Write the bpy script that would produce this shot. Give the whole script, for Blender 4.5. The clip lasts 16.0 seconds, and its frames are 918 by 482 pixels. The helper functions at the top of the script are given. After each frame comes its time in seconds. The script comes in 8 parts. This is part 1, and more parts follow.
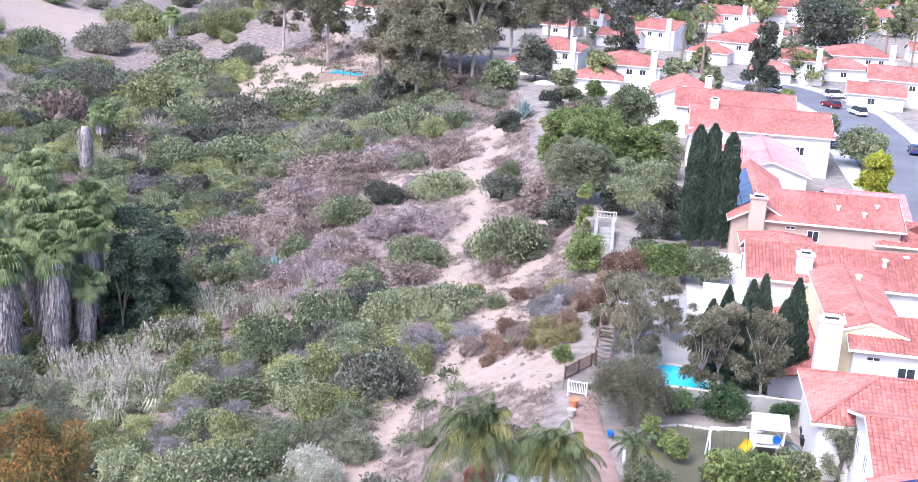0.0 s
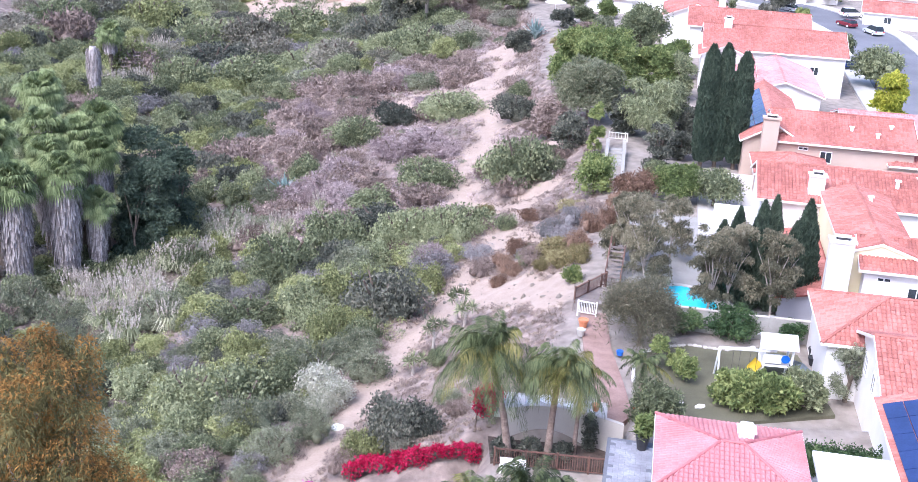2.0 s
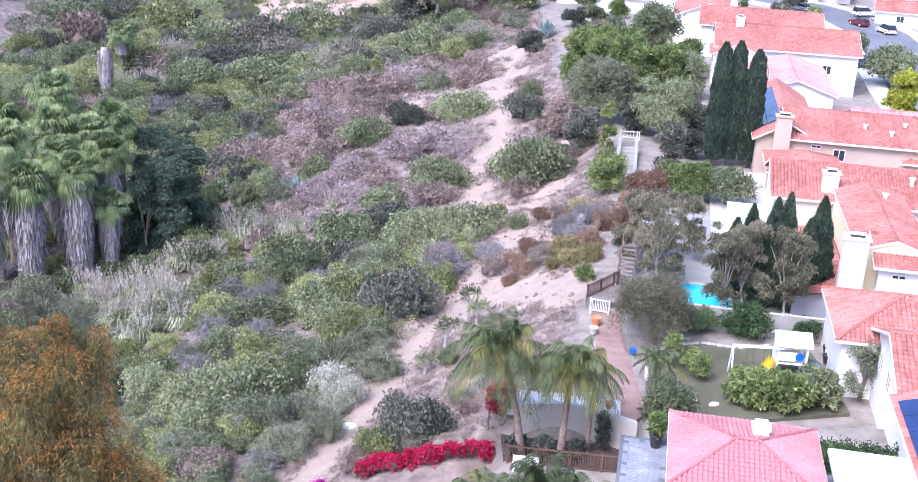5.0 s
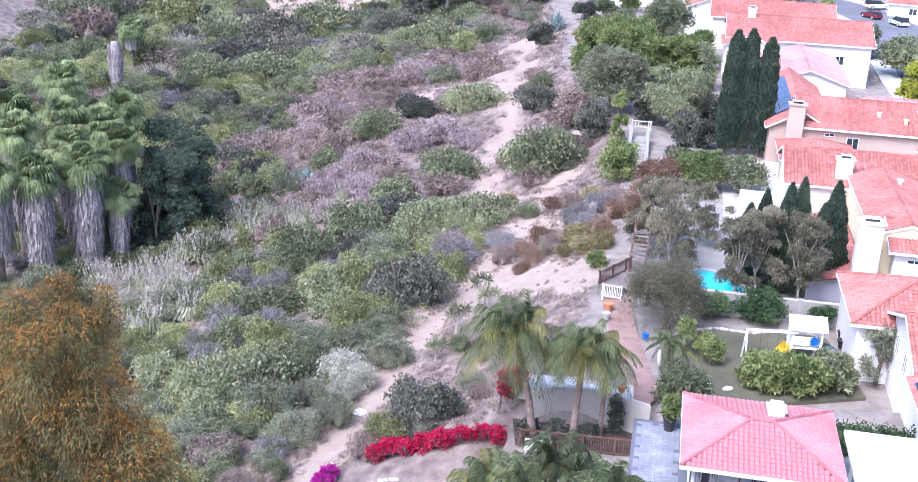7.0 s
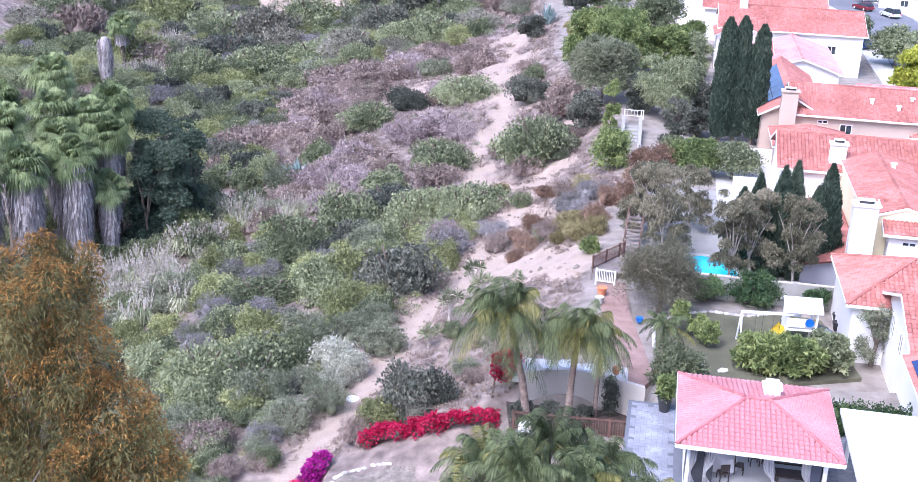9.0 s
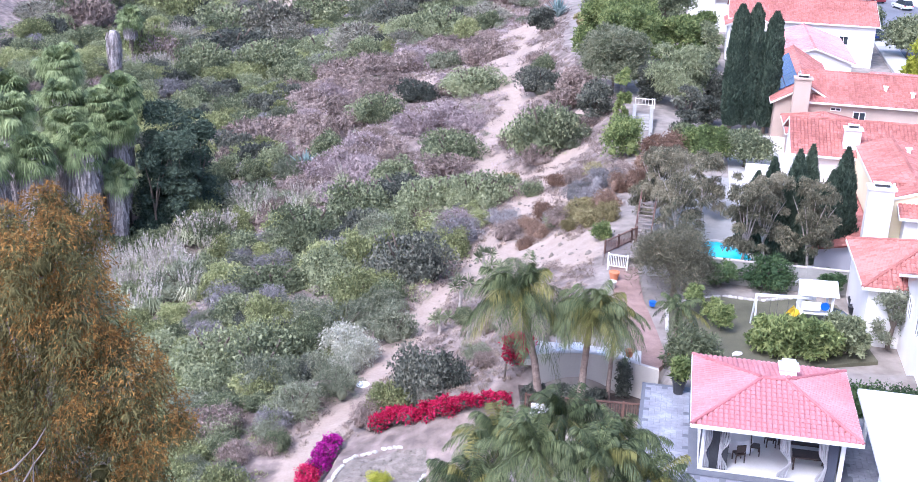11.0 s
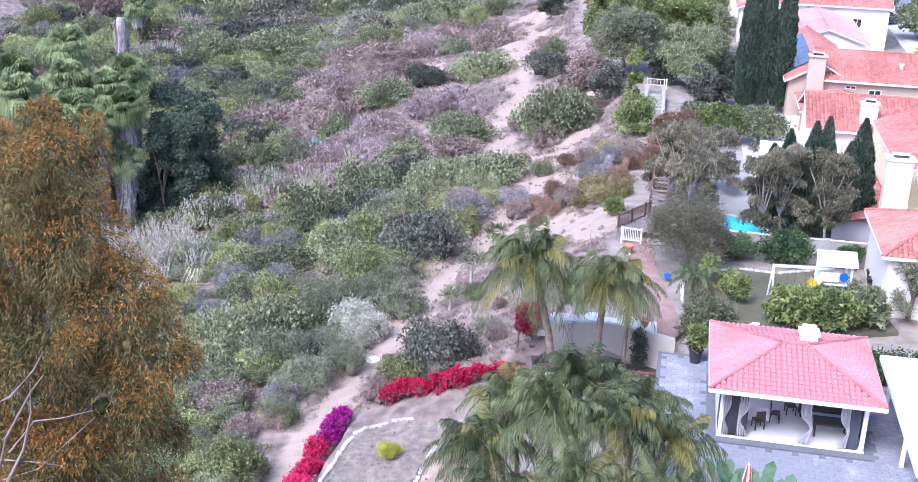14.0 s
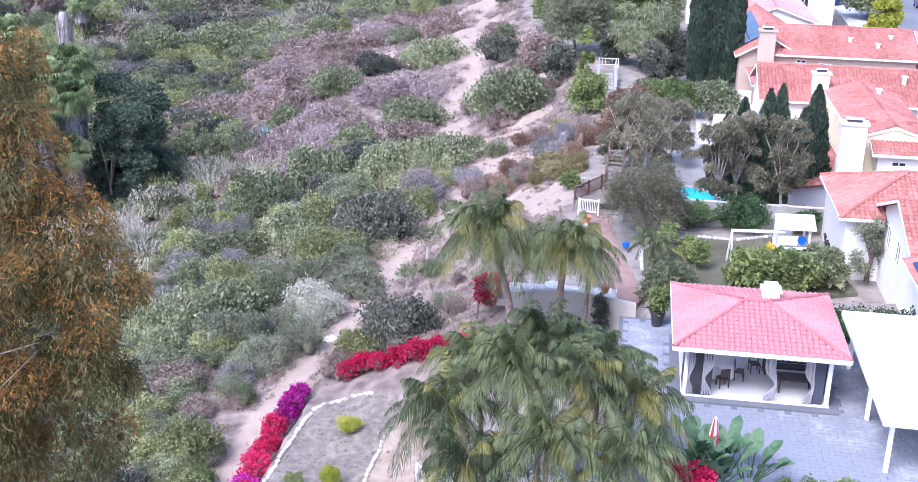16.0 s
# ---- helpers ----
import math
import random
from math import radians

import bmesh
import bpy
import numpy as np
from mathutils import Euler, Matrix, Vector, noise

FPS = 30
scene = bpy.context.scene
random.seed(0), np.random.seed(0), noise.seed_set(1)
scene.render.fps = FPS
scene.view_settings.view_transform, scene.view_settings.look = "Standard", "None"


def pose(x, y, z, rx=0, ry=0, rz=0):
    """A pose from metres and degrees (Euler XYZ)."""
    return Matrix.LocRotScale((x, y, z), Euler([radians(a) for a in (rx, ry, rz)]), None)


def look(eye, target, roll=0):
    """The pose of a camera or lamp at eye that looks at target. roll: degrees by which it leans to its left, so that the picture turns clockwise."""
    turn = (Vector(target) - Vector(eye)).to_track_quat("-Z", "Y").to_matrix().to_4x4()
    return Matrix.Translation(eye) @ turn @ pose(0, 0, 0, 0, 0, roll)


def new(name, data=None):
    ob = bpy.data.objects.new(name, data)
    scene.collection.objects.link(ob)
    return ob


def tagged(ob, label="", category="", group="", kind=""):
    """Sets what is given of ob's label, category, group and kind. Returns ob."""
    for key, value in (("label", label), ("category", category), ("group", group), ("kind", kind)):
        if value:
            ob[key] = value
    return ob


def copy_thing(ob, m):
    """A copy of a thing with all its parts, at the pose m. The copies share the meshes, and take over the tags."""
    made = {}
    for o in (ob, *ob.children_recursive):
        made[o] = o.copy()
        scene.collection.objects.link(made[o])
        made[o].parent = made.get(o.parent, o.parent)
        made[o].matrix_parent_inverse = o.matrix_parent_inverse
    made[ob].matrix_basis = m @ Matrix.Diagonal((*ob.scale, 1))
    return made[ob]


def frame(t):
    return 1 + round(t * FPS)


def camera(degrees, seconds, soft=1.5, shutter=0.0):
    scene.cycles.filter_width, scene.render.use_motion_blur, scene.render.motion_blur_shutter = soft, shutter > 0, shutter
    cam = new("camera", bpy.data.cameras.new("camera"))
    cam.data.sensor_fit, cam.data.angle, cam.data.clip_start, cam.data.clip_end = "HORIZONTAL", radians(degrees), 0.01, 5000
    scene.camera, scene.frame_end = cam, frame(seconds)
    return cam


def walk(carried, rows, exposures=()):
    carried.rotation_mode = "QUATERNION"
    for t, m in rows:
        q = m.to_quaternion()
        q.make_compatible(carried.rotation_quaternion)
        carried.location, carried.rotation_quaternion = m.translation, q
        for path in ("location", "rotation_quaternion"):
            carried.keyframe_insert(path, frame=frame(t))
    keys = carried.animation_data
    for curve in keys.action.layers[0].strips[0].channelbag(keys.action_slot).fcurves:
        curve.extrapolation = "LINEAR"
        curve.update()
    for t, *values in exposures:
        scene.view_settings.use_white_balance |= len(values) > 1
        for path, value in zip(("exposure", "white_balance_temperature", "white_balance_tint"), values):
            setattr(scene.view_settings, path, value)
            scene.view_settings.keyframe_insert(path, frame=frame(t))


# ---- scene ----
cam = camera(43.3, 16.0, soft=0.5)
METRES, EYE, TILT, LEAN, TURN = 10.0, 33.5, -16.5, -3.0, 0.0
ROWS = [
    (0.0, 0.0, 0.0, 0.0, -0.0, 0.0, -0.0),
    (0.1, 0.0008, 0.0001, -0.0014, 0.02, -0.4, -0.01),
    (0.2, 0.0016, 0.0002, -0.003, 0.04, -1.6, -0.03),
    (0.3, 0.0024, 0.0003, -0.0046, 0.06, -3.3, -0.05),
    (0.4, 0.0032, 0.0003, -0.006, 0.08, -3.92, -0.06),
    (0.5, 0.0038, 0.0004, -0.0074, 0.09, -3.91, -0.07),
    (1.0, 0.0017, 0.0074, -0.01, 0.21, -3.88, -0.04),
    (1.5, 0.0003, 0.012, -0.0141, 0.33, -3.84, -0.02),
    (2.0, -0.0004, 0.0164, -0.014, 0.51, -3.85, -0.03),
    (2.5, -0.0047, 0.0168, -0.0154, 0.62, -3.81, -0.02),
    (3.0, -0.0066, 0.0185, -0.0119, 0.71, -3.84, 0.03),
    (3.5, -0.0071, 0.0264, -0.0192, 0.87, -3.78, 0.0),
    (4.0, -0.0069, 0.0283, -0.0157, 0.97, -3.8, 0.04),
    (6.5, -0.0175, 0.0675, -0.131, 1.26, -3.67, 0.19),
    (7.0, -0.0166, 0.0873, -0.1518, 1.53, -3.75, 0.22),
    (7.5, -0.0155, 0.1057, -0.178, 1.66, -3.77, 0.22),
    (8.0, -0.0092, 0.1175, -0.2085, 1.61, -3.72, 0.31),
    (8.5, -0.0144, 0.1285, -0.2371, 1.19, -3.71, 0.52),
    (9.0, -0.0121, 0.1405, -0.2649, 1.17, -3.72, 0.59),
    (11.5, -0.034, 0.2188, -0.4061, 1.63, -3.75, 0.69),
    (12.0, -0.0307, 0.2364, -0.44, 1.45, -3.78, 0.79),
    (12.5, -0.037, 0.2564, -0.4725, 1.36, -3.79, 0.93),
    (13.0, -0.0405, 0.2727, -0.5016, 1.59, -3.8, 0.88),
    (13.5, -0.0525, 0.2979, -0.5279, 1.83, -3.82, 0.82),
    (14.0, -0.0568, 0.3167, -0.5555, 1.98, -3.81, 0.8),
    (14.5, -0.0611, 0.34, -0.5955, 1.7, -3.81, 0.89),
    (15.0, -0.0626, 0.3633, -0.6368, 0.74, -3.82, 1.37),
    (15.5, -0.0672, 0.3905, -0.6853, -0.52, -3.88, 1.97),
    (16.0, -0.0801, 0.4141, -0.7352, -0.4, -3.85, 2.08),
]
walk(cam, [(t, pose(0, 0, EYE, TILT, LEAN, TURN) @ pose(METRES * x, METRES * y, METRES * z, 90 + pitch, roll, yaw)) for t, x, y, z, yaw, pitch, roll in ROWS], [(0.0, 1.33, 5480, 16), (6.0, 1.33, 5300, 18), (16.0, 1.3, 5250, 18)])

# ---- light ----
world = bpy.data.worlds.new("sky")
scene.world = world
world.use_nodes = True
wn = world.node_tree.nodes
sky = wn.new("ShaderNodeTexSky")
sky.sky_type = "NISHITA"
sky.sun_disc = False
SUN_EL, SUN_AZ = 52, 218      # degrees; azimuth clockwise from +y
sky.sun_elevation = radians(SUN_EL)
sky.sun_rotation = radians(SUN_AZ)
sky.dust_density = 4.0
wn["Background"].inputs["Strength"].default_value = 0.15
world.node_tree.links.new(sky.outputs["Color"], wn["Background"].inputs["Color"])
sun = new("sun", bpy.data.lights.new("sun", "SUN"))
sun.data.energy, sun.data.angle, sun.data.color = 1.45, radians(25), (1.0, 0.95, 0.88)
a, e = radians(SUN_AZ), radians(SUN_EL)
sun_dir = Vector((math.sin(a) * math.cos(e), math.cos(a) * math.cos(e), math.sin(e)))
sun.matrix_world = look(sun_dir * 100, (0, 0, 0))

# ---- materials ----


def mat(name, cols, scale=3.0, rough=0.8, bump=0.3, fine=40.0, vary=0.0, island=0.0, metal=0.0, trans=0.0, coords="Object", shine=0.5):
    """Two scales of noise mixed between the given colours, with bump; vary: by object, island: by loose piece."""
    m = bpy.data.materials.new(name)
    m.use_nodes = True
    n, l = m.node_tree.nodes, m.node_tree.links
    bsdf = n["Principled BSDF"]
    bsdf.inputs["Roughness"].default_value = rough
    bsdf.inputs["Metallic"].default_value = metal
    bsdf.inputs["Specular IOR Level"].default_value = shine
    tc = n.new("ShaderNodeTexCoord")
    n1 = n.new("ShaderNodeTexNoise")
    n1.inputs["Scale"].default_value, n1.inputs["Detail"].default_value = scale, 5
    n2 = n.new("ShaderNodeTexNoise")
    n2.inputs["Scale"].default_value, n2.inputs["Detail"].default_value = fine, 3
    for q in (n1, n2):
        l.new(tc.outputs[coords], q.inputs["Vector"])
    add = n.new("ShaderNodeMath")
    add.operation = "MULTIPLY_ADD"
    l.new(n2.outputs["Fac"], add.inputs[0])
    add.inputs[1].default_value = 0.5
    l.new(n1.outputs["Fac"], add.inputs[2])
    fac = add.outputs[0]
    lo = -0.25
    for amount, node, sock in ((vary, "ShaderNodeObjectInfo", "Random"), (island, "ShaderNodeNewGeometry", "Random Per Island")):
        if amount:
            q = n.new(node)
            w = n.new("ShaderNodeMath")
            w.operation = "MULTIPLY_ADD"
            l.new(q.outputs[sock], w.inputs[0])
            w.inputs[1].default_value = amount
            l.new(fac, w.inputs[2])
            fac = w.outputs[0]
            lo -= amount / 2
    sh = n.new("ShaderNodeMath")
    sh.operation = "ADD"
    l.new(fac, sh.inputs[0])
    sh.inputs[1].default_value = lo
    ramp = n.new("ShaderNodeValToRGB")
    el = ramp.color_ramp.elements
    k = len(cols)
    for i in range(k - 2):
        el.new(0.5)
    for i, c in enumerate(cols):
        el[i].position = 0.28 + 0.44 * i / max(1, k - 1)
        el[i].color = (*c, 1)
    l.new(sh.outputs[0], ramp.inputs["Fac"])
    l.new(ramp.outputs["Color"], bsdf.inputs["Base Color"])
    if bump:
        b = n.new("ShaderNodeBump")
        b.inputs["Strength"].default_value = bump
        b.inputs["Distance"].default_value = 0.03
        l.new(n2.outputs["Fac"], b.inputs["Height"])
        l.new(b.outputs["Normal"], bsdf.inputs["Normal"])
    if trans:
        tr = n.new("ShaderNodeBsdfTranslucent")
        mx = n.new("ShaderNodeMixShader")
        mx.inputs["Fac"].default_value = trans
        l.new(ramp.outputs["Color"], tr.inputs["Color"])
        l.new(bsdf.outputs["BSDF"], mx.inputs[1])
        l.new(tr.outputs["BSDF"], mx.inputs[2])
        l.new(mx.outputs["Shader"], n["Material Output"].inputs["Surface"])
    return m


def leafmat(name, cols, vary=0.35, island=0.45, rough=0.7, trans=0.3, gain=1.75, haze=0.0):
    cols = [tuple(min(0.8, v * gain) for v in c) for c in cols]
    # the haze over the slopes is mixed into the leaf colours as grey
    if haze:
        cols = [tuple(v + haze * (sum(c) / 3 * w - v) for v, w in zip(c, (1.12, 1.0, 0.94))) for c in cols]
    return mat(name, cols, scale=0.5, rough=rough, bump=0, fine=4.0, vary=vary, island=island, trans=trans, shine=0.2)


M = {
    "stucco": mat("white_stucco", [(0.74, 0.70, 0.68), (0.82, 0.79, 0.77)], 0.4, 0.9, 0.25, 30),
    "stucco_tan": mat("tan_stucco", [(0.46, 0.35, 0.29), (0.53, 0.41, 0.345)], 0.4, 0.9, 0.25, 30),
    "stucco_cream": mat("cream_stucco", [(0.74, 0.64, 0.40), (0.82, 0.73, 0.50)], 0.4, 0.9, 0.25, 30),
    "stucco_shaded": mat("shaded_stucco", [(0.40, 0.40, 0.46), (0.46, 0.46, 0.52)], 0.4, 0.9, 0.25, 30),
    "white": mat("white_paint", [(0.76, 0.75, 0.75), (0.84, 0.83, 0.83)], 1.0, 0.5, 0.1, 20),
    "blockwall": mat("block_wall_render", [(0.27, 0.255, 0.24), (0.35, 0.335, 0.315)], 0.6, 0.9, 0.3, 12),
    "palmtrunk": mat("ringed_palm_trunk", [(0.15, 0.105, 0.085), (0.24, 0.175, 0.145), (0.34, 0.26, 0.22)], 3.0, 0.9, 0.6, 14),
    "beige": mat("beige_render", [(0.45, 0.41, 0.375), (0.53, 0.485, 0.445)], 0.5, 0.9, 0.3, 14),
    "mulch": mat("dark_mulch", [(0.05, 0.035, 0.03), (0.11, 0.08, 0.065)], 2.0, 0.95, 0.6, 16),
    "hipcap": mat("dark_rose_tile", [(0.34, 0.11, 0.12), (0.44, 0.16, 0.17)], 1.0, 0.8, 0.2, 10, vary=0.3),
    "trim": mat("trim_paint", [(0.70, 0.66, 0.62), (0.80, 0.76, 0.73)], 1.0, 0.6, 0.1, 20),
    "tile": mat("clay_tile", [(0.29, 0.105, 0.085), (0.385, 0.148, 0.122), (0.47, 0.205, 0.172)], 0.25, 0.8, 0.3, 8, vary=0.15, island=0.3),
    "tile_pink": mat("pink_clay_tile", [(0.40, 0.15, 0.16), (0.48, 0.20, 0.208), (0.55, 0.26, 0.265)], 0.3, 0.75, 0.2, 8, vary=0.06, island=0.1),
    "tile_rose": mat("faded_rose_tile", [(0.42, 0.19, 0.185), (0.52, 0.255, 0.25), (0.58, 0.32, 0.31)], 0.3, 0.8, 0.2, 8, vary=0.2, island=0.3),
    "tile_brown": mat("brown_clay_tile", [(0.24, 0.09, 0.07), (0.36, 0.14, 0.11)], 0.3, 0.8, 0.3, 8, vary=0.2, island=0.35),
    "underlay": mat("roof_underlay", [(0.20, 0.06, 0.05), (0.28, 0.09, 0.07)], 1.0, 0.9, 0.2, 10),
    "glass": mat("window_glass", [(0.02, 0.025, 0.03), (0.05, 0.06, 0.07)], 0.5, 0.08, 0.0, 5),
    "dark": mat("dark_metal", [(0.02, 0.02, 0.025), (0.05, 0.05, 0.055)], 2.0, 0.5, 0.1, 30),
    "asphalt": mat("asphalt", [(0.13, 0.13, 0.15), (0.19, 0.19, 0.21)], 0.15, 0.9, 0.2, 6),
    "concrete": mat("concrete", [(0.42, 0.40, 0.385), (0.54, 0.52, 0.50)], 0.3, 0.9, 0.2, 6),
    "paver": mat("grey_paver", [(0.30, 0.32, 0.40), (0.40, 0.42, 0.50), (0.50, 0.52, 0.58)], 0.9, 0.7, 0.2, 9, vary=0.5),
    "brickpath": mat("brick_paving", [(0.23, 0.145, 0.12), (0.34, 0.225, 0.195)], 1.2, 0.85, 0.3, 12),
    "wood": mat("weathered_wood", [(0.10, 0.052, 0.04), (0.18, 0.098, 0.074)], 1.5, 0.75, 0.3, 20, vary=0.3),
    "greywood": mat("grey_deck_wood", [(0.17, 0.14, 0.13), (0.26, 0.22, 0.205)], 1.5, 0.8, 0.3, 20, vary=0.3),
    "darkwood": mat("dark_wood", [(0.03, 0.018, 0.015), (0.07, 0.04, 0.03)], 2.0, 0.45, 0.2, 20, vary=0.3),
    "stone": mat("pale_stone", [(0.42, 0.39, 0.36), (0.62, 0.58, 0.55)], 1.5, 0.9, 0.5, 12, vary=0.6),
    "gravel": mat("gravel", [(0.135, 0.113, 0.096), (0.20, 0.168, 0.143), (0.28, 0.238, 0.203)], 2.4, 0.95, 0.8, 14),
    "sand": mat("sandy_soil", [(0.25, 0.188, 0.145), (0.31, 0.24, 0.19), (0.38, 0.30, 0.245)], 1.6, 0.95, 0.8, 12),
    "bark": mat("pale_bark", [(0.30, 0.25, 0.22), (0.52, 0.46, 0.42)], 2.0, 0.9, 0.6, 12),
    "darkbark": mat("brown_bark", [(0.10, 0.075, 0.06), (0.19, 0.15, 0.12)], 2.0, 0.9, 0.6, 12),
    "thatch": mat("palm_thatch", [(0.20, 0.17, 0.165), (0.34, 0.295, 0.29), (0.48, 0.425, 0.42)], 1.5, 0.9, 0.3, 10, vary=0.3, island=0.6),
    "solar": mat("solar_cell", [(0.02, 0.035, 0.11), (0.03, 0.05, 0.15)], 1.0, 0.15, 0.0, 10),
    "lawn": mat("dry_lawn", [(0.075, 0.072, 0.045), (0.115, 0.108, 0.068), (0.16, 0.145, 0.10)], 0.35, 0.95, 0.6, 20),
    "turf": mat("artificial_turf", [(0.03, 0.16, 0.06), (0.05, 0.24, 0.09)], 0.5, 0.9, 0.3, 20),
    "yellow": mat("yellow_plastic", [(0.75, 0.55, 0.03), (0.85, 0.65, 0.06)], 1.0, 0.35, 0.0, 10),
    "bluep": mat("blue_plastic", [(0.02, 0.10, 0.45), (0.03, 0.16, 0.60)], 1.0, 0.35, 0.0, 10),
    "greyp": mat("grey_plastic", [(0.20, 0.24, 0.28), (0.30, 0.34, 0.38)], 1.0, 0.35, 0.0, 10),
    "terracotta": mat("terracotta", [(0.50, 0.18, 0.09), (0.62, 0.26, 0.13)], 1.5, 0.8, 0.2, 20),
    "redp": mat("red_cloth", [(0.45, 0.03, 0.04), (0.60, 0.06, 0.06)], 1.0, 0.7, 0.1, 20),
    "cloth": mat("white_cloth", [(0.72, 0.70, 0.72), (0.82, 0.80, 0.82)], 2.0, 0.9, 0.2, 20),
    "gazfloor": mat("pale_floor", [(0.55, 0.53, 0.53), (0.66, 0.64, 0.63)], 1.0, 0.6, 0.1, 20),
    "slate": mat("slate_screen", [(0.045, 0.05, 0.075), (0.07, 0.075, 0.105)], 1.0, 0.7, 0.1, 20),
    "tilefloor": mat("dark_border", [(0.12, 0.125, 0.15), (0.17, 0.175, 0.20)], 1.0, 0.7, 0.1, 20),
    "canyon": leafmat("olive_canyon_leaf", [(0.070, 0.070, 0.050), (0.136, 0.134, 0.096), (0.217, 0.205, 0.156)], haze=0.30),
    "sumac": leafmat("green_shrub_leaf", [(0.053, 0.066, 0.030), (0.110, 0.132, 0.060), (0.184, 0.205, 0.096)], gain=2.1, haze=0.30),
    "coyote": leafmat("olive_shrub_leaf", [(0.072, 0.082, 0.028), (0.138, 0.155, 0.052), (0.215, 0.23, 0.086)], gain=2.1, haze=0.25),
    "oak": leafmat("dark_shrub_leaf", [(0.033, 0.040, 0.031), (0.075, 0.084, 0.063), (0.132, 0.136, 0.099)], haze=0.30),
    "lime": leafmat("light_green_leaf", [(0.055, 0.078, 0.024), (0.108, 0.142, 0.042), (0.185, 0.21, 0.066)], haze=0.15),
    "sage": leafmat("grey_sage_leaf", [(0.072, 0.080, 0.050), (0.124, 0.134, 0.087), (0.194, 0.202, 0.138)], haze=0.10),
    "whiteleaf": leafmat("pale_buckwheat", [(0.34, 0.34, 0.26), (0.46, 0.45, 0.37), (0.60, 0.58, 0.50)], gain=1.1),
    "deadtwig": leafmat("dead_twigs", [(0.13, 0.10, 0.10), (0.20, 0.16, 0.16), (0.28, 0.23, 0.23)], trans=0.0, rough=0.9),
    "lavender": leafmat("grey_violet_twigs", [(0.088, 0.083, 0.084), (0.132, 0.123, 0.125), (0.18, 0.167, 0.170)], trans=0.0, rough=0.9),
    "drybrown": leafmat("dry_brown_leaf", [(0.095, 0.073, 0.064), (0.16, 0.123, 0.108), (0.235, 0.186, 0.165)], trans=0.1, rough=0.9),
    "rustshrub": leafmat("rusty_buckwheat", [(0.078, 0.048, 0.034), (0.13, 0.083, 0.060), (0.185, 0.126, 0.095)], trans=0.1, rough=0.9),
    "drygreen": leafmat("dull_yellow_leaf", [(0.085, 0.072, 0.035), (0.145, 0.125, 0.062), (0.21, 0.185, 0.10)], trans=0.1, rough=0.9),
    "drygrass": leafmat("dry_grass", [(0.12, 0.094, 0.074), (0.18, 0.143, 0.115), (0.25, 0.20, 0.165)], trans=0.1, rough=0.9),
    "plume": leafmat("pampas_plume", [(0.33, 0.29, 0.25), (0.46, 0.41, 0.36), (0.58, 0.53, 0.48)], trans=0.2, rough=0.9, gain=1.1),
    "pampasleaf": leafmat("pampas_leaf", [(0.14, 0.15, 0.09), (0.24, 0.25, 0.16), (0.36, 0.35, 0.26)]),
    "fan": leafmat("fan_palm_leaf", [(0.066, 0.086, 0.037), (0.122, 0.150, 0.068), (0.19, 0.22, 0.108)], rough=0.65),
    "queen": leafmat("queen_palm_leaf", [(0.024, 0.032, 0.015), (0.050, 0.063, 0.028), (0.100, 0.116, 0.052)], trans=0.15, rough=0.55),
    "queenold": leafmat("yellowing_palm_leaf", [(0.06, 0.06, 0.018), (0.11, 0.105, 0.032), (0.17, 0.155, 0.055)], trans=0.2, rough=0.5),
    "cypress": leafmat("cypress_leaf", [(0.021, 0.032, 0.023), (0.038, 0.053, 0.037), (0.06, 0.078, 0.053)], trans=0.05),
    "eucleaf": leafmat("eucalyptus_leaf", [(0.066, 0.063, 0.042), (0.125, 0.115, 0.078), (0.20, 0.178, 0.125)]),
    "pine": leafmat("pine_needles", [(0.062, 0.068, 0.042), (0.105, 0.112, 0.070), (0.165, 0.168, 0.112)]),
    "pepper": leafmat("grey_green_leaf", [(0.08, 0.085, 0.06), (0.14, 0.14, 0.10), (0.22, 0.20, 0.15)], haze=0.20),
    "rust": leafmat("rusty_leaf", [(0.12, 0.066, 0.02), (0.215, 0.114, 0.032), (0.32, 0.18, 0.052)]),
    "olive": leafmat("olive_leaf", [(0.032, 0.032, 0.013), (0.064, 0.06, 0.024), (0.115, 0.10, 0.04)]),
    "bougred": leafmat("red_bracts", [(0.26, 0.004, 0.035), (0.44, 0.012, 0.065), (0.58, 0.035, 0.13)], trans=0.3, gain=1.1),
    "bougmag": leafmat("magenta_bracts", [(0.26, 0.008, 0.16), (0.42, 0.02, 0.28), (0.56, 0.06, 0.42)], trans=0.3, gain=1.1),
    "yellowleaf": leafmat("yellow_green_leaf", [(0.20, 0.23, 0.03), (0.33, 0.35, 0.045), (0.46, 0.45, 0.08)], gain=1.1),
    "agave": leafmat("blue_agave_leaf", [(0.10, 0.14, 0.13), (0.16, 0.21, 0.20), (0.24, 0.29, 0.28)]),
    "hedge": leafmat("hedge_leaf", [(0.025, 0.045, 0.02), (0.05, 0.08, 0.035), (0.09, 0.12, 0.05)]),
    "banana": leafmat("banana_leaf", [(0.022, 0.05, 0.024), (0.045, 0.085, 0.042), (0.08, 0.13, 0.07)], rough=0.35),
}
POOL = mat("pool_water", [(0.04, 0.50, 0.66), (0.10, 0.62, 0.76)], 0.6, 0.05, 0.15, 3)

# ---- builders ----


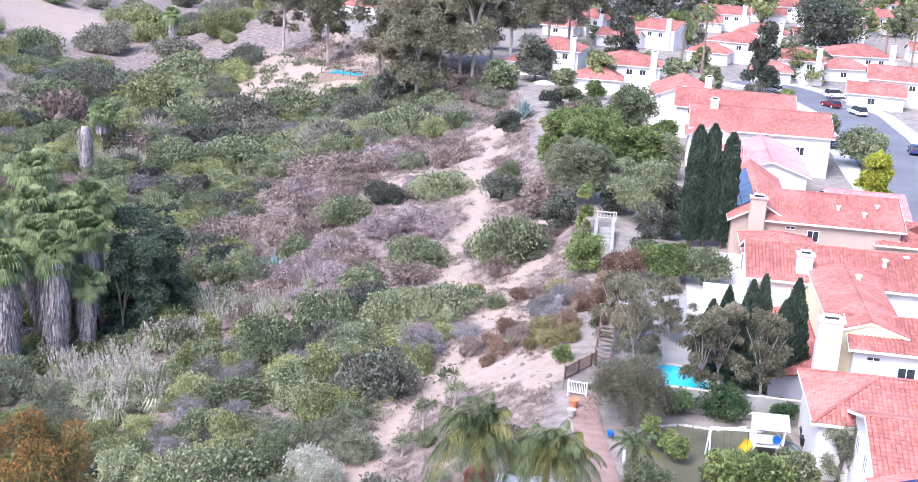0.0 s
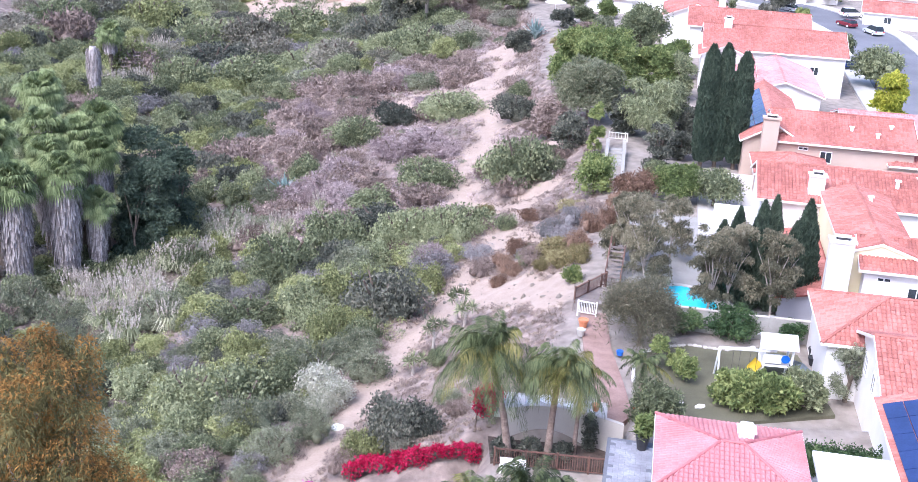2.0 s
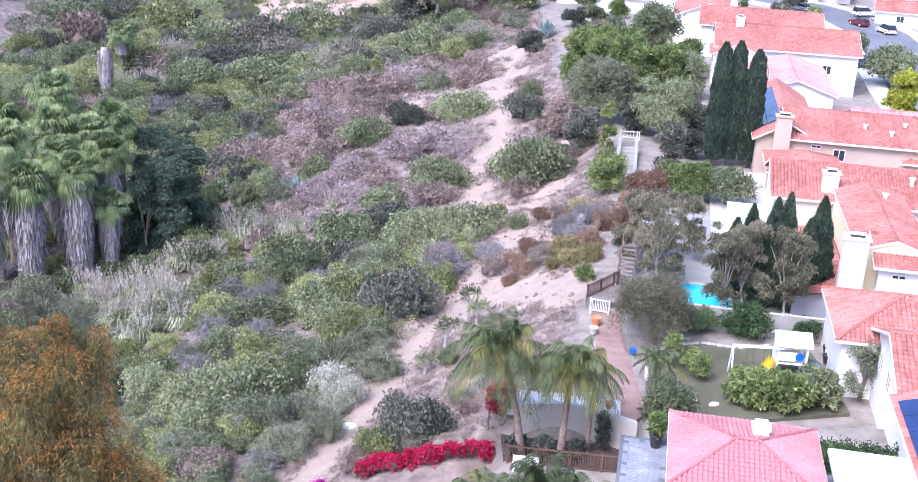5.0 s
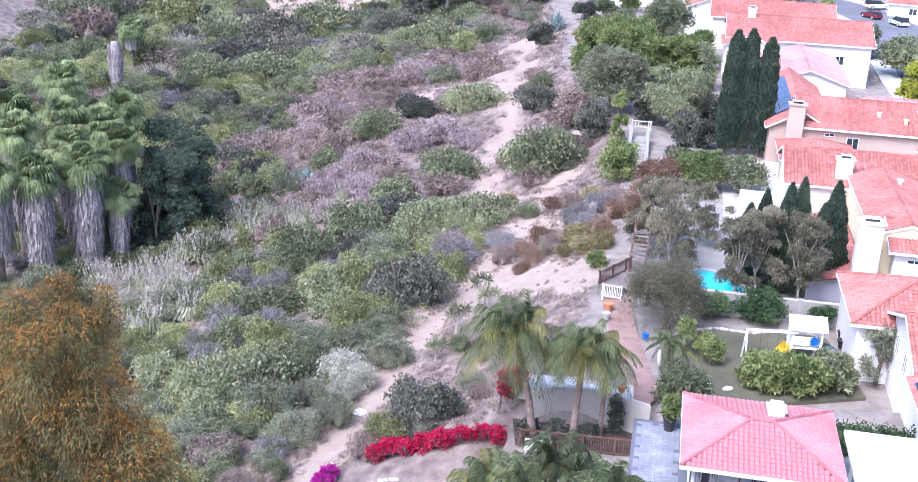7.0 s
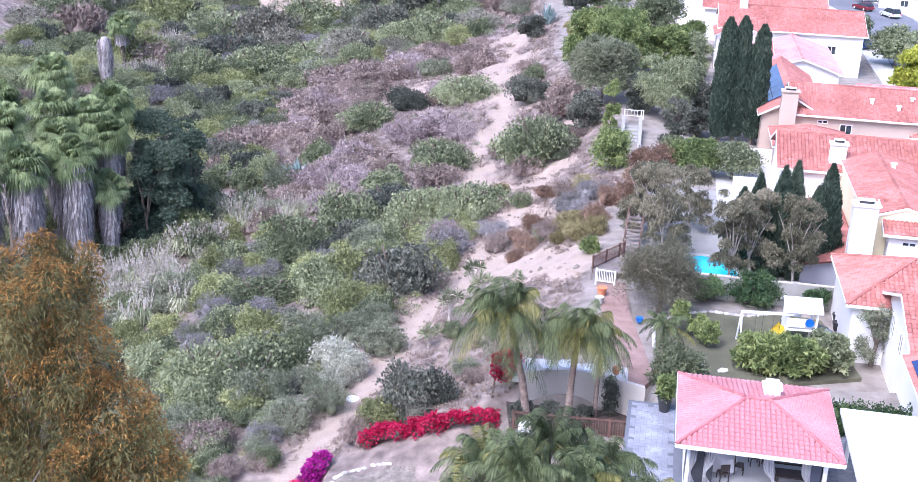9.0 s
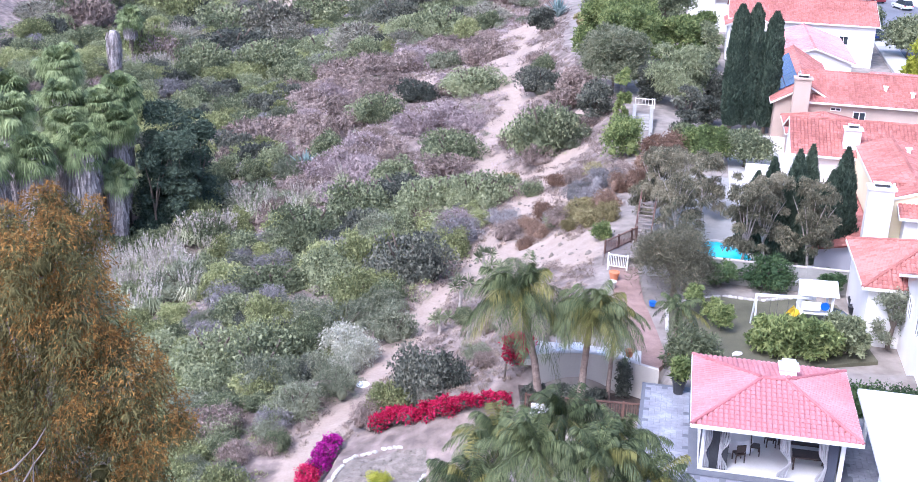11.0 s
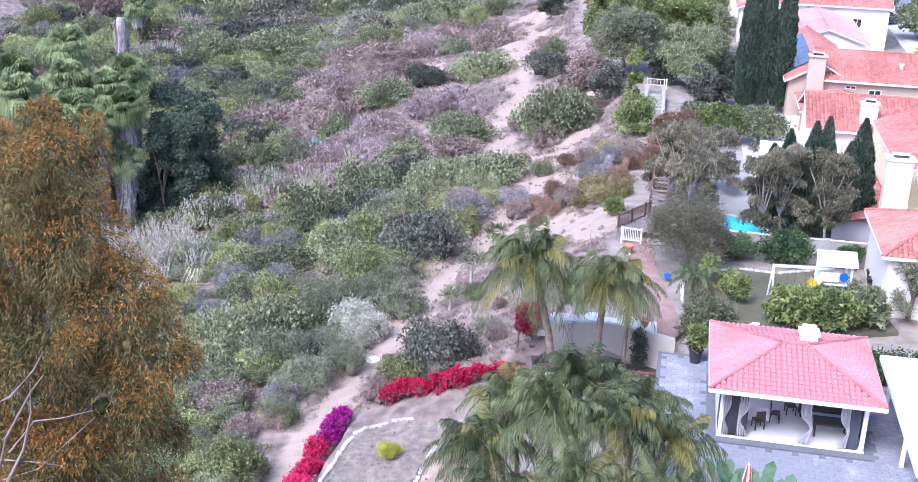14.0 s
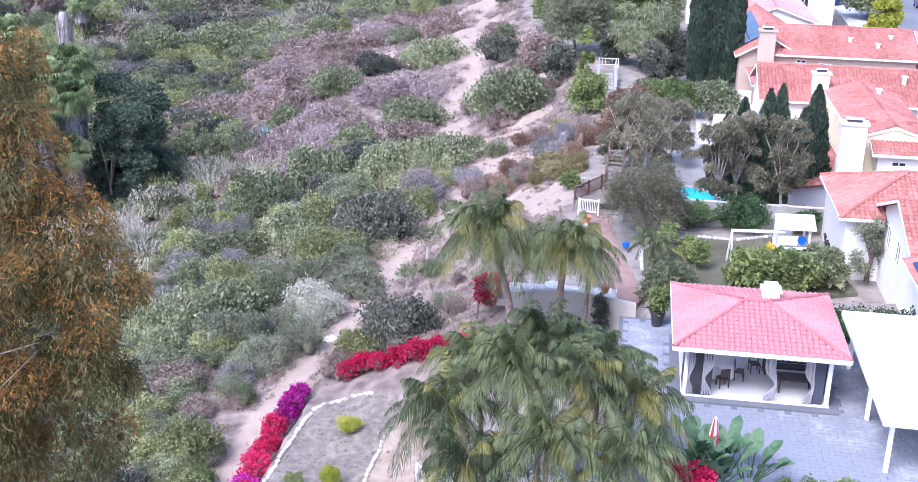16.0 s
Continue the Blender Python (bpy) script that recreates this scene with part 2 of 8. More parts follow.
def part(name, bm, material, parent=None, label=""):
    """One mesh object, a part of parent."""
    if isinstance(bm, bpy.types.Mesh):
        me = bm
    else:
        me = bpy.data.meshes.new(name)
        bm.to_mesh(me)
        bm.free()
    if material is not None and not me.materials:
        me.materials.append(material)
    ob = new(name, me)
    if material is not None and me.materials[0] != material:
        ob.material_slots[0].link = "OBJECT"
        ob.material_slots[0].material = material
    ob.parent = parent
    if label:
        tagged(ob, label)
    return ob


def thing(name, m, label, category, group="", kind=""):
    ob = new(name)
    ob.matrix_world = m
    ob.empty_display_size = 0.2
    return tagged(ob, label, category, group, kind)


def box(bm, x0, x1, y0, y1, z0, z1):
    vs = [bm.verts.new((x, y, z)) for z in (z0, z1) for y in (y0, y1) for x in (x0, x1)]
    for f in ((0, 2, 3, 1), (4, 5, 7, 6), (0, 1, 5, 4), (2, 6, 7, 3), (0, 4, 6, 2), (1, 3, 7, 5)):
        bm.faces.new([vs[i] for i in f])
    return bm


def boxes(*bs):
    bm = bmesh.new()
    for b in bs:
        box(bm, *b)
    return bm


def bevel(bm, w, seg=1):
    bmesh.ops.bevel(bm, geom=bm.edges[:], offset=w, segments=seg, affect="EDGES", profile=0.6)
    return bm


def tube(bm, pts, radii, seg=7):
    """A tapered tube along points."""
    rings = []
    pts = [Vector(p) for p in pts]
    for i, p in enumerate(pts):
        d = (pts[min(i + 1, len(pts) - 1)] - pts[max(i - 1, 0)]).normalized()
        a = d.orthogonal().normalized()
        b = d.cross(a)
        rings.append([bm.verts.new(p + radii[i] * (math.cos(k * math.tau / seg) * a + math.sin(k * math.tau / seg) * b)) for k in range(seg)])
    for r, q in zip(rings, rings[1:]):
        for k in range(seg):
            bm.faces.new((r[k], r[(k + 1) % seg], q[(k + 1) % seg], q[k]))
    bm.faces.new(list(reversed(rings[0])))
    bm.faces.new(rings[-1])
    return bm


def lathe(bm, prof, seg=16, cx=0, cy=0):
    rings = [[bm.verts.new((cx + r * math.cos(k * math.tau / seg), cy + r * math.sin(k * math.tau / seg), z)) for k in range(seg)] for r, z in prof]
    for a, b in zip(rings, rings[1:]):
        for k in range(seg):
            bm.faces.new((a[k], a[(k + 1) % seg], b[(k + 1) % seg], b[k]))
    bm.faces.new(list(reversed(rings[0])))
    bm.faces.new(rings[-1])
    return bm


def slab(bm, pts, thick):
    """A plate over a flat polygon, its thickness downwards."""
    top = [bm.verts.new(p) for p in pts]
    low = [bm.verts.new((p[0], p[1], p[2] - thick)) for p in pts]
    bm.faces.new(top)
    bm.faces.new(list(reversed(low)))
    n = len(pts)
    for i in range(n):
        bm.faces.new((top[i], low[i], low[(i + 1) % n], top[(i + 1) % n]))
    bmesh.ops.recalc_face_normals(bm, faces=bm.faces[:])
    return bm


def quads_mesh(name, co, per=4):
    """A mesh from an array of corners, `per` corners a face."""
    co = np.asarray(co, dtype=np.float32).reshape(-1, 3)
    n = len(co) // per
    me = bpy.data.meshes.new(name)
    me.vertices.add(len(co))
    me.vertices.foreach_set("co", co.ravel())
    me.loops.add(len(co))
    me.loops.foreach_set("vertex_index", np.arange(len(co), dtype=np.int32))
    me.polygons.add(n)
    me.polygons.foreach_set("loop_start", np.arange(0, n * per, per, dtype=np.int32))
    me.update(calc_edges=True)
    return me


def unit(v):
    return v / np.maximum(1e-6, np.linalg.norm(v, axis=-1, keepdims=True))


def leaves(rng, centre, normal, length, width, droop=0.0, spread=0.8):
    """Three-cornered leaves at the given points."""
    n = len(centre)
    d = unit(normal + spread * rng.normal(size=(n, 3)) + np.array([0, 0, -droop]))
    s = unit(np.cross(d, rng.normal(size=(n, 3))))
    L = (length * rng.uniform(0.6, 1.3, (n, 1)))
    W = (width * rng.uniform(0.6, 1.3, (n, 1)))
    return np.stack([centre - d * L * 0.4 + s * W * 0.6, centre + d * L * 0.6, centre - d * L * 0.4 - s * W * 0.6], 1)


def blob_points(rng, blobs, n, low=-0.35, shell=0.72):
    """Points in the outer shells of ellipsoids (x, y, z, rx, ry, rz), with outward normals."""
    b = np.asarray(blobs, float)
    w = b[:, 3] * b[:, 5]
    pick = rng.choice(len(b), n, p=w / w.sum())
    d = unit(rng.normal(size=(n, 3)))
    d[:, 2] = np.where(d[:, 2] < low, -d[:, 2], d[:, 2])
    wob = 1 + 0.24 * np.sin(d[:, 0] * 7 + pick) * np.cos(d[:, 1] * 6 + 2 * pick) + 0.1 * np.sin(d[:, 2] * 11 + pick)
    r = (shell + (1.05 - shell) * rng.uniform(0, 1, n) ** 0.6) * wob
    p = b[pick, :3] + d * b[pick, 3:6] * r[:, None]
    return p, d


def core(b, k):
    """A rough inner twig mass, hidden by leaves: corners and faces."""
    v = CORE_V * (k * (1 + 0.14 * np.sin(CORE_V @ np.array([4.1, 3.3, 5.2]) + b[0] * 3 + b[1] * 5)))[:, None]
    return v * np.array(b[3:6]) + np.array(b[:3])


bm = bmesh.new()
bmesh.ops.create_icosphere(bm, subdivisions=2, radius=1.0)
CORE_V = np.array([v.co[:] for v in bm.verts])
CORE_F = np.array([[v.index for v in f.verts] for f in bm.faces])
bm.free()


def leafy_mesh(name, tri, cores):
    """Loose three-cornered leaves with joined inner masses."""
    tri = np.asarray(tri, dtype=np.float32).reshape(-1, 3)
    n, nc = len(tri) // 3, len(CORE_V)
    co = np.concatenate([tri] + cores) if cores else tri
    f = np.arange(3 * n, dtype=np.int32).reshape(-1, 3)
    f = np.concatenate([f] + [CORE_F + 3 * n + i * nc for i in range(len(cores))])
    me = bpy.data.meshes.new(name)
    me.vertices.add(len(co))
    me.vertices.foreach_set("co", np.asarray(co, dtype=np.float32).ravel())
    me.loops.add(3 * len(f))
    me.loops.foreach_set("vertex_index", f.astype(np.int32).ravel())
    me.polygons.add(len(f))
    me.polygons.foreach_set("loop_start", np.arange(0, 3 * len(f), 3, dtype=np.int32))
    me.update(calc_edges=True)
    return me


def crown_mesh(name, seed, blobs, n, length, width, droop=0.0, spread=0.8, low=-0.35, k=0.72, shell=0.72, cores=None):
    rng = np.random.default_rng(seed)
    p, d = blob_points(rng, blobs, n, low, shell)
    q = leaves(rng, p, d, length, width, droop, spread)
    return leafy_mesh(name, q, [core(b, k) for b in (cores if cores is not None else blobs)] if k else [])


def random_blobs(rng, count, R, H, flat=0.75):
    """Sprays of foliage over a few uneven domes; also the domes, for the twigs inside."""
    domes = [(0, 0, H * 0.12, R * 0.7, R * 0.7, H * 0.55)]
    for i in range(4):
        an, rr = i * 1.6 + rng.uniform(-0.6, 0.6), R * rng.uniform(0.35, 0.6)
        r = R * rng.uniform(0.34, 0.52)
        domes.append((rr * math.cos(an), rr * math.sin(an), H * rng.uniform(0.1, 0.3), r, r * rng.uniform(0.8, 1.2), H * rng.uniform(0.3, 0.5)))
    out = []
    for i in range(count):
        c = domes[rng.integers(len(domes))] if i % 3 else domes[0]
        d = unit(rng.normal(size=(1, 3)))[0]
        d[2] = abs(d[2]) * 1.1 - 0.15
        r = R * rng.uniform(0.15, 0.3)
        out.append((c[0] + d[0] * c[3] * 0.86, c[1] + d[1] * c[4] * 0.86, max(0.04, c[2] + d[2] * c[5] * 0.86), r, r * rng.uniform(0.8, 1.2), r * flat))
    return out, domes


# ---- ground ----
EDGE_Y = [20, 45, 60, 75, 90, 105, 120, 140, 165, 200, 250, 300, 360, 600]
EDGE_X = [0, 1, 4, 9, 12, 15, 17, 17, 13, 16, 8, -25, -50, -60]
PROF_S = [-260, -190, -140, -105, -80, -55, -42, -30, -20, -14, -8, -4, -1, 1, 27, 37, 90, 300]
PROF_Z = [34, 20, 4, -8, -14.5, -17, -15.5, -11.3, -8.6, -7.3, -5.2, -3, -1.2, -0.8, -0.95, -1.35, -1.6, -2]


NEAR_X = [-60, -40, -22, -14, -9.6, -8.9, -3, 0.2, 1.4, 9.0, 9.5, 60]
NEAR_Z = [-17, -13, -9.5, -8, -7.2, -5.4, -4.9, -4.4, -1.95, -1.9, -0.06, -0.06]


def ground_z(x, y):
    s = x - np.interp(y, EDGE_Y, EDGE_X)
    z = np.interp(s, PROF_S, PROF_Z)
    lower = np.interp(x + (50 - y) * 0.17, NEAR_X, NEAR_Z)
    k = np.clip((62 - y) / np.interp(x, [0, 3], [4, 0.8]), 0, 1)
    return z + k * (lower - z)


def gz(x, y):
    return float(ground_z(x, y))


TRAIL = [(-10.6, 55), (-8.6, 64.8), (-7.6, 69.2), (-6.5, 72.9), (-5.2, 78), (-3.8, 83), (-2.5, 86.7), (-0.6, 89.5), (1.0, 95.1), (2.4, 99.8), (4.4, 104.6), (5.8, 111), (8.4, 116.5)]
TRAIL_UP = [(8.4, 116.5), (4, 118.5), (1.2, 123.8), (0.6, 131.7), (2.3, 138.2), (4.6, 144.5), (5.2, 152), (3.9, 162), (5.8, 175.7), (8.4, 192), (11.2, 206)]
# open sandy ground: x, y, radius
SANDY = [(3.2, 93.5, 2.6), (5.4, 90.6, 2.8), (7.6, 86.8, 2.6), (8.6, 83.4, 2.0), (1.2, 88.6, 1.6), (9.4, 119.5, 2.2), (3.0, 119.4, 2.4), (1.8, 127, 2.0), (3.4, 141, 2.4), (5.4, 149, 2.6), (4.2, 158, 3.4), (2.6, 167, 4.0), (5.6, 175, 4.6), (-2.5, 174, 3.6), (8.6, 188, 3.6), (8, 197, 4.4), (-9, 171, 3.0), (12.6, 135, 2.0)]


def seg_dist(x, y, line):
    best = np.full(np.shape(x), 1e9)
    for (x0, y0), (x1, y1) in zip(line, line[1:]):
        t = np.clip(((x - x0) * (x1 - x0) + (y - y0) * (y1 - y0)) / ((x1 - x0) ** 2 + (y1 - y0) ** 2), 0, 1)
        best = np.minimum(best, np.hypot(x - x0 - t * (x1 - x0), y - y0 - t * (y1 - y0)))
    return best


def grid_axis(parts):
    out = []
    for a, b, st in parts:
        out += list(np.arange(a, b, st))
    return np.array(out + [parts[-1][1]])


gx = grid_axis([(-3000, -400, 260), (-400, -100, 12), (-100, -50, 2.0), (-50, 30, 0.7), (30, 120, 3), (120, 400, 20), (400, 3000, 260)])
gy = grid_axis([(-600, 10, 40), (10, 40, 3), (40, 130, 0.7), (130, 240, 1.6), (240, 420, 5), (420, 800, 30), (800, 3500, 300)])
GX, GY = np.meshgrid(gx, gy)
GZ = ground_z(GX, GY)
SL = GX - np.interp(GY, EDGE_Y, EDGE_X)
lump = np.array([[noise.fractal(Vector((x * 0.09, y * 0.09, 0)), 1.0, 2.0, 5) for x in gx] for y in gy])
fine = np.array([[noise.noise(Vector((x * 0.7, y * 0.7, 3))) for x in gx] for y in gy])
wild = np.clip((-1.5 - SL) / 4, 0, 1)
tr = np.minimum(seg_dist(GX, GY, TRAIL), seg_dist(GX, GY, TRAIL_UP))
path_mask = np.clip(1.6 - tr / 1.15, 0, 1)
GZ = GZ + wild * (lump * 0.9 + fine * 0.12) * (1 - 0.8 * path_mask) - wild * path_mask * 0.15
me = bpy.data.meshes.new("ground")
nx, ny = len(gx), len(gy)
idx = np.arange(nx * ny).reshape(ny, nx)
faces = np.stack([idx[:-1, :-1], idx[:-1, 1:], idx[1:, 1:], idx[1:, :-1]], -1).reshape(-1, 4)
me.from_pydata(np.stack([GX, GY, GZ], -1).reshape(-1, 3).tolist(), [], faces.tolist())
# how bare and sandy the soil is
bare = np.maximum(path_mask, 0)
for (bx, by, br) in SANDY + [(7, 105, 3.0), (-14, 182, 5), (-30, 175, 5), (-18, 165, 4), (-38, 285, 22), (-24, 268, 14), (-114, 305, 16), (-133, 400, 30), (-6, 178, 6), (0, 171, 5), (-20, 186, 5), (-10, 172, 7)]:
    bare = np.maximum(bare, np.clip(1.5 - np.hypot(GX - bx, GY - by) / br, 0, 1))
att = me.attributes.new("bare", "FLOAT", "POINT")
att.data.foreach_set("value", np.clip(bare, 0, 1).ravel().astype(np.float32))
att2 = me.attributes.new("yard", "FLOAT", "POINT")
att2.data.foreach_set("value", np.clip((SL + 1.5) / 2, 0, 1).ravel().astype(np.float32))
for p in me.polygons:
    p.use_smooth = True


def ground_material():
    m = bpy.data.materials.new("hillside_soil")
    m.use_nodes = True
    n, l = m.node_tree.nodes, m.node_tree.links
    bs = n["Principled BSDF"]
    bs.inputs["Roughness"].default_value = 0.95
    tc = n.new("ShaderNodeTexCoord")

    def nz(s, d=6):
        q = n.new("ShaderNodeTexNoise")
        q.inputs["Scale"].default_value, q.inputs["Detail"].default_value = s, d
        l.new(tc.outputs["Object"], q.inputs["Vector"])
        return q.outputs["Fac"]

    def ramp(f, c):
        r = n.new("ShaderNodeValToRGB")
        e = r.color_ramp.elements
        for _ in c[2:]:
            e.new(0.5)
        for i, (p, col) in enumerate(c):
            e[i].position, e[i].color = p, (*col, 1)
        l.new(f, r.inputs["Fac"])
        return r.outputs["Color"]

    def mix(f, a, b):
        q = n.new("ShaderNodeMix")
        q.data_type = "RGBA"
        l.new(f, q.inputs[0])
        l.new(a, q.inputs[6])
        l.new(b, q.inputs[7])
        return q.outputs[2]

    big, mid, small = nz(0.11), nz(0.9), nz(7.0)
    litter = ramp(mid, [(0.3, (0.11, 0.085, 0.074)), (0.5, (0.21, 0.163, 0.145)), (0.7, (0.30, 0.238, 0.214))])
    soil = ramp(small, [(0.3, (0.24, 0.182, 0.15)), (0.5, (0.33, 0.257, 0.214)), (0.72, (0.41, 0.33, 0.28))])
    pale = ramp(mid, [(0.3, (0.32, 0.243, 0.198)), (0.7, (0.45, 0.352, 0.292))])
    soil2 = mix(big, soil, pale)
    at = n.new("ShaderNodeAttribute")
    at.attribute_name = "bare"
    am = n.new("ShaderNodeMath")
    am.operation = "MULTIPLY_ADD"
    l.new(mid, am.inputs[0])
    am.inputs[1].default_value = 1.1
    l.new(at.outputs["Fac"], am.inputs[2])
    st = n.new("ShaderNodeMapRange")
    st.inputs["From Min"].default_value, st.inputs["From Max"].default_value = 0.62, 1.0
    l.new(am.outputs[0], st.inputs["Value"])
    col = mix(st.outputs["Result"], litter, soil2)
    ay = n.new("ShaderNodeAttribute")
    ay.attribute_name = "yard"
    yard = ramp(mid, [(0.3, (0.20, 0.17, 0.148)), (0.7, (0.34, 0.295, 0.265))])
    col = mix(ay.outputs["Fac"], col, yard)
    l.new(col, bs.inputs["Base Color"])
    b = n.new("ShaderNodeBump")
    b.inputs["Strength"].default_value, b.inputs["Distance"].default_value = 0.7, 0.08
    l.new(small, b.inputs["Height"])
    l.new(b.outputs["Normal"], bs.inputs["Normal"])
    return m


me.materials.append(ground_material())
tagged(new("ground", me), "dry sandy canyon hillside with bare trails and leaf litter", "ground", kind="structure")


def surface(px, py, pz):
    """Ground height with its lumps, for resting things on it."""
    s = px - float(np.interp(py, EDGE_Y, EDGE_X))
    w = min(1, max(0, (-1.5 - s) / 4))
    x, y = np.array([px]), np.array([py])
    t = float(min(seg_dist(x, y, TRAIL)[0], seg_dist(x, y, TRAIL_UP)[0]))
    k = min(1, max(0, 1.6 - t / 1.15))
    n1 = noise.fractal(Vector((px * 0.09, py * 0.09, 0)), 1.0, 2.0, 5)
    n2 = noise.noise(Vector((px * 0.7, py * 0.7, 3)))
    return gz(px, py) + w * (n1 * 0.9 + n2 * 0.12) * (1 - 0.8 * k) - w * k * 0.15 + pz


# The lots lie turned 10 degrees from the view
YAW = -10.0
CU, SU = math.cos(radians(YAW)), math.sin(radians(YAW))


def lot(u, v, z=0.0):
    return Vector((u * CU - v * SU, u * SU + v * CU, z))


def lot_pose(u, v, z=0.0, turn=0.0):
    p = lot(u, v, z)
    return pose(p.x, p.y, p.z, 0, 0, YAW + turn)

# ---- roofs and houses ----
TV = np.array([(a * 0.5, b, c) for b, c0 in ((0, 0.035), (1, 0.0)) for a, c in ((-1, c0), (-0.45, c0 + 0.07), (0.45, c0 + 0.07), (1, c0))] + [(a * 0.5, 0, -0.03) for a in (-1, -0.45, 0.45, 1)])
TF = [(0, 1, 5, 4), (1, 2, 6, 5), (2, 3, 7, 6), (8, 9, 1, 0), (9, 10, 2, 1), (10, 11, 3, 2)]


def inside(pt, poly):
    x, y = pt
    c = False
    for (x0, y0), (x1, y1) in zip(poly, poly[1:] + poly[:1]):
        if (y0 > y) != (y1 > y) and x < (x1 - x0) * (y - y0) / (y1 - y0) + x0:
            c = not c
    return c


def tile_cells(pts, w, ex):
    """Places of the tiles on a flat roof polygon whose first edge is the eave: frame and centres."""
    p = [Vector(q) for q in pts]
    e = (p[1] - p[0]).normalized()
    nrm = None
    for q in p[2:]:
        c = e.cross(q - p[0])
        if c.length > 1e-4:
            nrm = c.normalized()
    if nrm.z < 0:
        nrm = -nrm
    s = nrm.cross(e)
    if s.z < 0:
        s = -s
    uv = [((q - p[0]).dot(e), (q - p[0]).dot(s)) for q in p]
    a0, a1 = min(x for x, _ in uv), max(x for x, _ in uv)
    b1 = max(y for _, y in uv)
    out = []
    nb = int(b1 / ex)
    for j in range(nb + 1):
        for i in range(int((a1 - a0) / w) + 1):
            a, b = a0 + (i + 0.5) * w, (j + 0.5) * ex
            if inside((a, b), uv):
                out.append((a, j * ex))
    return p[0], e, s, nrm, out


def tiles_mesh(name, pts, w=0.3, ex=0.36):
    o, e, s, nrm, cells = tile_cells(pts, w, ex)
    B = np.array([e[:], s[:], nrm[:]])
    base = (TV * np.array([w, ex * 1.12, 1])) @ B
    vs = np.concatenate([base + np.array((o + e * a + s * b)[:]) for a, b in cells]) if cells else np.zeros((0, 3))
    f = np.concatenate([np.array(TF) + 12 * i for i in range(len(cells))]) if cells else []
    me = bpy.data.meshes.new(name)
    me.from_pydata(vs.tolist(), [], np.asarray(f).tolist())
    return me


def cap_row(bm, a, b, r=0.13, step=0.4):
    a, b = Vector(a), Vector(b)
    n = max(1, int((b - a).length / step))
    d = (b - a) / n
    for i in range(n):
        p = a + d * i
        tube(bm, [p + Vector((0, 0, 0.02)), p + d * 1.08 + Vector((0, 0, 0.05))], [r * 1.1, r * 0.92], 6)


def roof_face(parent, pts, tile, w=0.3, ex=0.36, name="roof"):
    r = part(name, slab(bmesh.new(), pts, 0.14), M["underlay"], parent)
    part("tiles", tiles_mesh("tiles", pts, w, ex), tile, r)
    # fascia along the eave
    a, b = Vector(pts[0]), Vector(pts[1])
    d = (b - a).normalized()
    k = Vector((d.y, -d.x, 0)) * 0.03
    mid = (Vector(pts[2]) - a)
    if k.dot(mid) > 0:
        k = -k
    bm = bmesh.new()
    slab(bm, [a + k * 0.4 + Vector((0, 0, 0.03)), b + k * 0.4 + Vector((0, 0, 0.03)), b + k * 1.8 + Vector((0, 0, 0.03)), a + k * 1.8 + Vector((0, 0, 0.03))], 0.2)
    part("fascia", bm, M["trim"], r)
    return r


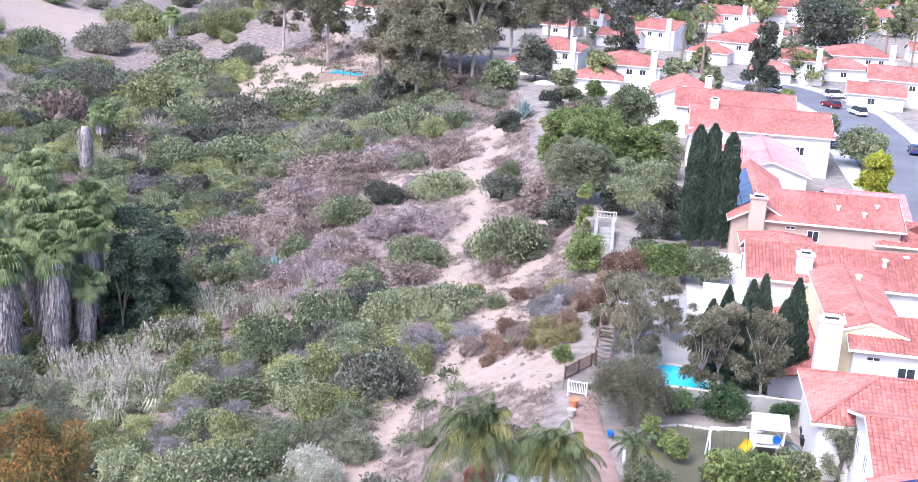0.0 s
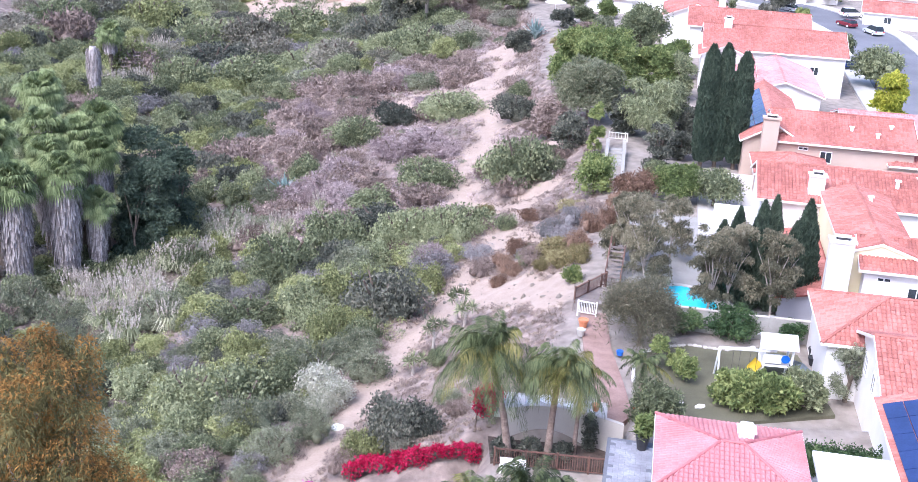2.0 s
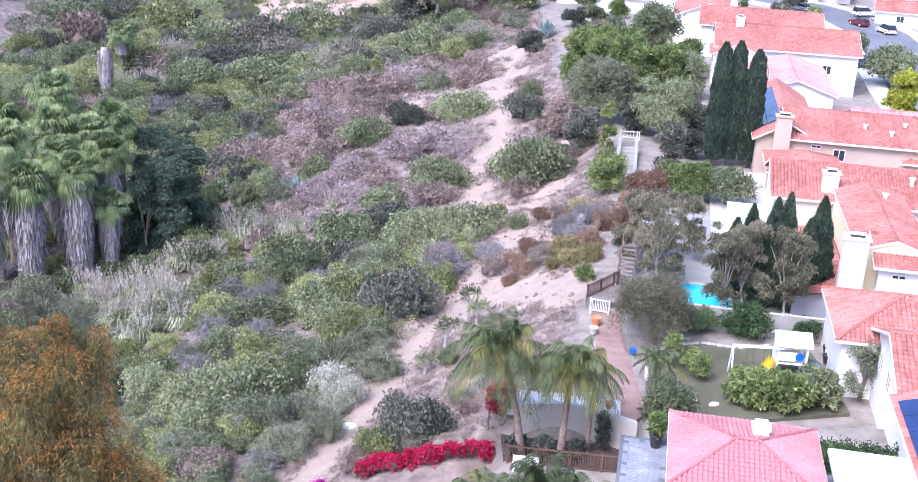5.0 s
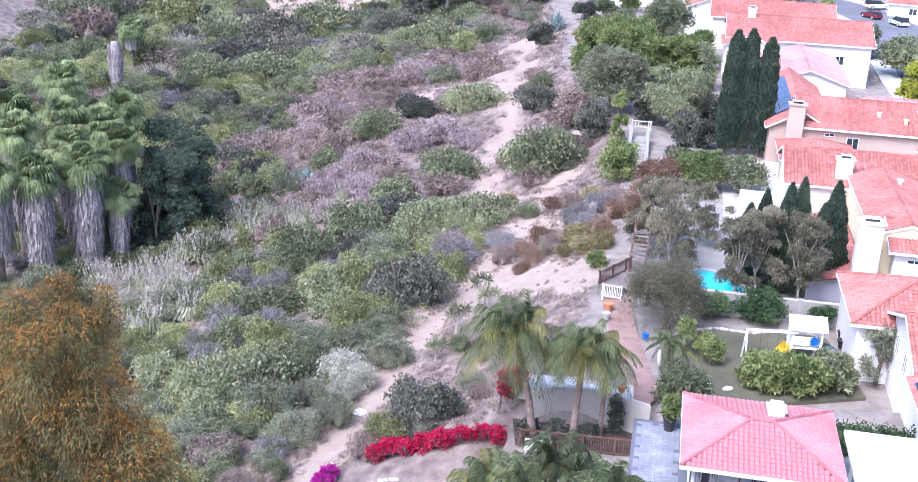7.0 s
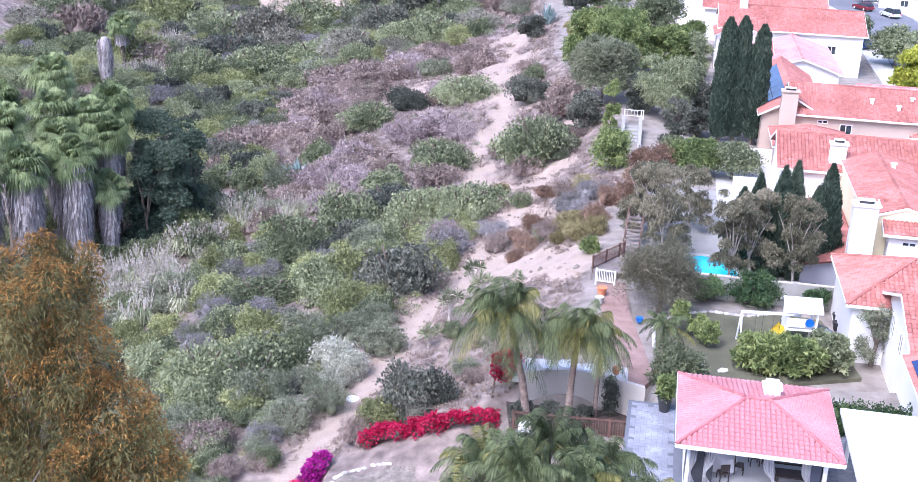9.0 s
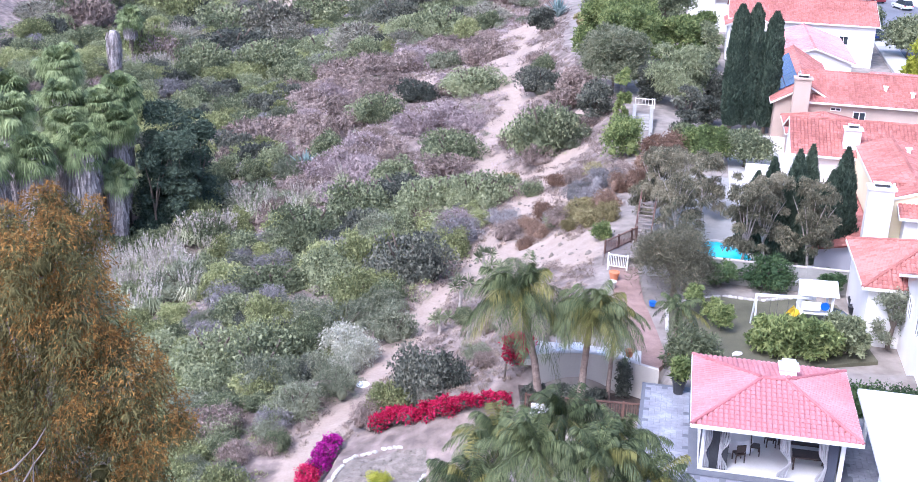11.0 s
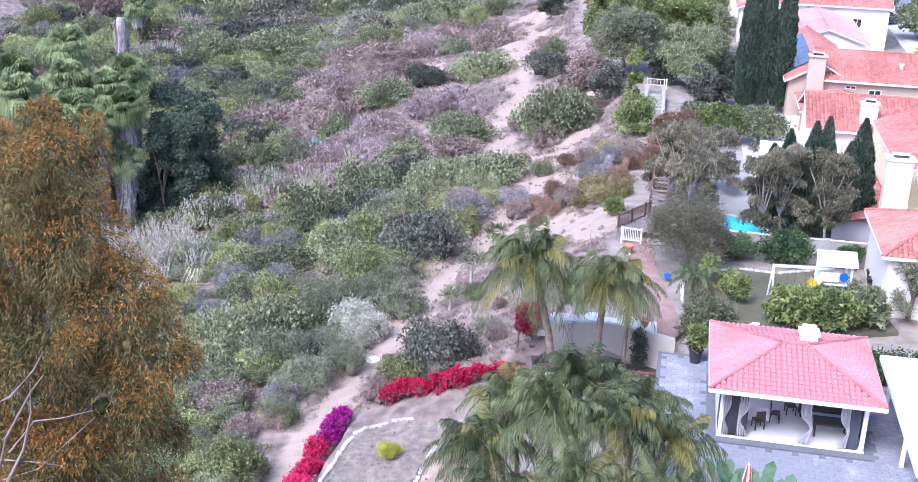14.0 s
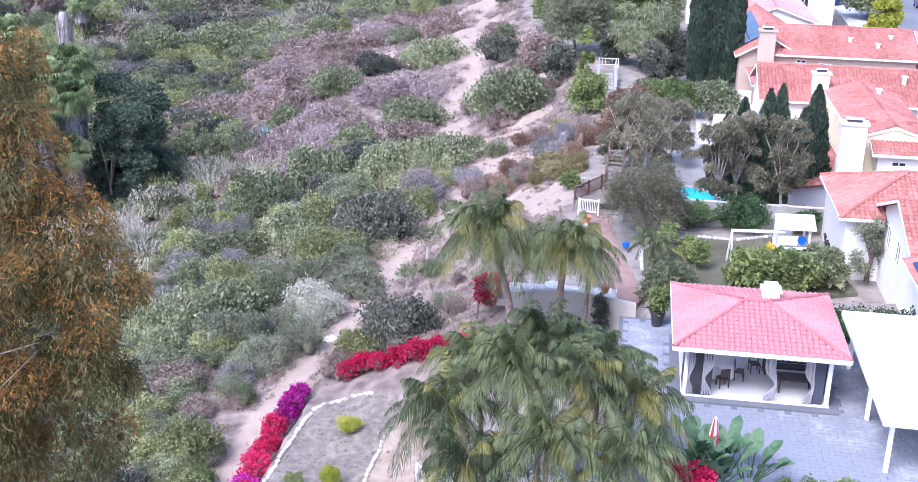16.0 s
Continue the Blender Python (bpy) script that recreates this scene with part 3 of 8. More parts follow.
def block(parent, u0, u1, v0, v1, zb, ze, rise, axis="u", style="gable", wall="stucco", tile="tile", over=0.45, w=0.3, ex=0.36):
    """Walls and roof of a rectangular wing."""
    bm = box(bmesh.new(), u0, u1, v0, v1, zb - 1.0, ze)
    um, vm = (u0 + u1) / 2, (v0 + v1) / 2
    half = (v1 - v0) / 2 if axis == "u" else (u1 - u0) / 2
    sl = rise / half
    zo, zr = ze - over * sl + 0.1, ze + rise + 0.1
    caps = bmesh.new()
    if style == "shed":            # high side at u1
        roof_face(parent, [(u0 - over, v1 + over, zo), (u0 - over, v0 - over, zo), (u1, v0 - over, zr), (u1, v1 + over, zr)], M[tile], w, ex)
        vs = [bm.verts.new(p) for p in ((u0, v0, ze), (u1, v0, ze), (u1, v0, zr - 0.15), (u0, v1, ze), (u1, v1, ze), (u1, v1, zr - 0.15))]
        for f in ((0, 1, 2), (3, 5, 4), (0, 2, 5, 3), (1, 4, 5, 2)):
            bm.faces.new([vs[i] for i in f])
    elif style == "gable":
        if axis == "u":
            a, b = (u0 - over, vm, zr), (u1 + over, vm, zr)
            roof_face(parent, [(u0 - over, v0 - over, zo), (u1 + over, v0 - over, zo), b, a], M[tile], w, ex)
            roof_face(parent, [(u1 + over, v1 + over, zo), (u0 - over, v1 + over, zo), a, b], M[tile], w, ex)
            tris = [((u0, v0, ze), (u0, v1, ze), (u0, vm, ze + rise - 0.1)), ((u1, v1, ze), (u1, v0, ze), (u1, vm, ze + rise - 0.1))]
        else:
            a, b = (um, v0 - over, zr), (um, v1 + over, zr)
            roof_face(parent, [(u0 - over, v1 + over, zo), (u0 - over, v0 - over, zo), a, b], M[tile], w, ex)
            roof_face(parent, [(u1 + over, v0 - over, zo), (u1 + over, v1 + over, zo), b, a], M[tile], w, ex)
            tris = [((u1, v0, ze), (u0, v0, ze), (um, v0, ze + rise - 0.1)), ((u0, v1, ze), (u1, v1, ze), (um, v1, ze + rise - 0.1))]
        for t in tris:
            bm.faces.new([bm.verts.new(p) for p in t])
            c = Vector((um, vm, ze))
            bm.faces.new([bm.verts.new(Vector(p).lerp(c, 0.01)) for p in reversed(t)])
        cap_row(caps, a, b)
        # rake boards
        ends = ((u0 - over, 1), (u1 + over, -1)) if axis == "u" else ((v0 - over, 1), (v1 + over, -1))
        for c, sg in ends:
            for lo in ((v0 - over, v1 + over) if axis == "u" else (u0 - over, u1 + over)):
                m = vm if axis == "u" else um
                pts = [(c, lo, zo), (c, m, zr)] if axis == "u" else [(lo, c, zo), (m, c, zr)]
                off = Vector((-0.05 * sg, 0, 0)) if axis == "u" else Vector((0, -0.05 * sg, 0))
                p, q = Vector(pts[0]), Vector(pts[1])
                part("rake_board", slab(bmesh.new(), [p + off * 0.05, q + off * 0.05, q + off, p + off], 0.2), M["trim"], parent)
    else:
        if axis == "u":
            a, b = (u0 + half, vm, zr), (u1 - half, vm, zr)
        else:
            a, b = (um, v0 + half, zr), (um, v1 - half, zr)
        c = [(u0 - over, v0 - over, zo), (u1 + over, v0 - over, zo), (u1 + over, v1 + over, zo), (u0 - over, v1 + over, zo)]
        if axis == "u":
            fs = [[c[0], c[1], b, a], [c[1], c[2], b], [c[2], c[3], a, b], [c[3], c[0], a]]
            hips = [(c[0], a), (c[3], a), (c[1], b), (c[2], b)]
        else:
            fs = [[c[0], c[1], a], [c[1], c[2], b, a], [c[2], c[3], b], [c[3], c[0], a, b]]
            hips = [(c[0], a), (c[1], a), (c[2], b), (c[3], b)]
        for f in fs:
            roof_face(parent, f, M[tile], w, ex)
        cap_row(caps, a, b)
        for p, q in hips:
            cap_row(caps, p, q)
    if len(caps.verts):
        part("ridge_cap", caps, M[tile], parent)
    part("wall", bm, M[wall], parent)


def window(parent, face, along, z, w=1.2, h=1.1, at=0.0):
    """A window on a wall that looks to -v ("s") or -u ("w")."""
    def P(a, d, c):
        return (a, at - d, c) if face == "s" else (at - d, a, c)
    bm = bmesh.new()
    t = 0.07

    def bx(b, a0, a1, d0, d1, c0, c1):
        p, q = P(a0, d0, c0), P(a1, d1, c1)
        box(b, min(p[0], q[0]), max(p[0], q[0]), min(p[1], q[1]), max(p[1], q[1]), c0, c1)
    for a0, a1, c0, c1 in ((-w / 2, w / 2, h / 2 - t, h / 2), (-w / 2, w / 2, -h / 2, -h / 2 + t), (-w / 2, -w / 2 + t, -h / 2 + t, h / 2 - t), (w / 2 - t, w / 2, -h / 2 + t, h / 2 - t), (-t / 2, t / 2, -h / 2 + t, h / 2 - t)):
        bx(bm, along + a0, along + a1, -0.02, 0.07, z + c0, z + c1)
    win = part("window", bm, M["white"], parent)
    for k in (-1, 1):
        g = bmesh.new()
        a0, a1 = sorted((k * t / 2, k * (w / 2 - t)))
        bx(g, along + a0, along + a1, 0.0, 0.03, z - h / 2 + t, z + h / 2 - t)
        part("pane", g, M["glass"], win)


def chimney(parent, u, v, zb, zt, w=1.1, d=0.8, wall="stucco"):
    c = part("chimney", bevel(boxes((u - w / 2, u + w / 2, v - d / 2, v + d / 2, zb, zt)), 0.04), M[wall], parent)
    part("chimney_cap", boxes((u - w / 2 - 0.12, u + w / 2 + 0.12, v - d / 2 - 0.12, v + d / 2 + 0.12, zt + 0.002, zt + 0.16)), M[wall], c)
    part("flue_pot", boxes((u - w * 0.28, u + w * 0.28, v - d * 0.22, v + d * 0.22, zt + 0.162, zt + 0.36)), M["dark"], c)
    part("flue_lid", boxes((u - w * 0.34, u + w * 0.34, v - d * 0.3, v + d * 0.3, zt + 0.362, zt + 0.42)), M["trim"], c)


def house(u, v, z, label, turn=0.0):
    return thing("house", lot_pose(u, v, z, turn), label, "house", "houses of the row")


def vent(parent, u, v, z):
    part("roof_vent", boxes((u - 0.15, u + 0.15, v - 0.15, v + 0.15, z - 0.3, z + 0.35), (u - 0.25, u + 0.25, v - 0.22, v + 0.22, z + 0.351, z + 0.45)), M["trim"], parent)


# The white house with two chimneys
h = house(14, 82, -1, "white stucco two-storey house with red tile roofs and two chimneys")
block(h, 2.2, 16, 0, 6.4, 0, 5.0, 1.3, "u")
block(h, -4.2, 16, 15, 24, 0, 5.0, 1.8, "u")
block(h, 0.6, 6, 1.0, 16, 0, 5.6, 0.9, "v", wall="stucco_cream", over=0.06)
# low white wall under the shed roof, its shade painted in as blue-grey
block(h, -3.4, 0.55, 0.4, 15, 0, 1.9, 0.8, "u", "shed", wall="stucco_shaded")
chimney(h, 0.2, -0.6, 0, 7.0, 1.7, 1.0)
chimney(h, 0.2, 16, 3, 7.0, 1.3, 0.9)
window(h, "s", 6.0, 3.2, 1.3, 1.2)
window(h, "s", 3.6, 4.2, 1.0, 0.35)
window(h, "s", 10.5, 3.2, 1.3, 1.2)
for vu, vv in ((7, 17.5), (9, 19), (4, 12)):
    vent(h, vu, vv, 6.4)

# The near house with the shuttered windows
h = house(14, 66, -1, "white stucco house with stepped red tile roofs beside the play yard")
block(h, -1.6, 10, 4, 12, 0, 4.2, 1.6, "u", "hip")
block(h, 0.6, 12, -5, 4.2, 0, 4.9, 1.7, "u", "gable")
block(h, 0.2, 12, -16, -5.4, 0, 4.9, 1.8, "v", "gable")
for i in range(5):
    for j in range(3):
        pa = [(0.0 + 1.05 * j, -14.8 + 1.75 * i), (0.0 + 1.05 * j + 1.0, -14.8 + 1.75 * i), (1.0 + 1.05 * j, -13.1 + 1.75 * i), (0.0 + 1.05 * j, -13.1 + 1.75 * i)]
        part("solar_panel", slab(bmesh.new(), [(a, b, 4.9 + (a - 0.2) * 1.8 / 5.9 + 0.3) for a, b in pa], 0.05), M["solar"], h)
window(h, "w", -0.5, 3.6, 1.0, 1.3, 0.6)
window(h, "w", 2.2, 3.6, 1.0, 1.3, 0.6)

# The tan house with solar panels
h = house(12, 118, -1, "tan stucco house with red tile roof, chimney and solar panels")
block(h, 0.4, 14, 0, 11, 0, 4.8, 1.8, "u", wall="stucco_tan")
block(h, -2.6, 3.4, 1, 22, 0, 4.4, 1.7, "v", wall="stucco_tan")
block(h, 9, 17, 12, 22, 0, 3.2, 1.4, "u", wall="stucco_tan", tile="tile_rose")
block(h, 12, 18, -0.4, 9, 0, 3.4, 1.2, "u", "hip", wall="stucco_tan")
block(h, -1.5, 5, -7, -0.6, 0, 3.2, 1.2, "u", "hip", wall="stucco_tan")
chimney(h, -0.3, -0.5, 0, 7.0, 1.6, 1.0, "stucco_tan")
window(h, "s", 5.5, 3.4, 1.2, 1.2)
window(h, "s", 3.2, 4.1, 1.0, 0.35)

for i in range(6):
    for j in range(2):
        v0, d0 = 3.2 + 2.6 * i, 0.25 + 1.25 * j
        sl2 = 1.7 / 3.0
        pa = [(-2.6 - 0.45 + d0, v0 + 2.5, 0), (-2.6 - 0.45 + d0, v0, 0), (-2.6 - 0.45 + d0 + 1.2, v0, 0), (-2.6 - 0.45 + d0 + 1.2, v0 + 2.5, 0)]
        sp = part("solar_panel", slab(bmesh.new(), [(q[0], q[1], 4.5 + (q[0] + 2.6) * sl2 + 0.24) for q in pa], 0.05), M["solar"], h)
for vu, vv, vz in ((8, 2.5, 5.8), (10.5, 1.6, 5.5), (12, 3.5, 6.0)):
    vent(h, vu, vv, vz)

# Farther houses of the row
h = house(8, 148, -1, "white stucco house with pink tile roof wings")
block(h, 3, 12, -2, 15, 0, 3.6, 1.5, "v", tile="tile_rose")
block(h, 0, 4, 2, 12, 0, 3.9, 1.0, "u", tile="tile_rose")
block(h, -2.5, 4, 13.5, 20, 0, 4.9, 1.4, "v")
chimney(h, 1, 22, 4, 8.6)
block(h, -2, 17, 16.5, 29, 0, 5.4, 2.2, "u")
window(h, "s", 13, 3.2, 1.2, 1.2, 16.5)
h = house(4, 184, -1, "white stucco house with red tile roof and chimney")
block(h, 0, 18, 0, 10, 0, 5.2, 2.0, "u")
block(h, -4, 6, 8, 22, 0, 5.2, 2.0, "v")
chimney(h, 5, 12, 4, 8.2)


def far_house(u, v, z, w, d, turn, label, wall="stucco", tile="tile", hip=False):
    h = house(u, v, z, label, turn)
    st = "hip" if hip else "gable"
    block(h, 0, w, 0, d, 0, 5.2, 2.0, "u", st, wall, tile, w=0.6, ex=0.6)
    block(h, -w * 0.25, w * 0.45, -d * 0.55, 0.4, 0, 3.0, 1.6, "u", st, wall, tile, w=0.6, ex=0.6)
    chimney(h, w * 0.9, -0.4, 0, 8.0, 1.2, 0.9, wall)
    for k in (0.55, 0.75):
        window(h, "s", w * k, 3.9, 1.2, 1.1)
    window(h, "w", d * 0.5, 3.9, 1.2, 1.1)
    window(h, "s", w * 0.05, 1.6, 1.4, 1.2, -d * 0.55)


far_house(-12, 228, -1, 13, 11, 0, "white stucco house with red hip roof above the slope", hip=True)
far_house(-27, 245, -1, 11, 11, -6, "white stucco house with red roof behind the tall trees", hip=True)
far_house(42, 240, -1.6, 15, 12, -8, "white stucco house across the street with red roof")
far_house(40, 278, -1.6, 15, 12, 10, "pale stucco house across the street with low red roof", hip=True)
far_house(12, 292, -1.6, 14, 12, -12, "white stucco house with orange tile roof", hip=True)
far_house(-10, 312, -1.6, 15, 12, -20, "white stucco house with red gabled roof")
far_house(-27, 330, -1.6, 13, 12, -15, "white stucco house with broad red roof", hip=True)
far_house(42, 352, -1.6, 17, 13, 5, "white house with brown tile roof up the street", tile="tile_brown")
far_house(70, 330, -1.6, 16, 13, 0, "white house with red roof up the street")
far_house(66, 290, -1.6, 15, 12, 0, "white house with red roof behind the street", hip=True)
far_house(62, 400, -1.6, 16, 13, 0, "white house with red roof far up the street")
far_house(88, 380, -1.6, 16, 13, 0, "white house with red roof far off", hip=True)
far_house(100, 430, -1.6, 16, 13, 0, "white house with red roof near the skyline")
far_house(35, 420, -1.6, 16, 13, 0, "white house with brown roof far off", tile="tile_brown")
far_house(24, 262, -1.4, 12, 10, -6, "white stucco house behind the row with red roof", hip=True)
far_house(20, 318, -1.6, 13, 11, -10, "white house with red roof beyond the street", hip=True)
far_house(66, 250, -1.6, 15, 12, -4, "pale house with red roof on the street corner")
far_house(90, 310, -1.6, 15, 12, 0, "white house with red roof behind palms", hip=True)
far_house(118, 400, -1.6, 16, 13, 8, "white house with red roof by far trees")
far_house(12, 372, -1.6, 15, 12, 0, "white house with red roof among tall trees")
far_house(75, 470, -1.6, 16, 13, 0, "white house with red roof near the hill crest", hip=True)
far_house(140, 470, -1.6, 16, 13, 0, "white house with red roof at the edge of town")
far_house(-60, 335, -1.6, 15, 12, 0, "white house with red roof among far trees")
far_house(-90, 345, -1.6, 15, 12, 0, "white house with red roof beyond the canyon", hip=True)
far_house(-130, 385, -1.6, 15, 12, 0, "white house with grey-red roof far across the canyon")

# ---- street ----


def strip(name, line, w, z, thick, material, label, cat):
    """A band of even width along a line."""
    bm = bmesh.new()
    pts = [Vector((x, y, 0)) for x, y in line]
    rows = []
    for i, p in enumerate(pts):
        d = (pts[min(i + 1, len(pts) - 1)] - pts[max(0, i - 1)]).normalized()
        k = Vector((d.y, -d.x, 0)) * w / 2
        rows.append([bm.verts.new((q.x, q.y, zz)) for q, zz in ((p - k, z), (p + k, z), (p + k, z - thick), (p - k, z - thick))])
    for a, b in zip(rows, rows[1:]):
        for i in range(4):
            bm.faces.new((a[i], a[(i + 1) % 4], b[(i + 1) % 4], b[i]))
    bm.faces.new(rows[0])
    bm.faces.new(list(reversed(rows[-1])))
    bmesh.ops.recalc_face_normals(bm, faces=bm.faces[:])
    me = bpy.data.meshes.new(name)
    bm.to_mesh(me)
    bm.free()
    me.materials.append(material)
    return tagged(new(name, me), label, cat, kind="structure")


def offset(line, k):
    out = []
    for i, (x, y) in enumerate(line):
        d = Vector(line[min(i + 1, len(line) - 1)]) - Vector(line[max(0, i - 1)])
        d.normalize()
        out.append((x + d.y * k, y - d.x * k))
    return out


STREET = [(50, 60), (54, 90), (59, 125), (65, 160), (71, 190), (74, 212), (73, 230), (69, 242), (63, 250)]
strip("road", STREET, 11, -1.1, 0.4, M["asphalt"], "grey asphalt residential street curving away", "road")
strip("pavement_west", offset(STREET, -7.1), 3.0, -0.95, 0.5, M["concrete"], "pale concrete sidewalk with kerb", "pavement")
strip("pavement_east", offset(STREET, 7.1), 3.0, -0.95, 0.5, M["concrete"], "pale concrete sidewalk with kerb", "pavement")

# ---- plants ----


def plant(name, crown_meshes, leaf, x, y, r, label, cat, group, rng, z=None, trunk=None):
    """One shrub: an Empty on the ground with a crown, and a trunk."""
    h = surface(x, y, 0) if z is None else z
    if r >= 3.4 and crown_meshes is ROUND:
        crown_meshes = DENSE
    if y < 108:
        for far, close in ((ROUND, FINE), (WISPY, FINEWISP), (TWIGGY, FINETWIG)):
            if crown_meshes is far:
                crown_meshes = close
                break
    t = thing(name, pose(x, y, h, 0, 0, rng.uniform(0, 360)), label, cat, group)
    t.scale = (r, r * rng.uniform(0.85, 1.15), r * rng.uniform(0.85, 1.35))
    part("crown", crown_meshes[rng.integers(len(crown_meshes))], leaf, t)
    if trunk:
        part("trunk", trunk, M["darkbark"], t)
    return t


def shrub_set(seed, n=3, count=9, H=1.25, leaves_n=1100, length=0.16, width=0.09, droop=0.0, k=0.72, flat=0.8, low=-0.3, spread=0.8):
    out = []
    for i in range(n):
        rng = np.random.default_rng(seed + i)
        sprays, domes = random_blobs(rng, count, 1.0, H, flat)
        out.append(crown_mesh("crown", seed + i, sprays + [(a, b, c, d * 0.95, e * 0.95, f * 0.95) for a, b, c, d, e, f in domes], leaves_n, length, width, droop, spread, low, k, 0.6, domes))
    return out


stem = bmesh.new()
for i in range(4):
    an = i * 1.6
    tube(stem, [(0, 0, -0.25), (0.1 * math.cos(an), 0.1 * math.sin(an), 0.25), (0.4 * math.cos(an), 0.4 * math.sin(an), 0.7)], [0.06, 0.045, 0.02], 5)
STEM = bpy.data.meshes.new("trunk")
stem.to_mesh(STEM)
stem.free()

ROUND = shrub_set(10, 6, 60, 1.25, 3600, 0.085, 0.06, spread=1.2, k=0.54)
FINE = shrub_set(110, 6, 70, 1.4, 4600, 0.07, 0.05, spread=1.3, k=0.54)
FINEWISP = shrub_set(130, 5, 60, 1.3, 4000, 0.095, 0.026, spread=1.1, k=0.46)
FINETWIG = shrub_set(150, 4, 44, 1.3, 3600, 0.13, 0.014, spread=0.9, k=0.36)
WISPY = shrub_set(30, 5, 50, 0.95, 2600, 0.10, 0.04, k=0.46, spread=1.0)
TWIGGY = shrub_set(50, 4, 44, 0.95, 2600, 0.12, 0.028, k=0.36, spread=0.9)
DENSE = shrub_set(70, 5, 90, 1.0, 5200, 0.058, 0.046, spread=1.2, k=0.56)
rng = np.random.default_rng(5)
GREEN = [(-1.0, 161, 4.4), (-8.4, 162.8, 3.8), (-13.7, 156.8, 4.1), (-3.0, 130.3, 3.5), (1.2, 112.5, 3.6), (-7.6, 117.6, 3.8), (-3.6, 112.1, 3.3), (-9.4, 124.7, 2.7), (-11.6, 114.2, 4.4), (-16.3, 108.3, 4.2), (-17.7, 96.2, 3.8)]
GREEN2 = [(-5.7, 91.3, 3.6), (-10.7, 90.9, 2.6), (-25.0, 85.3, 2.5), (-14.7, 74.5, 3.6), (-19.3, 79.6, 3.3), (-11.9, 93.0, 2.6), (-37.7, 137.3, 4.6), (-29.2, 120.0, 3.4), (8.6, 149.0, 3.4)]
for x, y, r in GREEN + GREEN2:
    plant("shrub", ROUND, M["oak" if rng.random() < (0.45 if y > 105 else 0.2) else "sumac"], x, y, r * 1.15, "rounded green chaparral shrub on the slope", "shrub", "green shrubs", rng, trunk=STEM)
for x, y, r, lf in ((7.6, 124.5, 5.0, "sumac"), (-2.7, 64.6, 2.5, "oak"), (-4.6, 64.0, 1.6, "coyote"), (-1.4, 65.4, 1.9, "oak"), (-6.9, 93.6, 3.6, "coyote"), (-10.2, 95.4, 2.8, "coyote"), (-4.8, 111, 3.6, "sumac"), (-0.4, 110.6, 3.4, "sumac"), (-3.3, 133, 3.6, "sumac")):
    t = plant("shrub", ROUND, M[lf], x, y, r, "dense rounded green shrub beside the trail", "shrub", "", rng, trunk=STEM)
    t.scale = (r * 1.05, r, r * 1.45)
for x, y, r, lf in ((4.6, 94.6, 0.9, "rustshrub"), (5.7, 96.2, 1.2, "rustshrub"), (5.0, 99.4, 1.1, "rustshrub"), (8.2, 92.6, 1.0, "drygreen"), (9.6, 91.0, 1.3, "drygreen"), (11.0, 89.8, 1.1, "drygreen"), (7.6, 95.2, 1.4, "drybrown"), (9.4, 95.6, 1.5, "drygreen"), (11.2, 93.8, 1.4, "rustshrub"), (8.4, 110.2, 1.6, "rustshrub"), (6.6, 101, 1.3, "rustshrub"), (9.7, 102.4, 1.6, "lavender"), (11.7, 101.6, 1.7, "lavender"), (10.6, 98.6, 1.4, "lavender"), (12.8, 97.2, 1.3, "rustshrub"), (13.2, 102.4, 1.5, "drybrown"), (7.4, 98.2, 1.2, "lavender"), (11.8, 105.4, 1.6, "drygreen"), (9.8, 107.2, 1.5, "drybrown"), (14.6, 99.0, 1.2, "rustshrub"), (3.2, 98.2, 1.2, "drybrown"), (3.0, 103.0, 1.4, "lavender"), (5.7, 110.4, 1.4, "sumac"), (4.0, 116.8, 1.2, "drygreen")):
    plant("dry_shrub", ROUND if lf == "drygreen" else WISPY, M[lf], x, y, r * 1.15, {"rustshrub": "low rust-red buckwheat mound on the sandy slope", "lavender": "grey-violet dead sage on the sandy slope", "sumac": "small green shrub beside the trail"}.get(lf, "low dull yellow-brown mound on the sandy slope"), "shrub", "slope mounds", rng, trunk=STEM)
GRAY = [(-1.4, 99.9, 2.7), (-9.5, 81.6, 2.8), (-5.7, 79.3, 2.3), (-21.1, 94.2, 2.7), (-17.1, 90.2, 2.1), (-21.4, 86.6, 2.0), (-12.4, 85.3, 2.4), (-38.1, 105.0, 3.7), (-42.4, 107.2, 3.8), (-34.9, 98.9, 2.9), (-26.4, 129.0, 3.6), (-22.1, 137.0, 3.0), (-27.7, 103.5, 3.6), (-8.8, 70.2, 2.2), (-11.0, 67.5, 2.2)]
for i, (x, y, r) in enumerate(GRAY):
    plant("sage_shrub", TWIGGY if i % 2 else WISPY, M["lavender" if i in (0, 3, 4, 5) else "sage"], x, y, r, "grey twiggy sage shrub on the slope", "shrub", "grey shrubs", rng, trunk=STEM)
for x, y, r in ((-9.2, 77.6, 2.3), (-7.8, 75.6, 2.0), (-8.4, 73.8, 1.4)):
    plant("pale_shrub", ROUND, M["whiteleaf"], x, y, r, "pale cream-flowered shrub beside the trail", "shrub", "", rng, trunk=STEM)
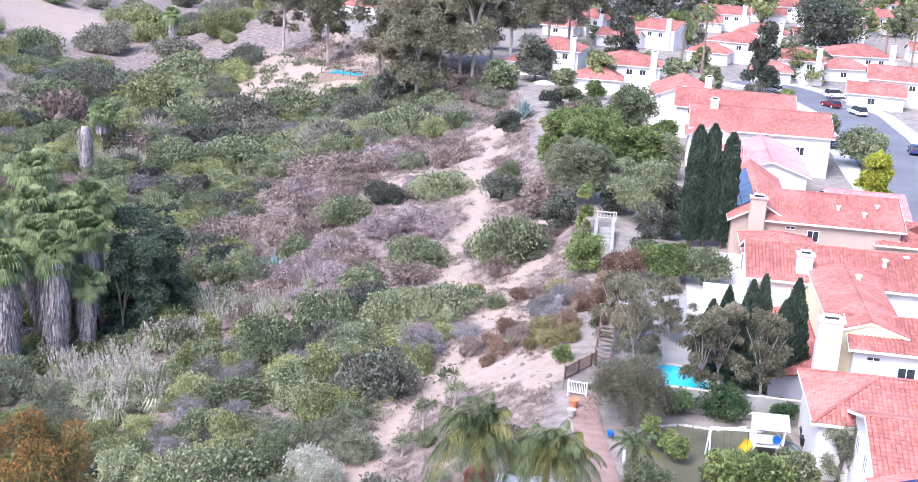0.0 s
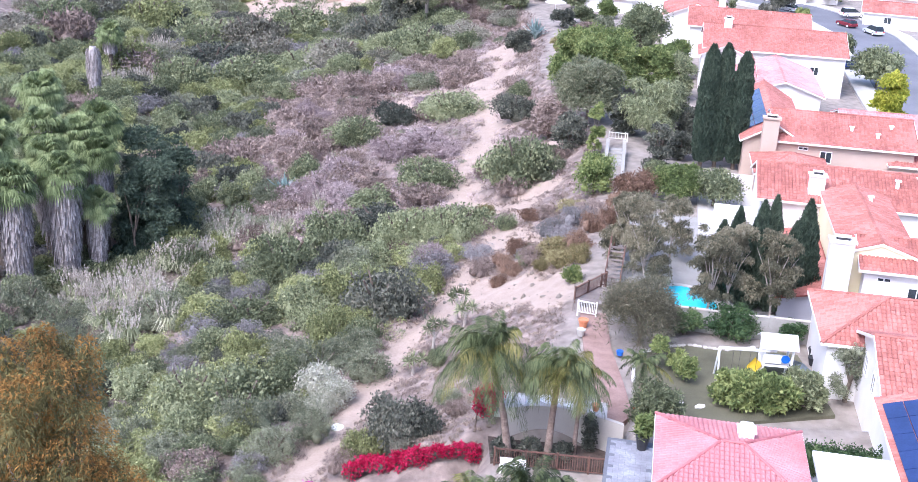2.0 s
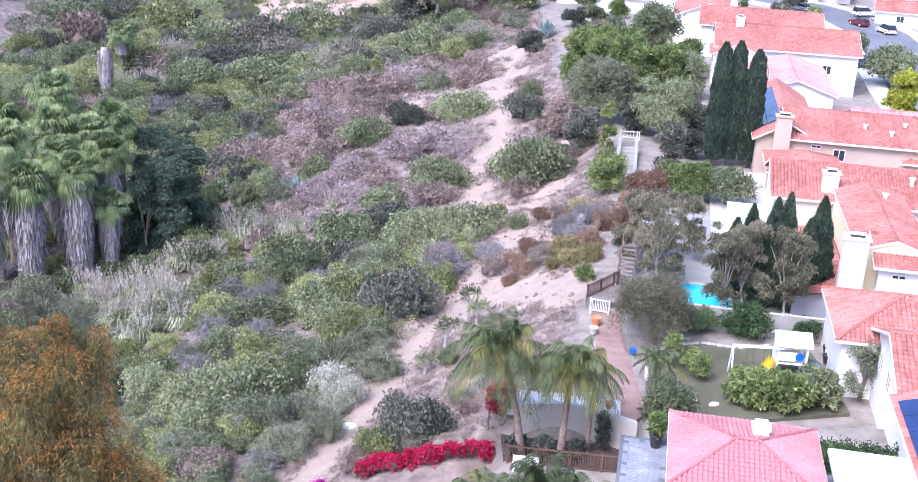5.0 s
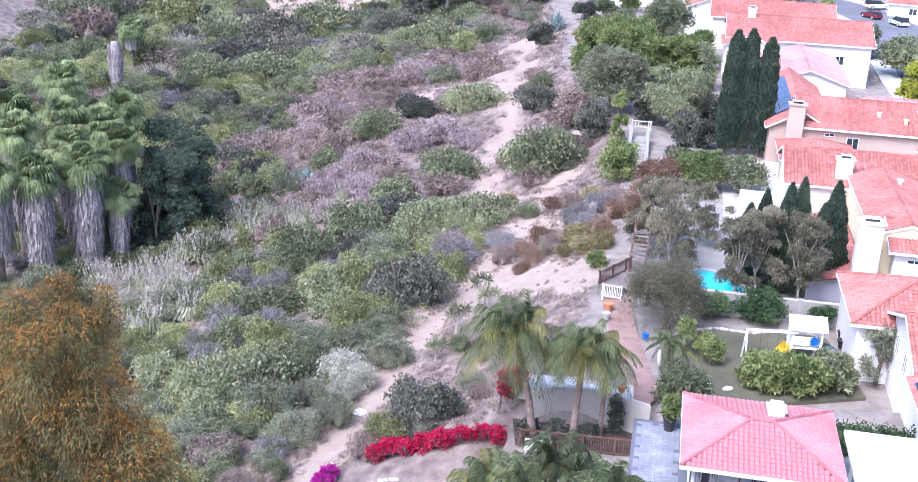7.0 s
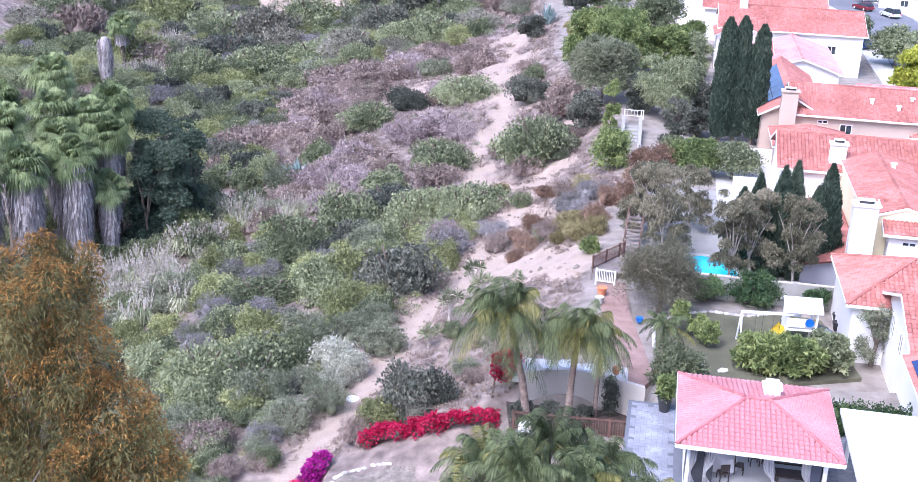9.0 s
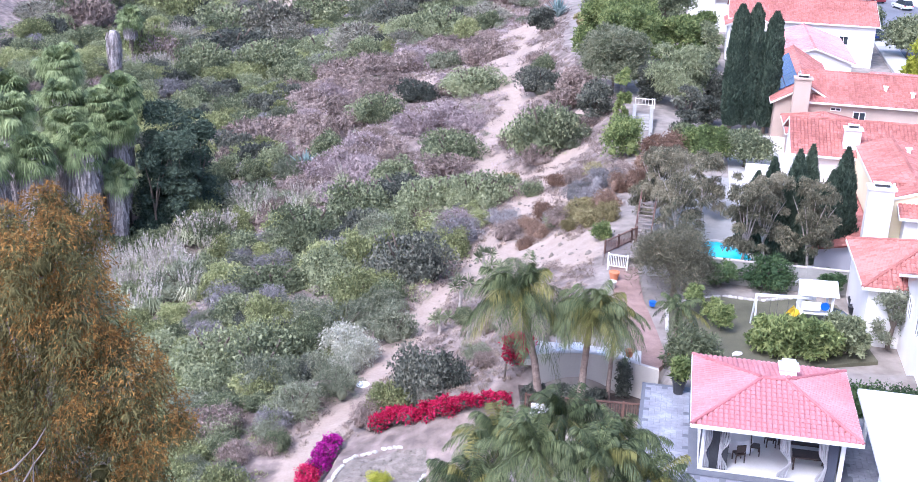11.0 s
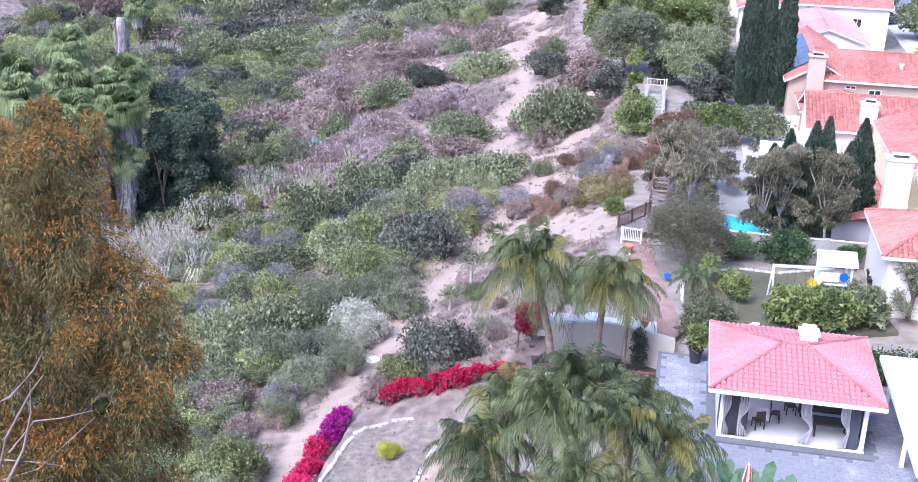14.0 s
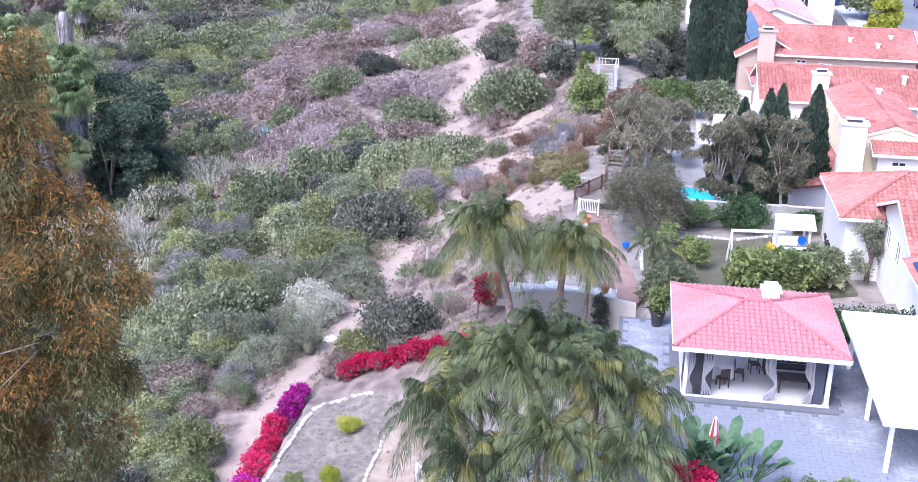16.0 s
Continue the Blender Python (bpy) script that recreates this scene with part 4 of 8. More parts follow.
for x, y, r in [(-16.1, 136.3, 4.0), (-13.7, 141.1, 3.4), (-3.6, 147.6, 4.2), (-7.4, 146.1, 3.5), (-0.8, 143.1, 2.6), (-19.1, 136.7, 3.3), (-1.6, 102, 2.6), (-0.2, 105.2, 2.2)]:
    plant("dead_shrub", TWIGGY, M["deadtwig"], x, y, r, "leafless purple-grey dead shrub", "shrub", "dead shrubs", rng, trunk=STEM)
BROWN = [(-23.5, 197.1, 6.2), (-17.0, 192.7, 5.0), (-30.3, 188.6, 5.0), (-40.3, 157.0, 5.1), (-32.1, 158.1, 5.1), (-33.3, 148.1, 4.0), (-29.7, 163.2, 4.4), (-58.8, 210.9, 6.8), (-75.0, 221.1, 8.4)]
for x, y, r in BROWN:
    plant("dry_shrub", WISPY, M["drybrown"], x, y, r * 0.9, "low dry brown buckwheat shrub", "shrub", "dry shrubs", rng, trunk=STEM)
FARG = [(-6.9, 211.4, 6.6), (-17.1, 230.4, 7.1), (1.7, 213.7, 5.5), (-34.4, 253.7, 9.2), (-42.5, 240.9, 8.9), (-47.1, 221.8, 8.2), (-48.7, 204.2, 6.6), (-67.9, 253.1, 9.4), (-79.3, 252.8, 9.5), (-80.2, 229.2, 8.8), (-66.4, 292.2, 10.8), (-37.7, 234.1, 7.4), (-22.8, 218.1, 6.8)]
FARG2 = [(-83.9, 220.6, 6.1), (-112.9, 315.5, 8.6), (-104.5, 351.6, 11.2), (-104.4, 399.0, 12.6), (-79.1, 333.9, 8.8), (-68.8, 350.2, 9.1), (-70.8, 217.5, 5.9), (-53.2, 301.4, 6.3), (-52.8, 242.9, 7.7), (-13.1, 207.9, 4.3), (8.2, 217.2, 3.3)]
for x, y, r in FARG + FARG2:
    plant("canyon_tree", DENSE, M[("canyon", "sumac", "coyote", "oak")[rng.integers(4)]], x, y, r, "broad dark green canyon scrub oak", "tree", "canyon trees", rng, trunk=STEM)


def clear(x, y, r):
    a, b = np.array([x]), np.array([y])
    return min(seg_dist(a, b, TRAIL)[0], seg_dist(a, b, TRAIL_UP)[0]) > r + 0.9 and all((x - p) ** 2 + (y - q) ** 2 > (0.9 * w + 0.5 * r) ** 2 for p, q, w in SANDY)


PAMPAS = [(-39.5, 111.1), (-36.3, 110.9), (-33.6, 112.2), (-31.2, 114.9), (-28.8, 118.2), (-27.4, 120.7), (-34.2, 105.4), (-31.0, 107.3), (-29.5, 101.2), (-27.1, 129.1), (-18.8, 124.7), (-60.3, 234.2), (-59.0, 200.2), (-54.7, 203.4), (-62.7, 225.5), (-63.0, 266.9)]
placed = [(x, y, r) for x, y, r in GREEN + GREEN2 + GRAY + BROWN + FARG + FARG2] + [(x, y - 1.5, 3.2) for x, y in PAMPAS]
count = 0
kinds = {}
for tries in range(26000):
    y = rng.uniform(47, 300)
    s = rng.uniform(-95, -4)
    x = s + float(np.interp(y, EDGE_Y, EDGE_X))
    if abs(x) > 0.45 * y + 12 or (x > -12.5 and y < 62):
        continue
    r = rng.uniform(1.1, 2.5) * (1 + max(0, y - 90) / 120)
    upper = s > -13
    if upper and (rng.random() < 0.75) or -52 < x < -14 and 258 < y:
        continue
    if y > 118 and y < 205 and -40 < s < -8 and rng.random() < 0.8:
        continue
    if not clear(x, y, r * 0.8):
        continue
    if any((x - a) ** 2 + (y - b) ** 2 < (0.46 * (r + c)) ** 2 for a, b, c in placed):
        continue
    placed.append((x, y, r))
    q = rng.random()
    if 120 < y < 205 and -42 < s < -8:
        kind = "drybrown" if q < 0.55 else "deadtwig" if q < 0.8 else "sumac" if q < 0.88 else "sage"
    elif upper:
        kind = "drybrown" if q < 0.5 else "sage" if q < 0.8 else "sumac"
        r *= 0.6
    else:
        kind = "sumac" if q < 0.42 else "coyote" if q < 0.64 else "oak" if q < 0.8 else "sage" if q < 0.92 else "drybrown" if q < 0.95 else "lavender"
    nm, ms, lab, grp = {"drybrown": ("dry_shrub", WISPY, "low dry brown buckwheat shrub", "dry shrubs"), "deadtwig": ("dead_shrub", TWIGGY, "leafless purple-grey dead shrub", "dead shrubs"), "sumac": ("shrub", ROUND, "rounded green chaparral shrub on the slope", "green shrubs"), "coyote": ("coyote_brush", ROUND, "olive-green coyote brush on the slope", "olive shrubs"), "oak": ("laurel_shrub", ROUND, "dark green laurel sumac shrub", "dark shrubs"), "sage": ("sage_shrub", WISPY, "grey twiggy sage shrub on the slope", "grey shrubs"), "lavender": ("sage_shrub", TWIGGY, "grey twiggy sage shrub on the slope", "grey shrubs")}[kind]
    kinds[nm] = kinds.get(nm, 0) + 1
    if kinds[nm] > 250:
        continue
    plant(nm, ms, M[kind], x, y, r, lab, "shrub", grp, rng)
    count += 1
    if count > 900:
        break

# taller growth closing up beside the lower trail
gap = np.random.default_rng(61)
near_n = 0
while near_n < 70:
    x, y, r = gap.uniform(-25, -8.5), gap.uniform(50, 84), gap.uniform(0.9, 1.7)
    if (x > -12 and y < 64) or not clear(x, y, r * 0.7) or (x + 8.5) ** 2 + (y - 75) ** 2 < 16:
        continue
    near_n += 1
    kind = ("coyote", "sumac", "coyote", "sage", "sumac")[near_n % 5]
    nm, lab, grp = {"coyote": ("coyote_brush", "yellow-green coyote brush on the slope", "olive shrubs"), "sumac": ("shrub", "rounded green chaparral shrub on the slope", "green shrubs"), "sage": ("sage_shrub", "grey twiggy sage shrub on the slope", "grey shrubs")}[kind]
    plant(nm, WISPY if kind == "sage" else ROUND, M[kind], x, y, r, lab, "shrub", grp, gap)
NEAR = [(-3.0, 71.3, 1.5, "oak"), (-1.9, 70.2, 1.1, "oak"), (-17.0, 62.2, 1.9, "coyote"), (-14.1, 80.9, 2.4, "coyote"), (-12.4, 66.3, 1.6, "lavender"), (-17.7, 72.8, 2.2, "sumac"), (-10.5, 74.5, 1.7, "sage"), (-8.2, 83.0, 2.0, "sage"), (-14.2, 71.4, 2.2, "coyote"), (-9.3, 86.8, 2.2, "coyote"), (-13.3, 58.9, 1.3, "lavender"), (-15.2, 57.0, 1.7, "coyote"), (-13.8, 54.0, 1.4, "sumac"), (-16.8, 53.0, 1.8, "sage"), (-18.5, 58.0, 2.0, "sumac"), (-15.5, 64.8, 1.7, "sumac"), (-19.5, 66.0, 2.2, "coyote"), (-21.5, 72.0, 2.3, "sage"), (-6.6, 86.0, 1.8, "sumac"), (-12.0, 78.2, 1.9, "sumac"), (-16.8, 84.0, 2.2, "coyote"), (-20.0, 90.5, 2.3, "sumac"), (-14.8, 50.2, 1.5, "coyote"), (-11.9, 62.9, 1.0, "drybrown"), (-13.9, 61.6, 1.2, "drybrown"), (-8.4, 89.6, 2.0, "coyote"), (-4.0, 95.5, 2.2, "coyote"), (-13.6, 98.5, 2.6, "coyote"), (-7.8, 101.2, 2.5, "sumac"), (-22.5, 100.0, 2.6, "coyote"), (-3.8, 105.5, 2.3, "coyote")]
for x, y, r, kind in NEAR:
    nm, lab, grp = {"oak": ("laurel_shrub", "dark green laurel sumac shrub", "dark shrubs"), "coyote": ("coyote_brush", "yellow-green coyote brush on the slope", "olive shrubs"), "sumac": ("shrub", "rounded green chaparral shrub on the slope", "green shrubs"), "drybrown": ("dry_shrub", "low dry brown buckwheat shrub", "dry shrubs")}.get(kind, ("sage_shrub", "grey twiggy sage shrub on the slope", "grey shrubs"))
    plant(nm, {"lavender": TWIGGY, "sage": WISPY, "drybrown": WISPY}.get(kind, ROUND), M[kind], x, y, r, lab, "shrub", grp, rng, trunk=STEM)


def carpet(name, label, n, seed, want, r0, r1, leaf, L, W, per, droop=-0.6, tall=0.7):
    """Low growth too small to count, as one mesh."""
    rg = np.random.default_rng(seed)
    P, D = [], []
    while len(P) < n:
        y = 47 + 259 * rg.uniform(0, 1) ** 1.5
        s = rg.uniform(-100, -1)
        x = s + float(np.interp(y, EDGE_Y, EDGE_X))
        if abs(x) > 0.46 * y + 10 or not clear(x, y, 0.0) or not want(x, y, s, rg):
            continue
        r = rg.uniform(r0, r1) * (1 + max(0, y - 80) / 110)
        d = unit(rg.normal(size=(per, 3)))
        d[:, 2] = np.abs(d[:, 2])
        z = surface(x, y, 0)
        P.append(np.array([x, y, z]) + d * np.array([r, r, r * tall]) * rg.uniform(0.35, 1, (per, 1)))
        D.append(np.concatenate([d, np.full((per, 1), 1 + max(0, y - 80) / 110)], 1))
    P, D = np.concatenate(P), np.concatenate(D)
    q = leaves(rg, P, D[:, :3], L * D[:, 3:], W * D[:, 3:], droop, 0.8)
    return tagged(part(name, quads_mesh(name, q, 3), leaf), label, "undergrowth", kind="stuff")


def dry_zone(x, y, s):
    return 118 < y < 215 and -42 < s < -5


carpet("green_undergrowth", "low green scrub filling the canyon slope", 1300, 71, lambda x, y, s, g: s < -15 and not (x > -13 and y < 64) and not dry_zone(x, y, s), 0.4, 0.9, M["sumac"], 0.2, 0.09, 60)
carpet("olive_undergrowth", "low yellow-green brush on the lower slope", 900, 70, lambda x, y, s, g: y < 112 and s < -14 and not (x > -11.5 and y < 66), 0.4, 0.85, M["coyote"], 0.17, 0.05, 60, 0.0, 0.9)
carpet("grey_undergrowth", "low grey-green sage filling the canyon slope", 700, 72, lambda x, y, s, g: s < -14 and not (x > -13 and y < 64), 0.4, 0.9, M["sage"], 0.26, 0.05, 60)
carpet("dry_undergrowth", "low dry brown scrub on the slope", 2600, 73, lambda x, y, s, g: (dry_zone(x, y, s) and g.random() < 0.7 or s > -16) and not y < 63, 0.35, 0.8, M["drybrown"], 0.16, 0.04, 50)
carpet("purple_undergrowth", "low grey-purple dead brush on the slope", 1200, 75, lambda x, y, s, g: dry_zone(x, y, s), 0.4, 0.9, M["deadtwig"], 0.16, 0.032, 60)
carpet("dry_grass", "sparse tufts of straw-coloured dry grass", 1800, 74, lambda x, y, s, g: s > -18 and y > 62 or dry_zone(x, y, s), 0.15, 0.35, M["drygrass"], 0.3, 0.03, 22, -1.5)

# loose rubble on the slope below the deck
rg = np.random.default_rng(88)
vs, fs = [], []
ico = bmesh.new()
bmesh.ops.create_icosphere(ico, subdivisions=1, radius=1.0)
iv = np.array([v.co[:] for v in ico.verts])
fi = np.array([[v.index for v in f.verts] for f in ico.faces])
ico.free()
for i in range(260):
    y = rg.uniform(62, 118)
    s = rg.uniform(-14, -0.5)
    x = s + float(np.interp(y, EDGE_Y, EDGE_X))
    r = 0.05 + 0.22 * rg.uniform(0, 1) ** 3
    fs.append(fi + 12 * len(vs))
    vs.append(iv * r * rg.uniform(0.6, 1.3, (1, 3)) * (1 + 0.3 * rg.uniform(-1, 1, (len(iv), 1))) + np.array([x, y, surface(x, y, 0.02)]))
me = bpy.data.meshes.new("rubble")
me.from_pydata(np.concatenate(vs).tolist(), [], np.concatenate(fs).tolist())
tagged(part("rubble", me, M["gravel"]), "loose pale stones scattered on the sandy slope", "stones", kind="stuff")

carpet("slope_grass", "short dry brown grass on the sandy slope", 2000, 76, lambda x, y, s, g: s > -17 and 62 < y < 112, 0.12, 0.4, M["drygrass"], 0.2, 0.03, 24, -1.2, 0.5)
carpet("trailside_brush", "low dull brush between the trail and the yards", 900, 78, lambda x, y, s, g: s > -17 and 62 < y < 118 and g.random() < 0.6 or x < -11.5 and y < 66, 0.25, 0.6, M["drybrown"], 0.18, 0.035, 50)

# ---- garden at the near end: patio, pavilion, covers ----
rng = np.random.default_rng(11)
patio = tagged(part("patio", boxes((-0.6, 17, 36, 59.6, -1.9, -0.03)), M["tilefloor"]), "grey herringbone paved patio round the pavilion", "patio", kind="structure")
patio.matrix_world = lot_pose(0, 0, 0)
M["paver_isl"] = mat("blue_grey_paver", [(0.215, 0.218, 0.255), (0.27, 0.272, 0.312), (0.38, 0.383, 0.425)], 0.8, 0.7, 0.2, 5, island=0.1, vary=0.07)
hb = bmesh.new()
pw, pl = 0.30, 0.60
PM = []
for sz in ((pl, pw), (pw, pl)):
    bm = box(bmesh.new(), 0.006, sz[0] - 0.006, 0.006, sz[1] - 0.006, -0.028, 0.0)
    me = bpy.data.meshes.new("paver")
    bm.to_mesh(me)
    bm.free()
    me.materials.append(M["paver_isl"])
    PM.append(me)
single = 0
for a in range(-60, 60):
    for b in range(-60, 60):
        # herringbone: each step moves one paver width along both axes
        for k in (0, 1):
            x0 = 8 + a * pw + b * 2 * pw
            y0 = 47 + a * pw - b * 2 * pw
            if k:
                x0 += pl
                y0 += -pw
            w2, d2 = (pl, pw) if k == 0 else (pw, pl)
            if -0.55 < x0 and x0 + w2 < 16.9 and 36.1 < y0 and y0 + d2 < 59.5 and not (2.1 < x0 + w2 and x0 < 9.5 and 50.5 < y0 + d2 and y0 < 57.5):
                if single < 300 and 43.5 < y0 < 50.2 and 0.5 < x0 < 10.2:
                    o = part("paver", PM[k], None, patio)
                    o.location = (x0, y0, rng.uniform(-0.004, 0.004))
                    single += 1
                else:
                    box(hb, x0 + 0.006, x0 + w2 - 0.006, y0 + 0.006, y0 + d2 - 0.006, -0.028, rng.uniform(-0.004, 0.004))
tagged(part("paving", hb, M["paver_isl"], patio, "blue-grey stone pavers laid in herringbone"), kind="stuff")

gaz = thing("pavilion", lot_pose(5.8, 54.05, 0), "open garden pavilion with pink tile hip roof and white curtains", "pavilion")
part("floor_slab", bevel(boxes((-3.35, 3.35, -3.15, 3.2, -0.02, 0.12)), 0.02), M["gazfloor"], gaz)
part("border", boxes((-3.8, 3.8, -3.65, -3.16, -0.02, 0.03), (-3.8, -3.36, -3.15, 3.6, -0.02, 0.03), (3.36, 3.8, -3.15, 3.6, -0.02, 0.03)), M["tilefloor"], gaz)
for sx in (-1, 1):
    for sy in (-1, 1):
        part("post", bevel(boxes((sx * 3.2 - 0.1, sx * 3.2 + 0.1, sy * 3.05 - 0.1, sy * 3.05 + 0.1, 0.12, 2.62)), 0.015), M["white"], gaz)
for y in (-3.05, 3.05):
    part("beam", bevel(boxes((-3.5, 3.5, y - 0.09, y + 0.09, 2.45, 2.7)), 0.015), M["white"], gaz)
for x in (-3.2, 3.2):
    part("beam", bevel(boxes((x - 0.09, x + 0.09, -2.95, 2.95, 2.45, 2.7)), 0.015), M["white"], gaz)
part("ceiling_panel", boxes((-3.1, 3.1, -2.95, 2.95, 2.71, 2.75)), M["trim"], gaz)
E0, E1, HR = 2.78, 3.72, 0.55
C4 = [(-3.9, -3.85, E0), (3.9, -3.85, E0), (3.9, 3.85, E0), (-3.9, 3.85, E0)]
RA, RB = (-HR, 0, E1), (HR, 0, E1)
groof = part("roof", bmesh.new(), M["underlay"], gaz)
bm = bmesh.new()
faces4 = [[C4[0], C4[1], RB, RA], [C4[1], C4[2], RB], [C4[2], C4[3], RA, RB], [C4[3], C4[0], RA]]
for f in faces4:
    slab(bm, f, 0.1)
bm.to_mesh(groof.data)
bm.free()
for i in range(4):
    a, b = Vector(C4[i]), Vector(C4[(i + 1) % 4])
    d = (b - a).normalized()
    k = Vector((d.y, -d.x, 0))
    bm = bmesh.new()
    slab(bm, [a + k * 0.005 + Vector((0, 0, 0.04)), b + k * 0.005 + Vector((0, 0, 0.04)), b + k * 0.05 + Vector((0, 0, 0.04)), a + k * 0.05 + Vector((0, 0, 0.04))], 0.2)
    part("fascia", bm, M["white"], gaz)
for p, q in ((RA, RB), (C4[0], RA), (C4[3], RA), (C4[1], RB), (C4[2], RB)):
    p, q = Vector(p), Vector(q)
    for i in range(int((q - p).length / 0.36)):
        d = (q - p).normalized() * 0.36
        c = p + d * i + Vector((0, 0, 0.05))
        part("ridge_cap", tube(bmesh.new(), [c[:], (c + d * 1.05 + Vector((0, 0, 0.03)))[:]], [0.10, 0.08], 7), M["hipcap"], groof)
me = bpy.data.meshes.new("roof_tile")
TW, TE = 0.25, 0.32
me.from_pydata((TV * np.array([TW, TE * 1.12, 1])).tolist(), [], TF)
me.materials.append(M["tile_pink"])
left = 300
for f in (faces4[0],):
    o, e2, s2, n2, cells = tile_cells(f, TW, TE)
    rest = cells[left:]
    for a2, b2 in cells[:left]:
        tl = part("roof_tile", me, None, groof)
        tl.matrix_local = Matrix.Translation(o + e2 * a2 + s2 * b2) @ Matrix((e2, s2, n2)).transposed().to_4x4()
    left = max(0, left - len(cells))
for f in faces4[1:]:
    tagged(part("tiling", tiles_mesh("tiling", f, TW, TE), M["tile_pink"], groof), kind="stuff")
part("roof_vent", boxes((0.35, 1.15, 1.0, 1.7, 3.2, 3.85), (0.25, 1.25, 0.9, 1.8, 3.851, 3.95)), M["white"], gaz)
part("vent_top", bevel(boxes((0.4, 1.1, 1.05, 1.65, 3.952, 4.2)), 0.05), M["white"], gaz)


for x in (-2.75, 2.72):
    part("screen_panel", bevel(boxes((x - 0.3, x + 0.3, -3.05, -3.0, 0.121, 2.44)), 0.01), M["slate"], gaz, "dark slate fabric screen")


def drape(w, z0, z1, tie, sway=0.0):
    """A curtain gathered at a tie height."""
    bm = bmesh.new()
    rows = []
    for j in range(15):
        t = j / 14
        z = z1 + (z0 - z1) * t
        g = 1 - 0.72 * math.exp(-((z - tie) / 0.42) ** 2)
        rows.append([bm.verts.new((sway * (1 - g) + (i / 16 - 0.5) * w * g, 0.07 * g * math.sin(i * 1.7) + 0.015 * math.sin(j), z)) for i in range(17)])
    for a, b in zip(rows, rows[1:]):
        for i in range(16):
            bm.faces.new((a[i], a[i + 1], b[i + 1], b[i]))
    r = bmesh.ops.solidify(bm, geom=bm.faces[:], thickness=0.012)
    return bm


for x, sw, w in ((-3.0, -0.1, 0.4), (-2.2, -0.25, 0.5), (0.55, 0.45, 0.5), (2.3, 0.3, 0.45)):
    c = tagged(part("curtain", drape(w, 0.2, 2.45, 1.0, sw), M["cloth"]), "white cloth curtain tied back on the pavilion", "curtain", "pavilion curtains")
    c.matrix_world = lot_pose(5.8 + x, 54.05 - 3.17, 0)
for x, w in ((-2.45, 0.9), (3.55, 0.0)):
    if w:
        part("screen_panel", boxes((x - w / 2, x + w / 2, -3.12, -3.08, 0.15, 2.4)), M["dark"], gaz)
part("screen_panel", boxes((3.24, 3.30, -2.9, -1.0, 0.15, 2.4)), M["dark"], gaz)
part("screen_panel", boxes((-3.30, -3.24, -2.9, -1.6, 0.15, 2.4)), M["dark"], gaz)


def chair(m, label):
    c = thing("dining_chair", m, label, "chair", "pavilion chairs")
    part("seat", bevel(boxes((-0.24, 0.24, -0.24, 0.24, 0.42, 0.48)), 0.015), M["darkwood"], c)
    part("backrest", bevel(boxes((-0.24, 0.24, 0.2, 0.24, 0.6, 1.0)), 0.015), M["darkwood"], c)
    for sx in (-1, 1):
        part("leg", boxes((sx * 0.22 - 0.025, sx * 0.22 + 0.025, -0.24, -0.19, 0, 0.42)), M["darkwood"], c)
        part("leg", boxes((sx * 0.22 - 0.025, sx * 0.22 + 0.025, 0.19, 0.24, 0, 0.6)), M["darkwood"], c)
    return c


ch = chair(lot_pose(4.4, 52.0, 0.12, 200), "dark wooden dining chair beside the white table")
for u, v, tn in ((5.2, 52.9, 90), (6.0, 53.9, 10), (6.7, 54.2, -20), (4.6, 54.4, 20), (3.6, 52.4, -90)):
    copy_thing(ch, lot_pose(u, v, 0.12, tn))
t = thing("dining_table", lot_pose(4.3, 53.3, 0.12), "round table under a long white tablecloth", "table")
part("tabletop", lathe(bmesh.new(), [(0.7, 0.72), (0.72, 0.75), (0.7, 0.76)], 20), M["white"], t)
part("pedestal", lathe(bmesh.new(), [(0.3, 0), (0.08, 0.1), (0.08, 0.72)], 10), M["darkwood"], t)
tc = tagged(part("tablecloth", lathe(bmesh.new(), [(0.92, 0.12), (0.85, 0.4), (0.76, 0.765), (0.72, 0.775)], 24), M["cloth"]), "long white tablecloth draped over the round table", "tablecloth")
tc.matrix_world = lot_pose(4.3, 53.3, 0.12)
t = thing("coffee_table", lot_pose(7.7, 52.2, 0.12), "dark wooden rectangular table in the pavilion", "table")
part("tabletop", bevel(boxes((-0.8, 0.8, -0.42, 0.42, 0.66, 0.74)), 0.01), M["darkwood"], t)
for sx in (-1, 1):
    for sy in (-1, 1):
        part("leg", boxes((sx * 0.72 - 0.04, sx * 0.72 + 0.04, sy * 0.34 - 0.04, sy * 0.34 + 0.04, 0, 0.66)), M["darkwood"], t)
t = thing("bench", lot_pose(7.6, 53.9, 0.12), "dark wooden bench with slatted back in the pavilion", "bench")
part("seat", bevel(boxes((-1.2, 1.2, -0.3, 0.3, 0.38, 0.46)), 0.01), M["darkwood"], t)
part("backrest", boxes((-1.2, 1.2, 0.26, 0.3, 0.85, 0.98), (-1.2, 1.2, 0.26, 0.3, 0.5, 0.56), *[(-1.2 + 0.3 * i, -1.12 + 0.3 * i, 0.265, 0.295, 0.561, 0.849) for i in range(8)]), M["darkwood"], t)
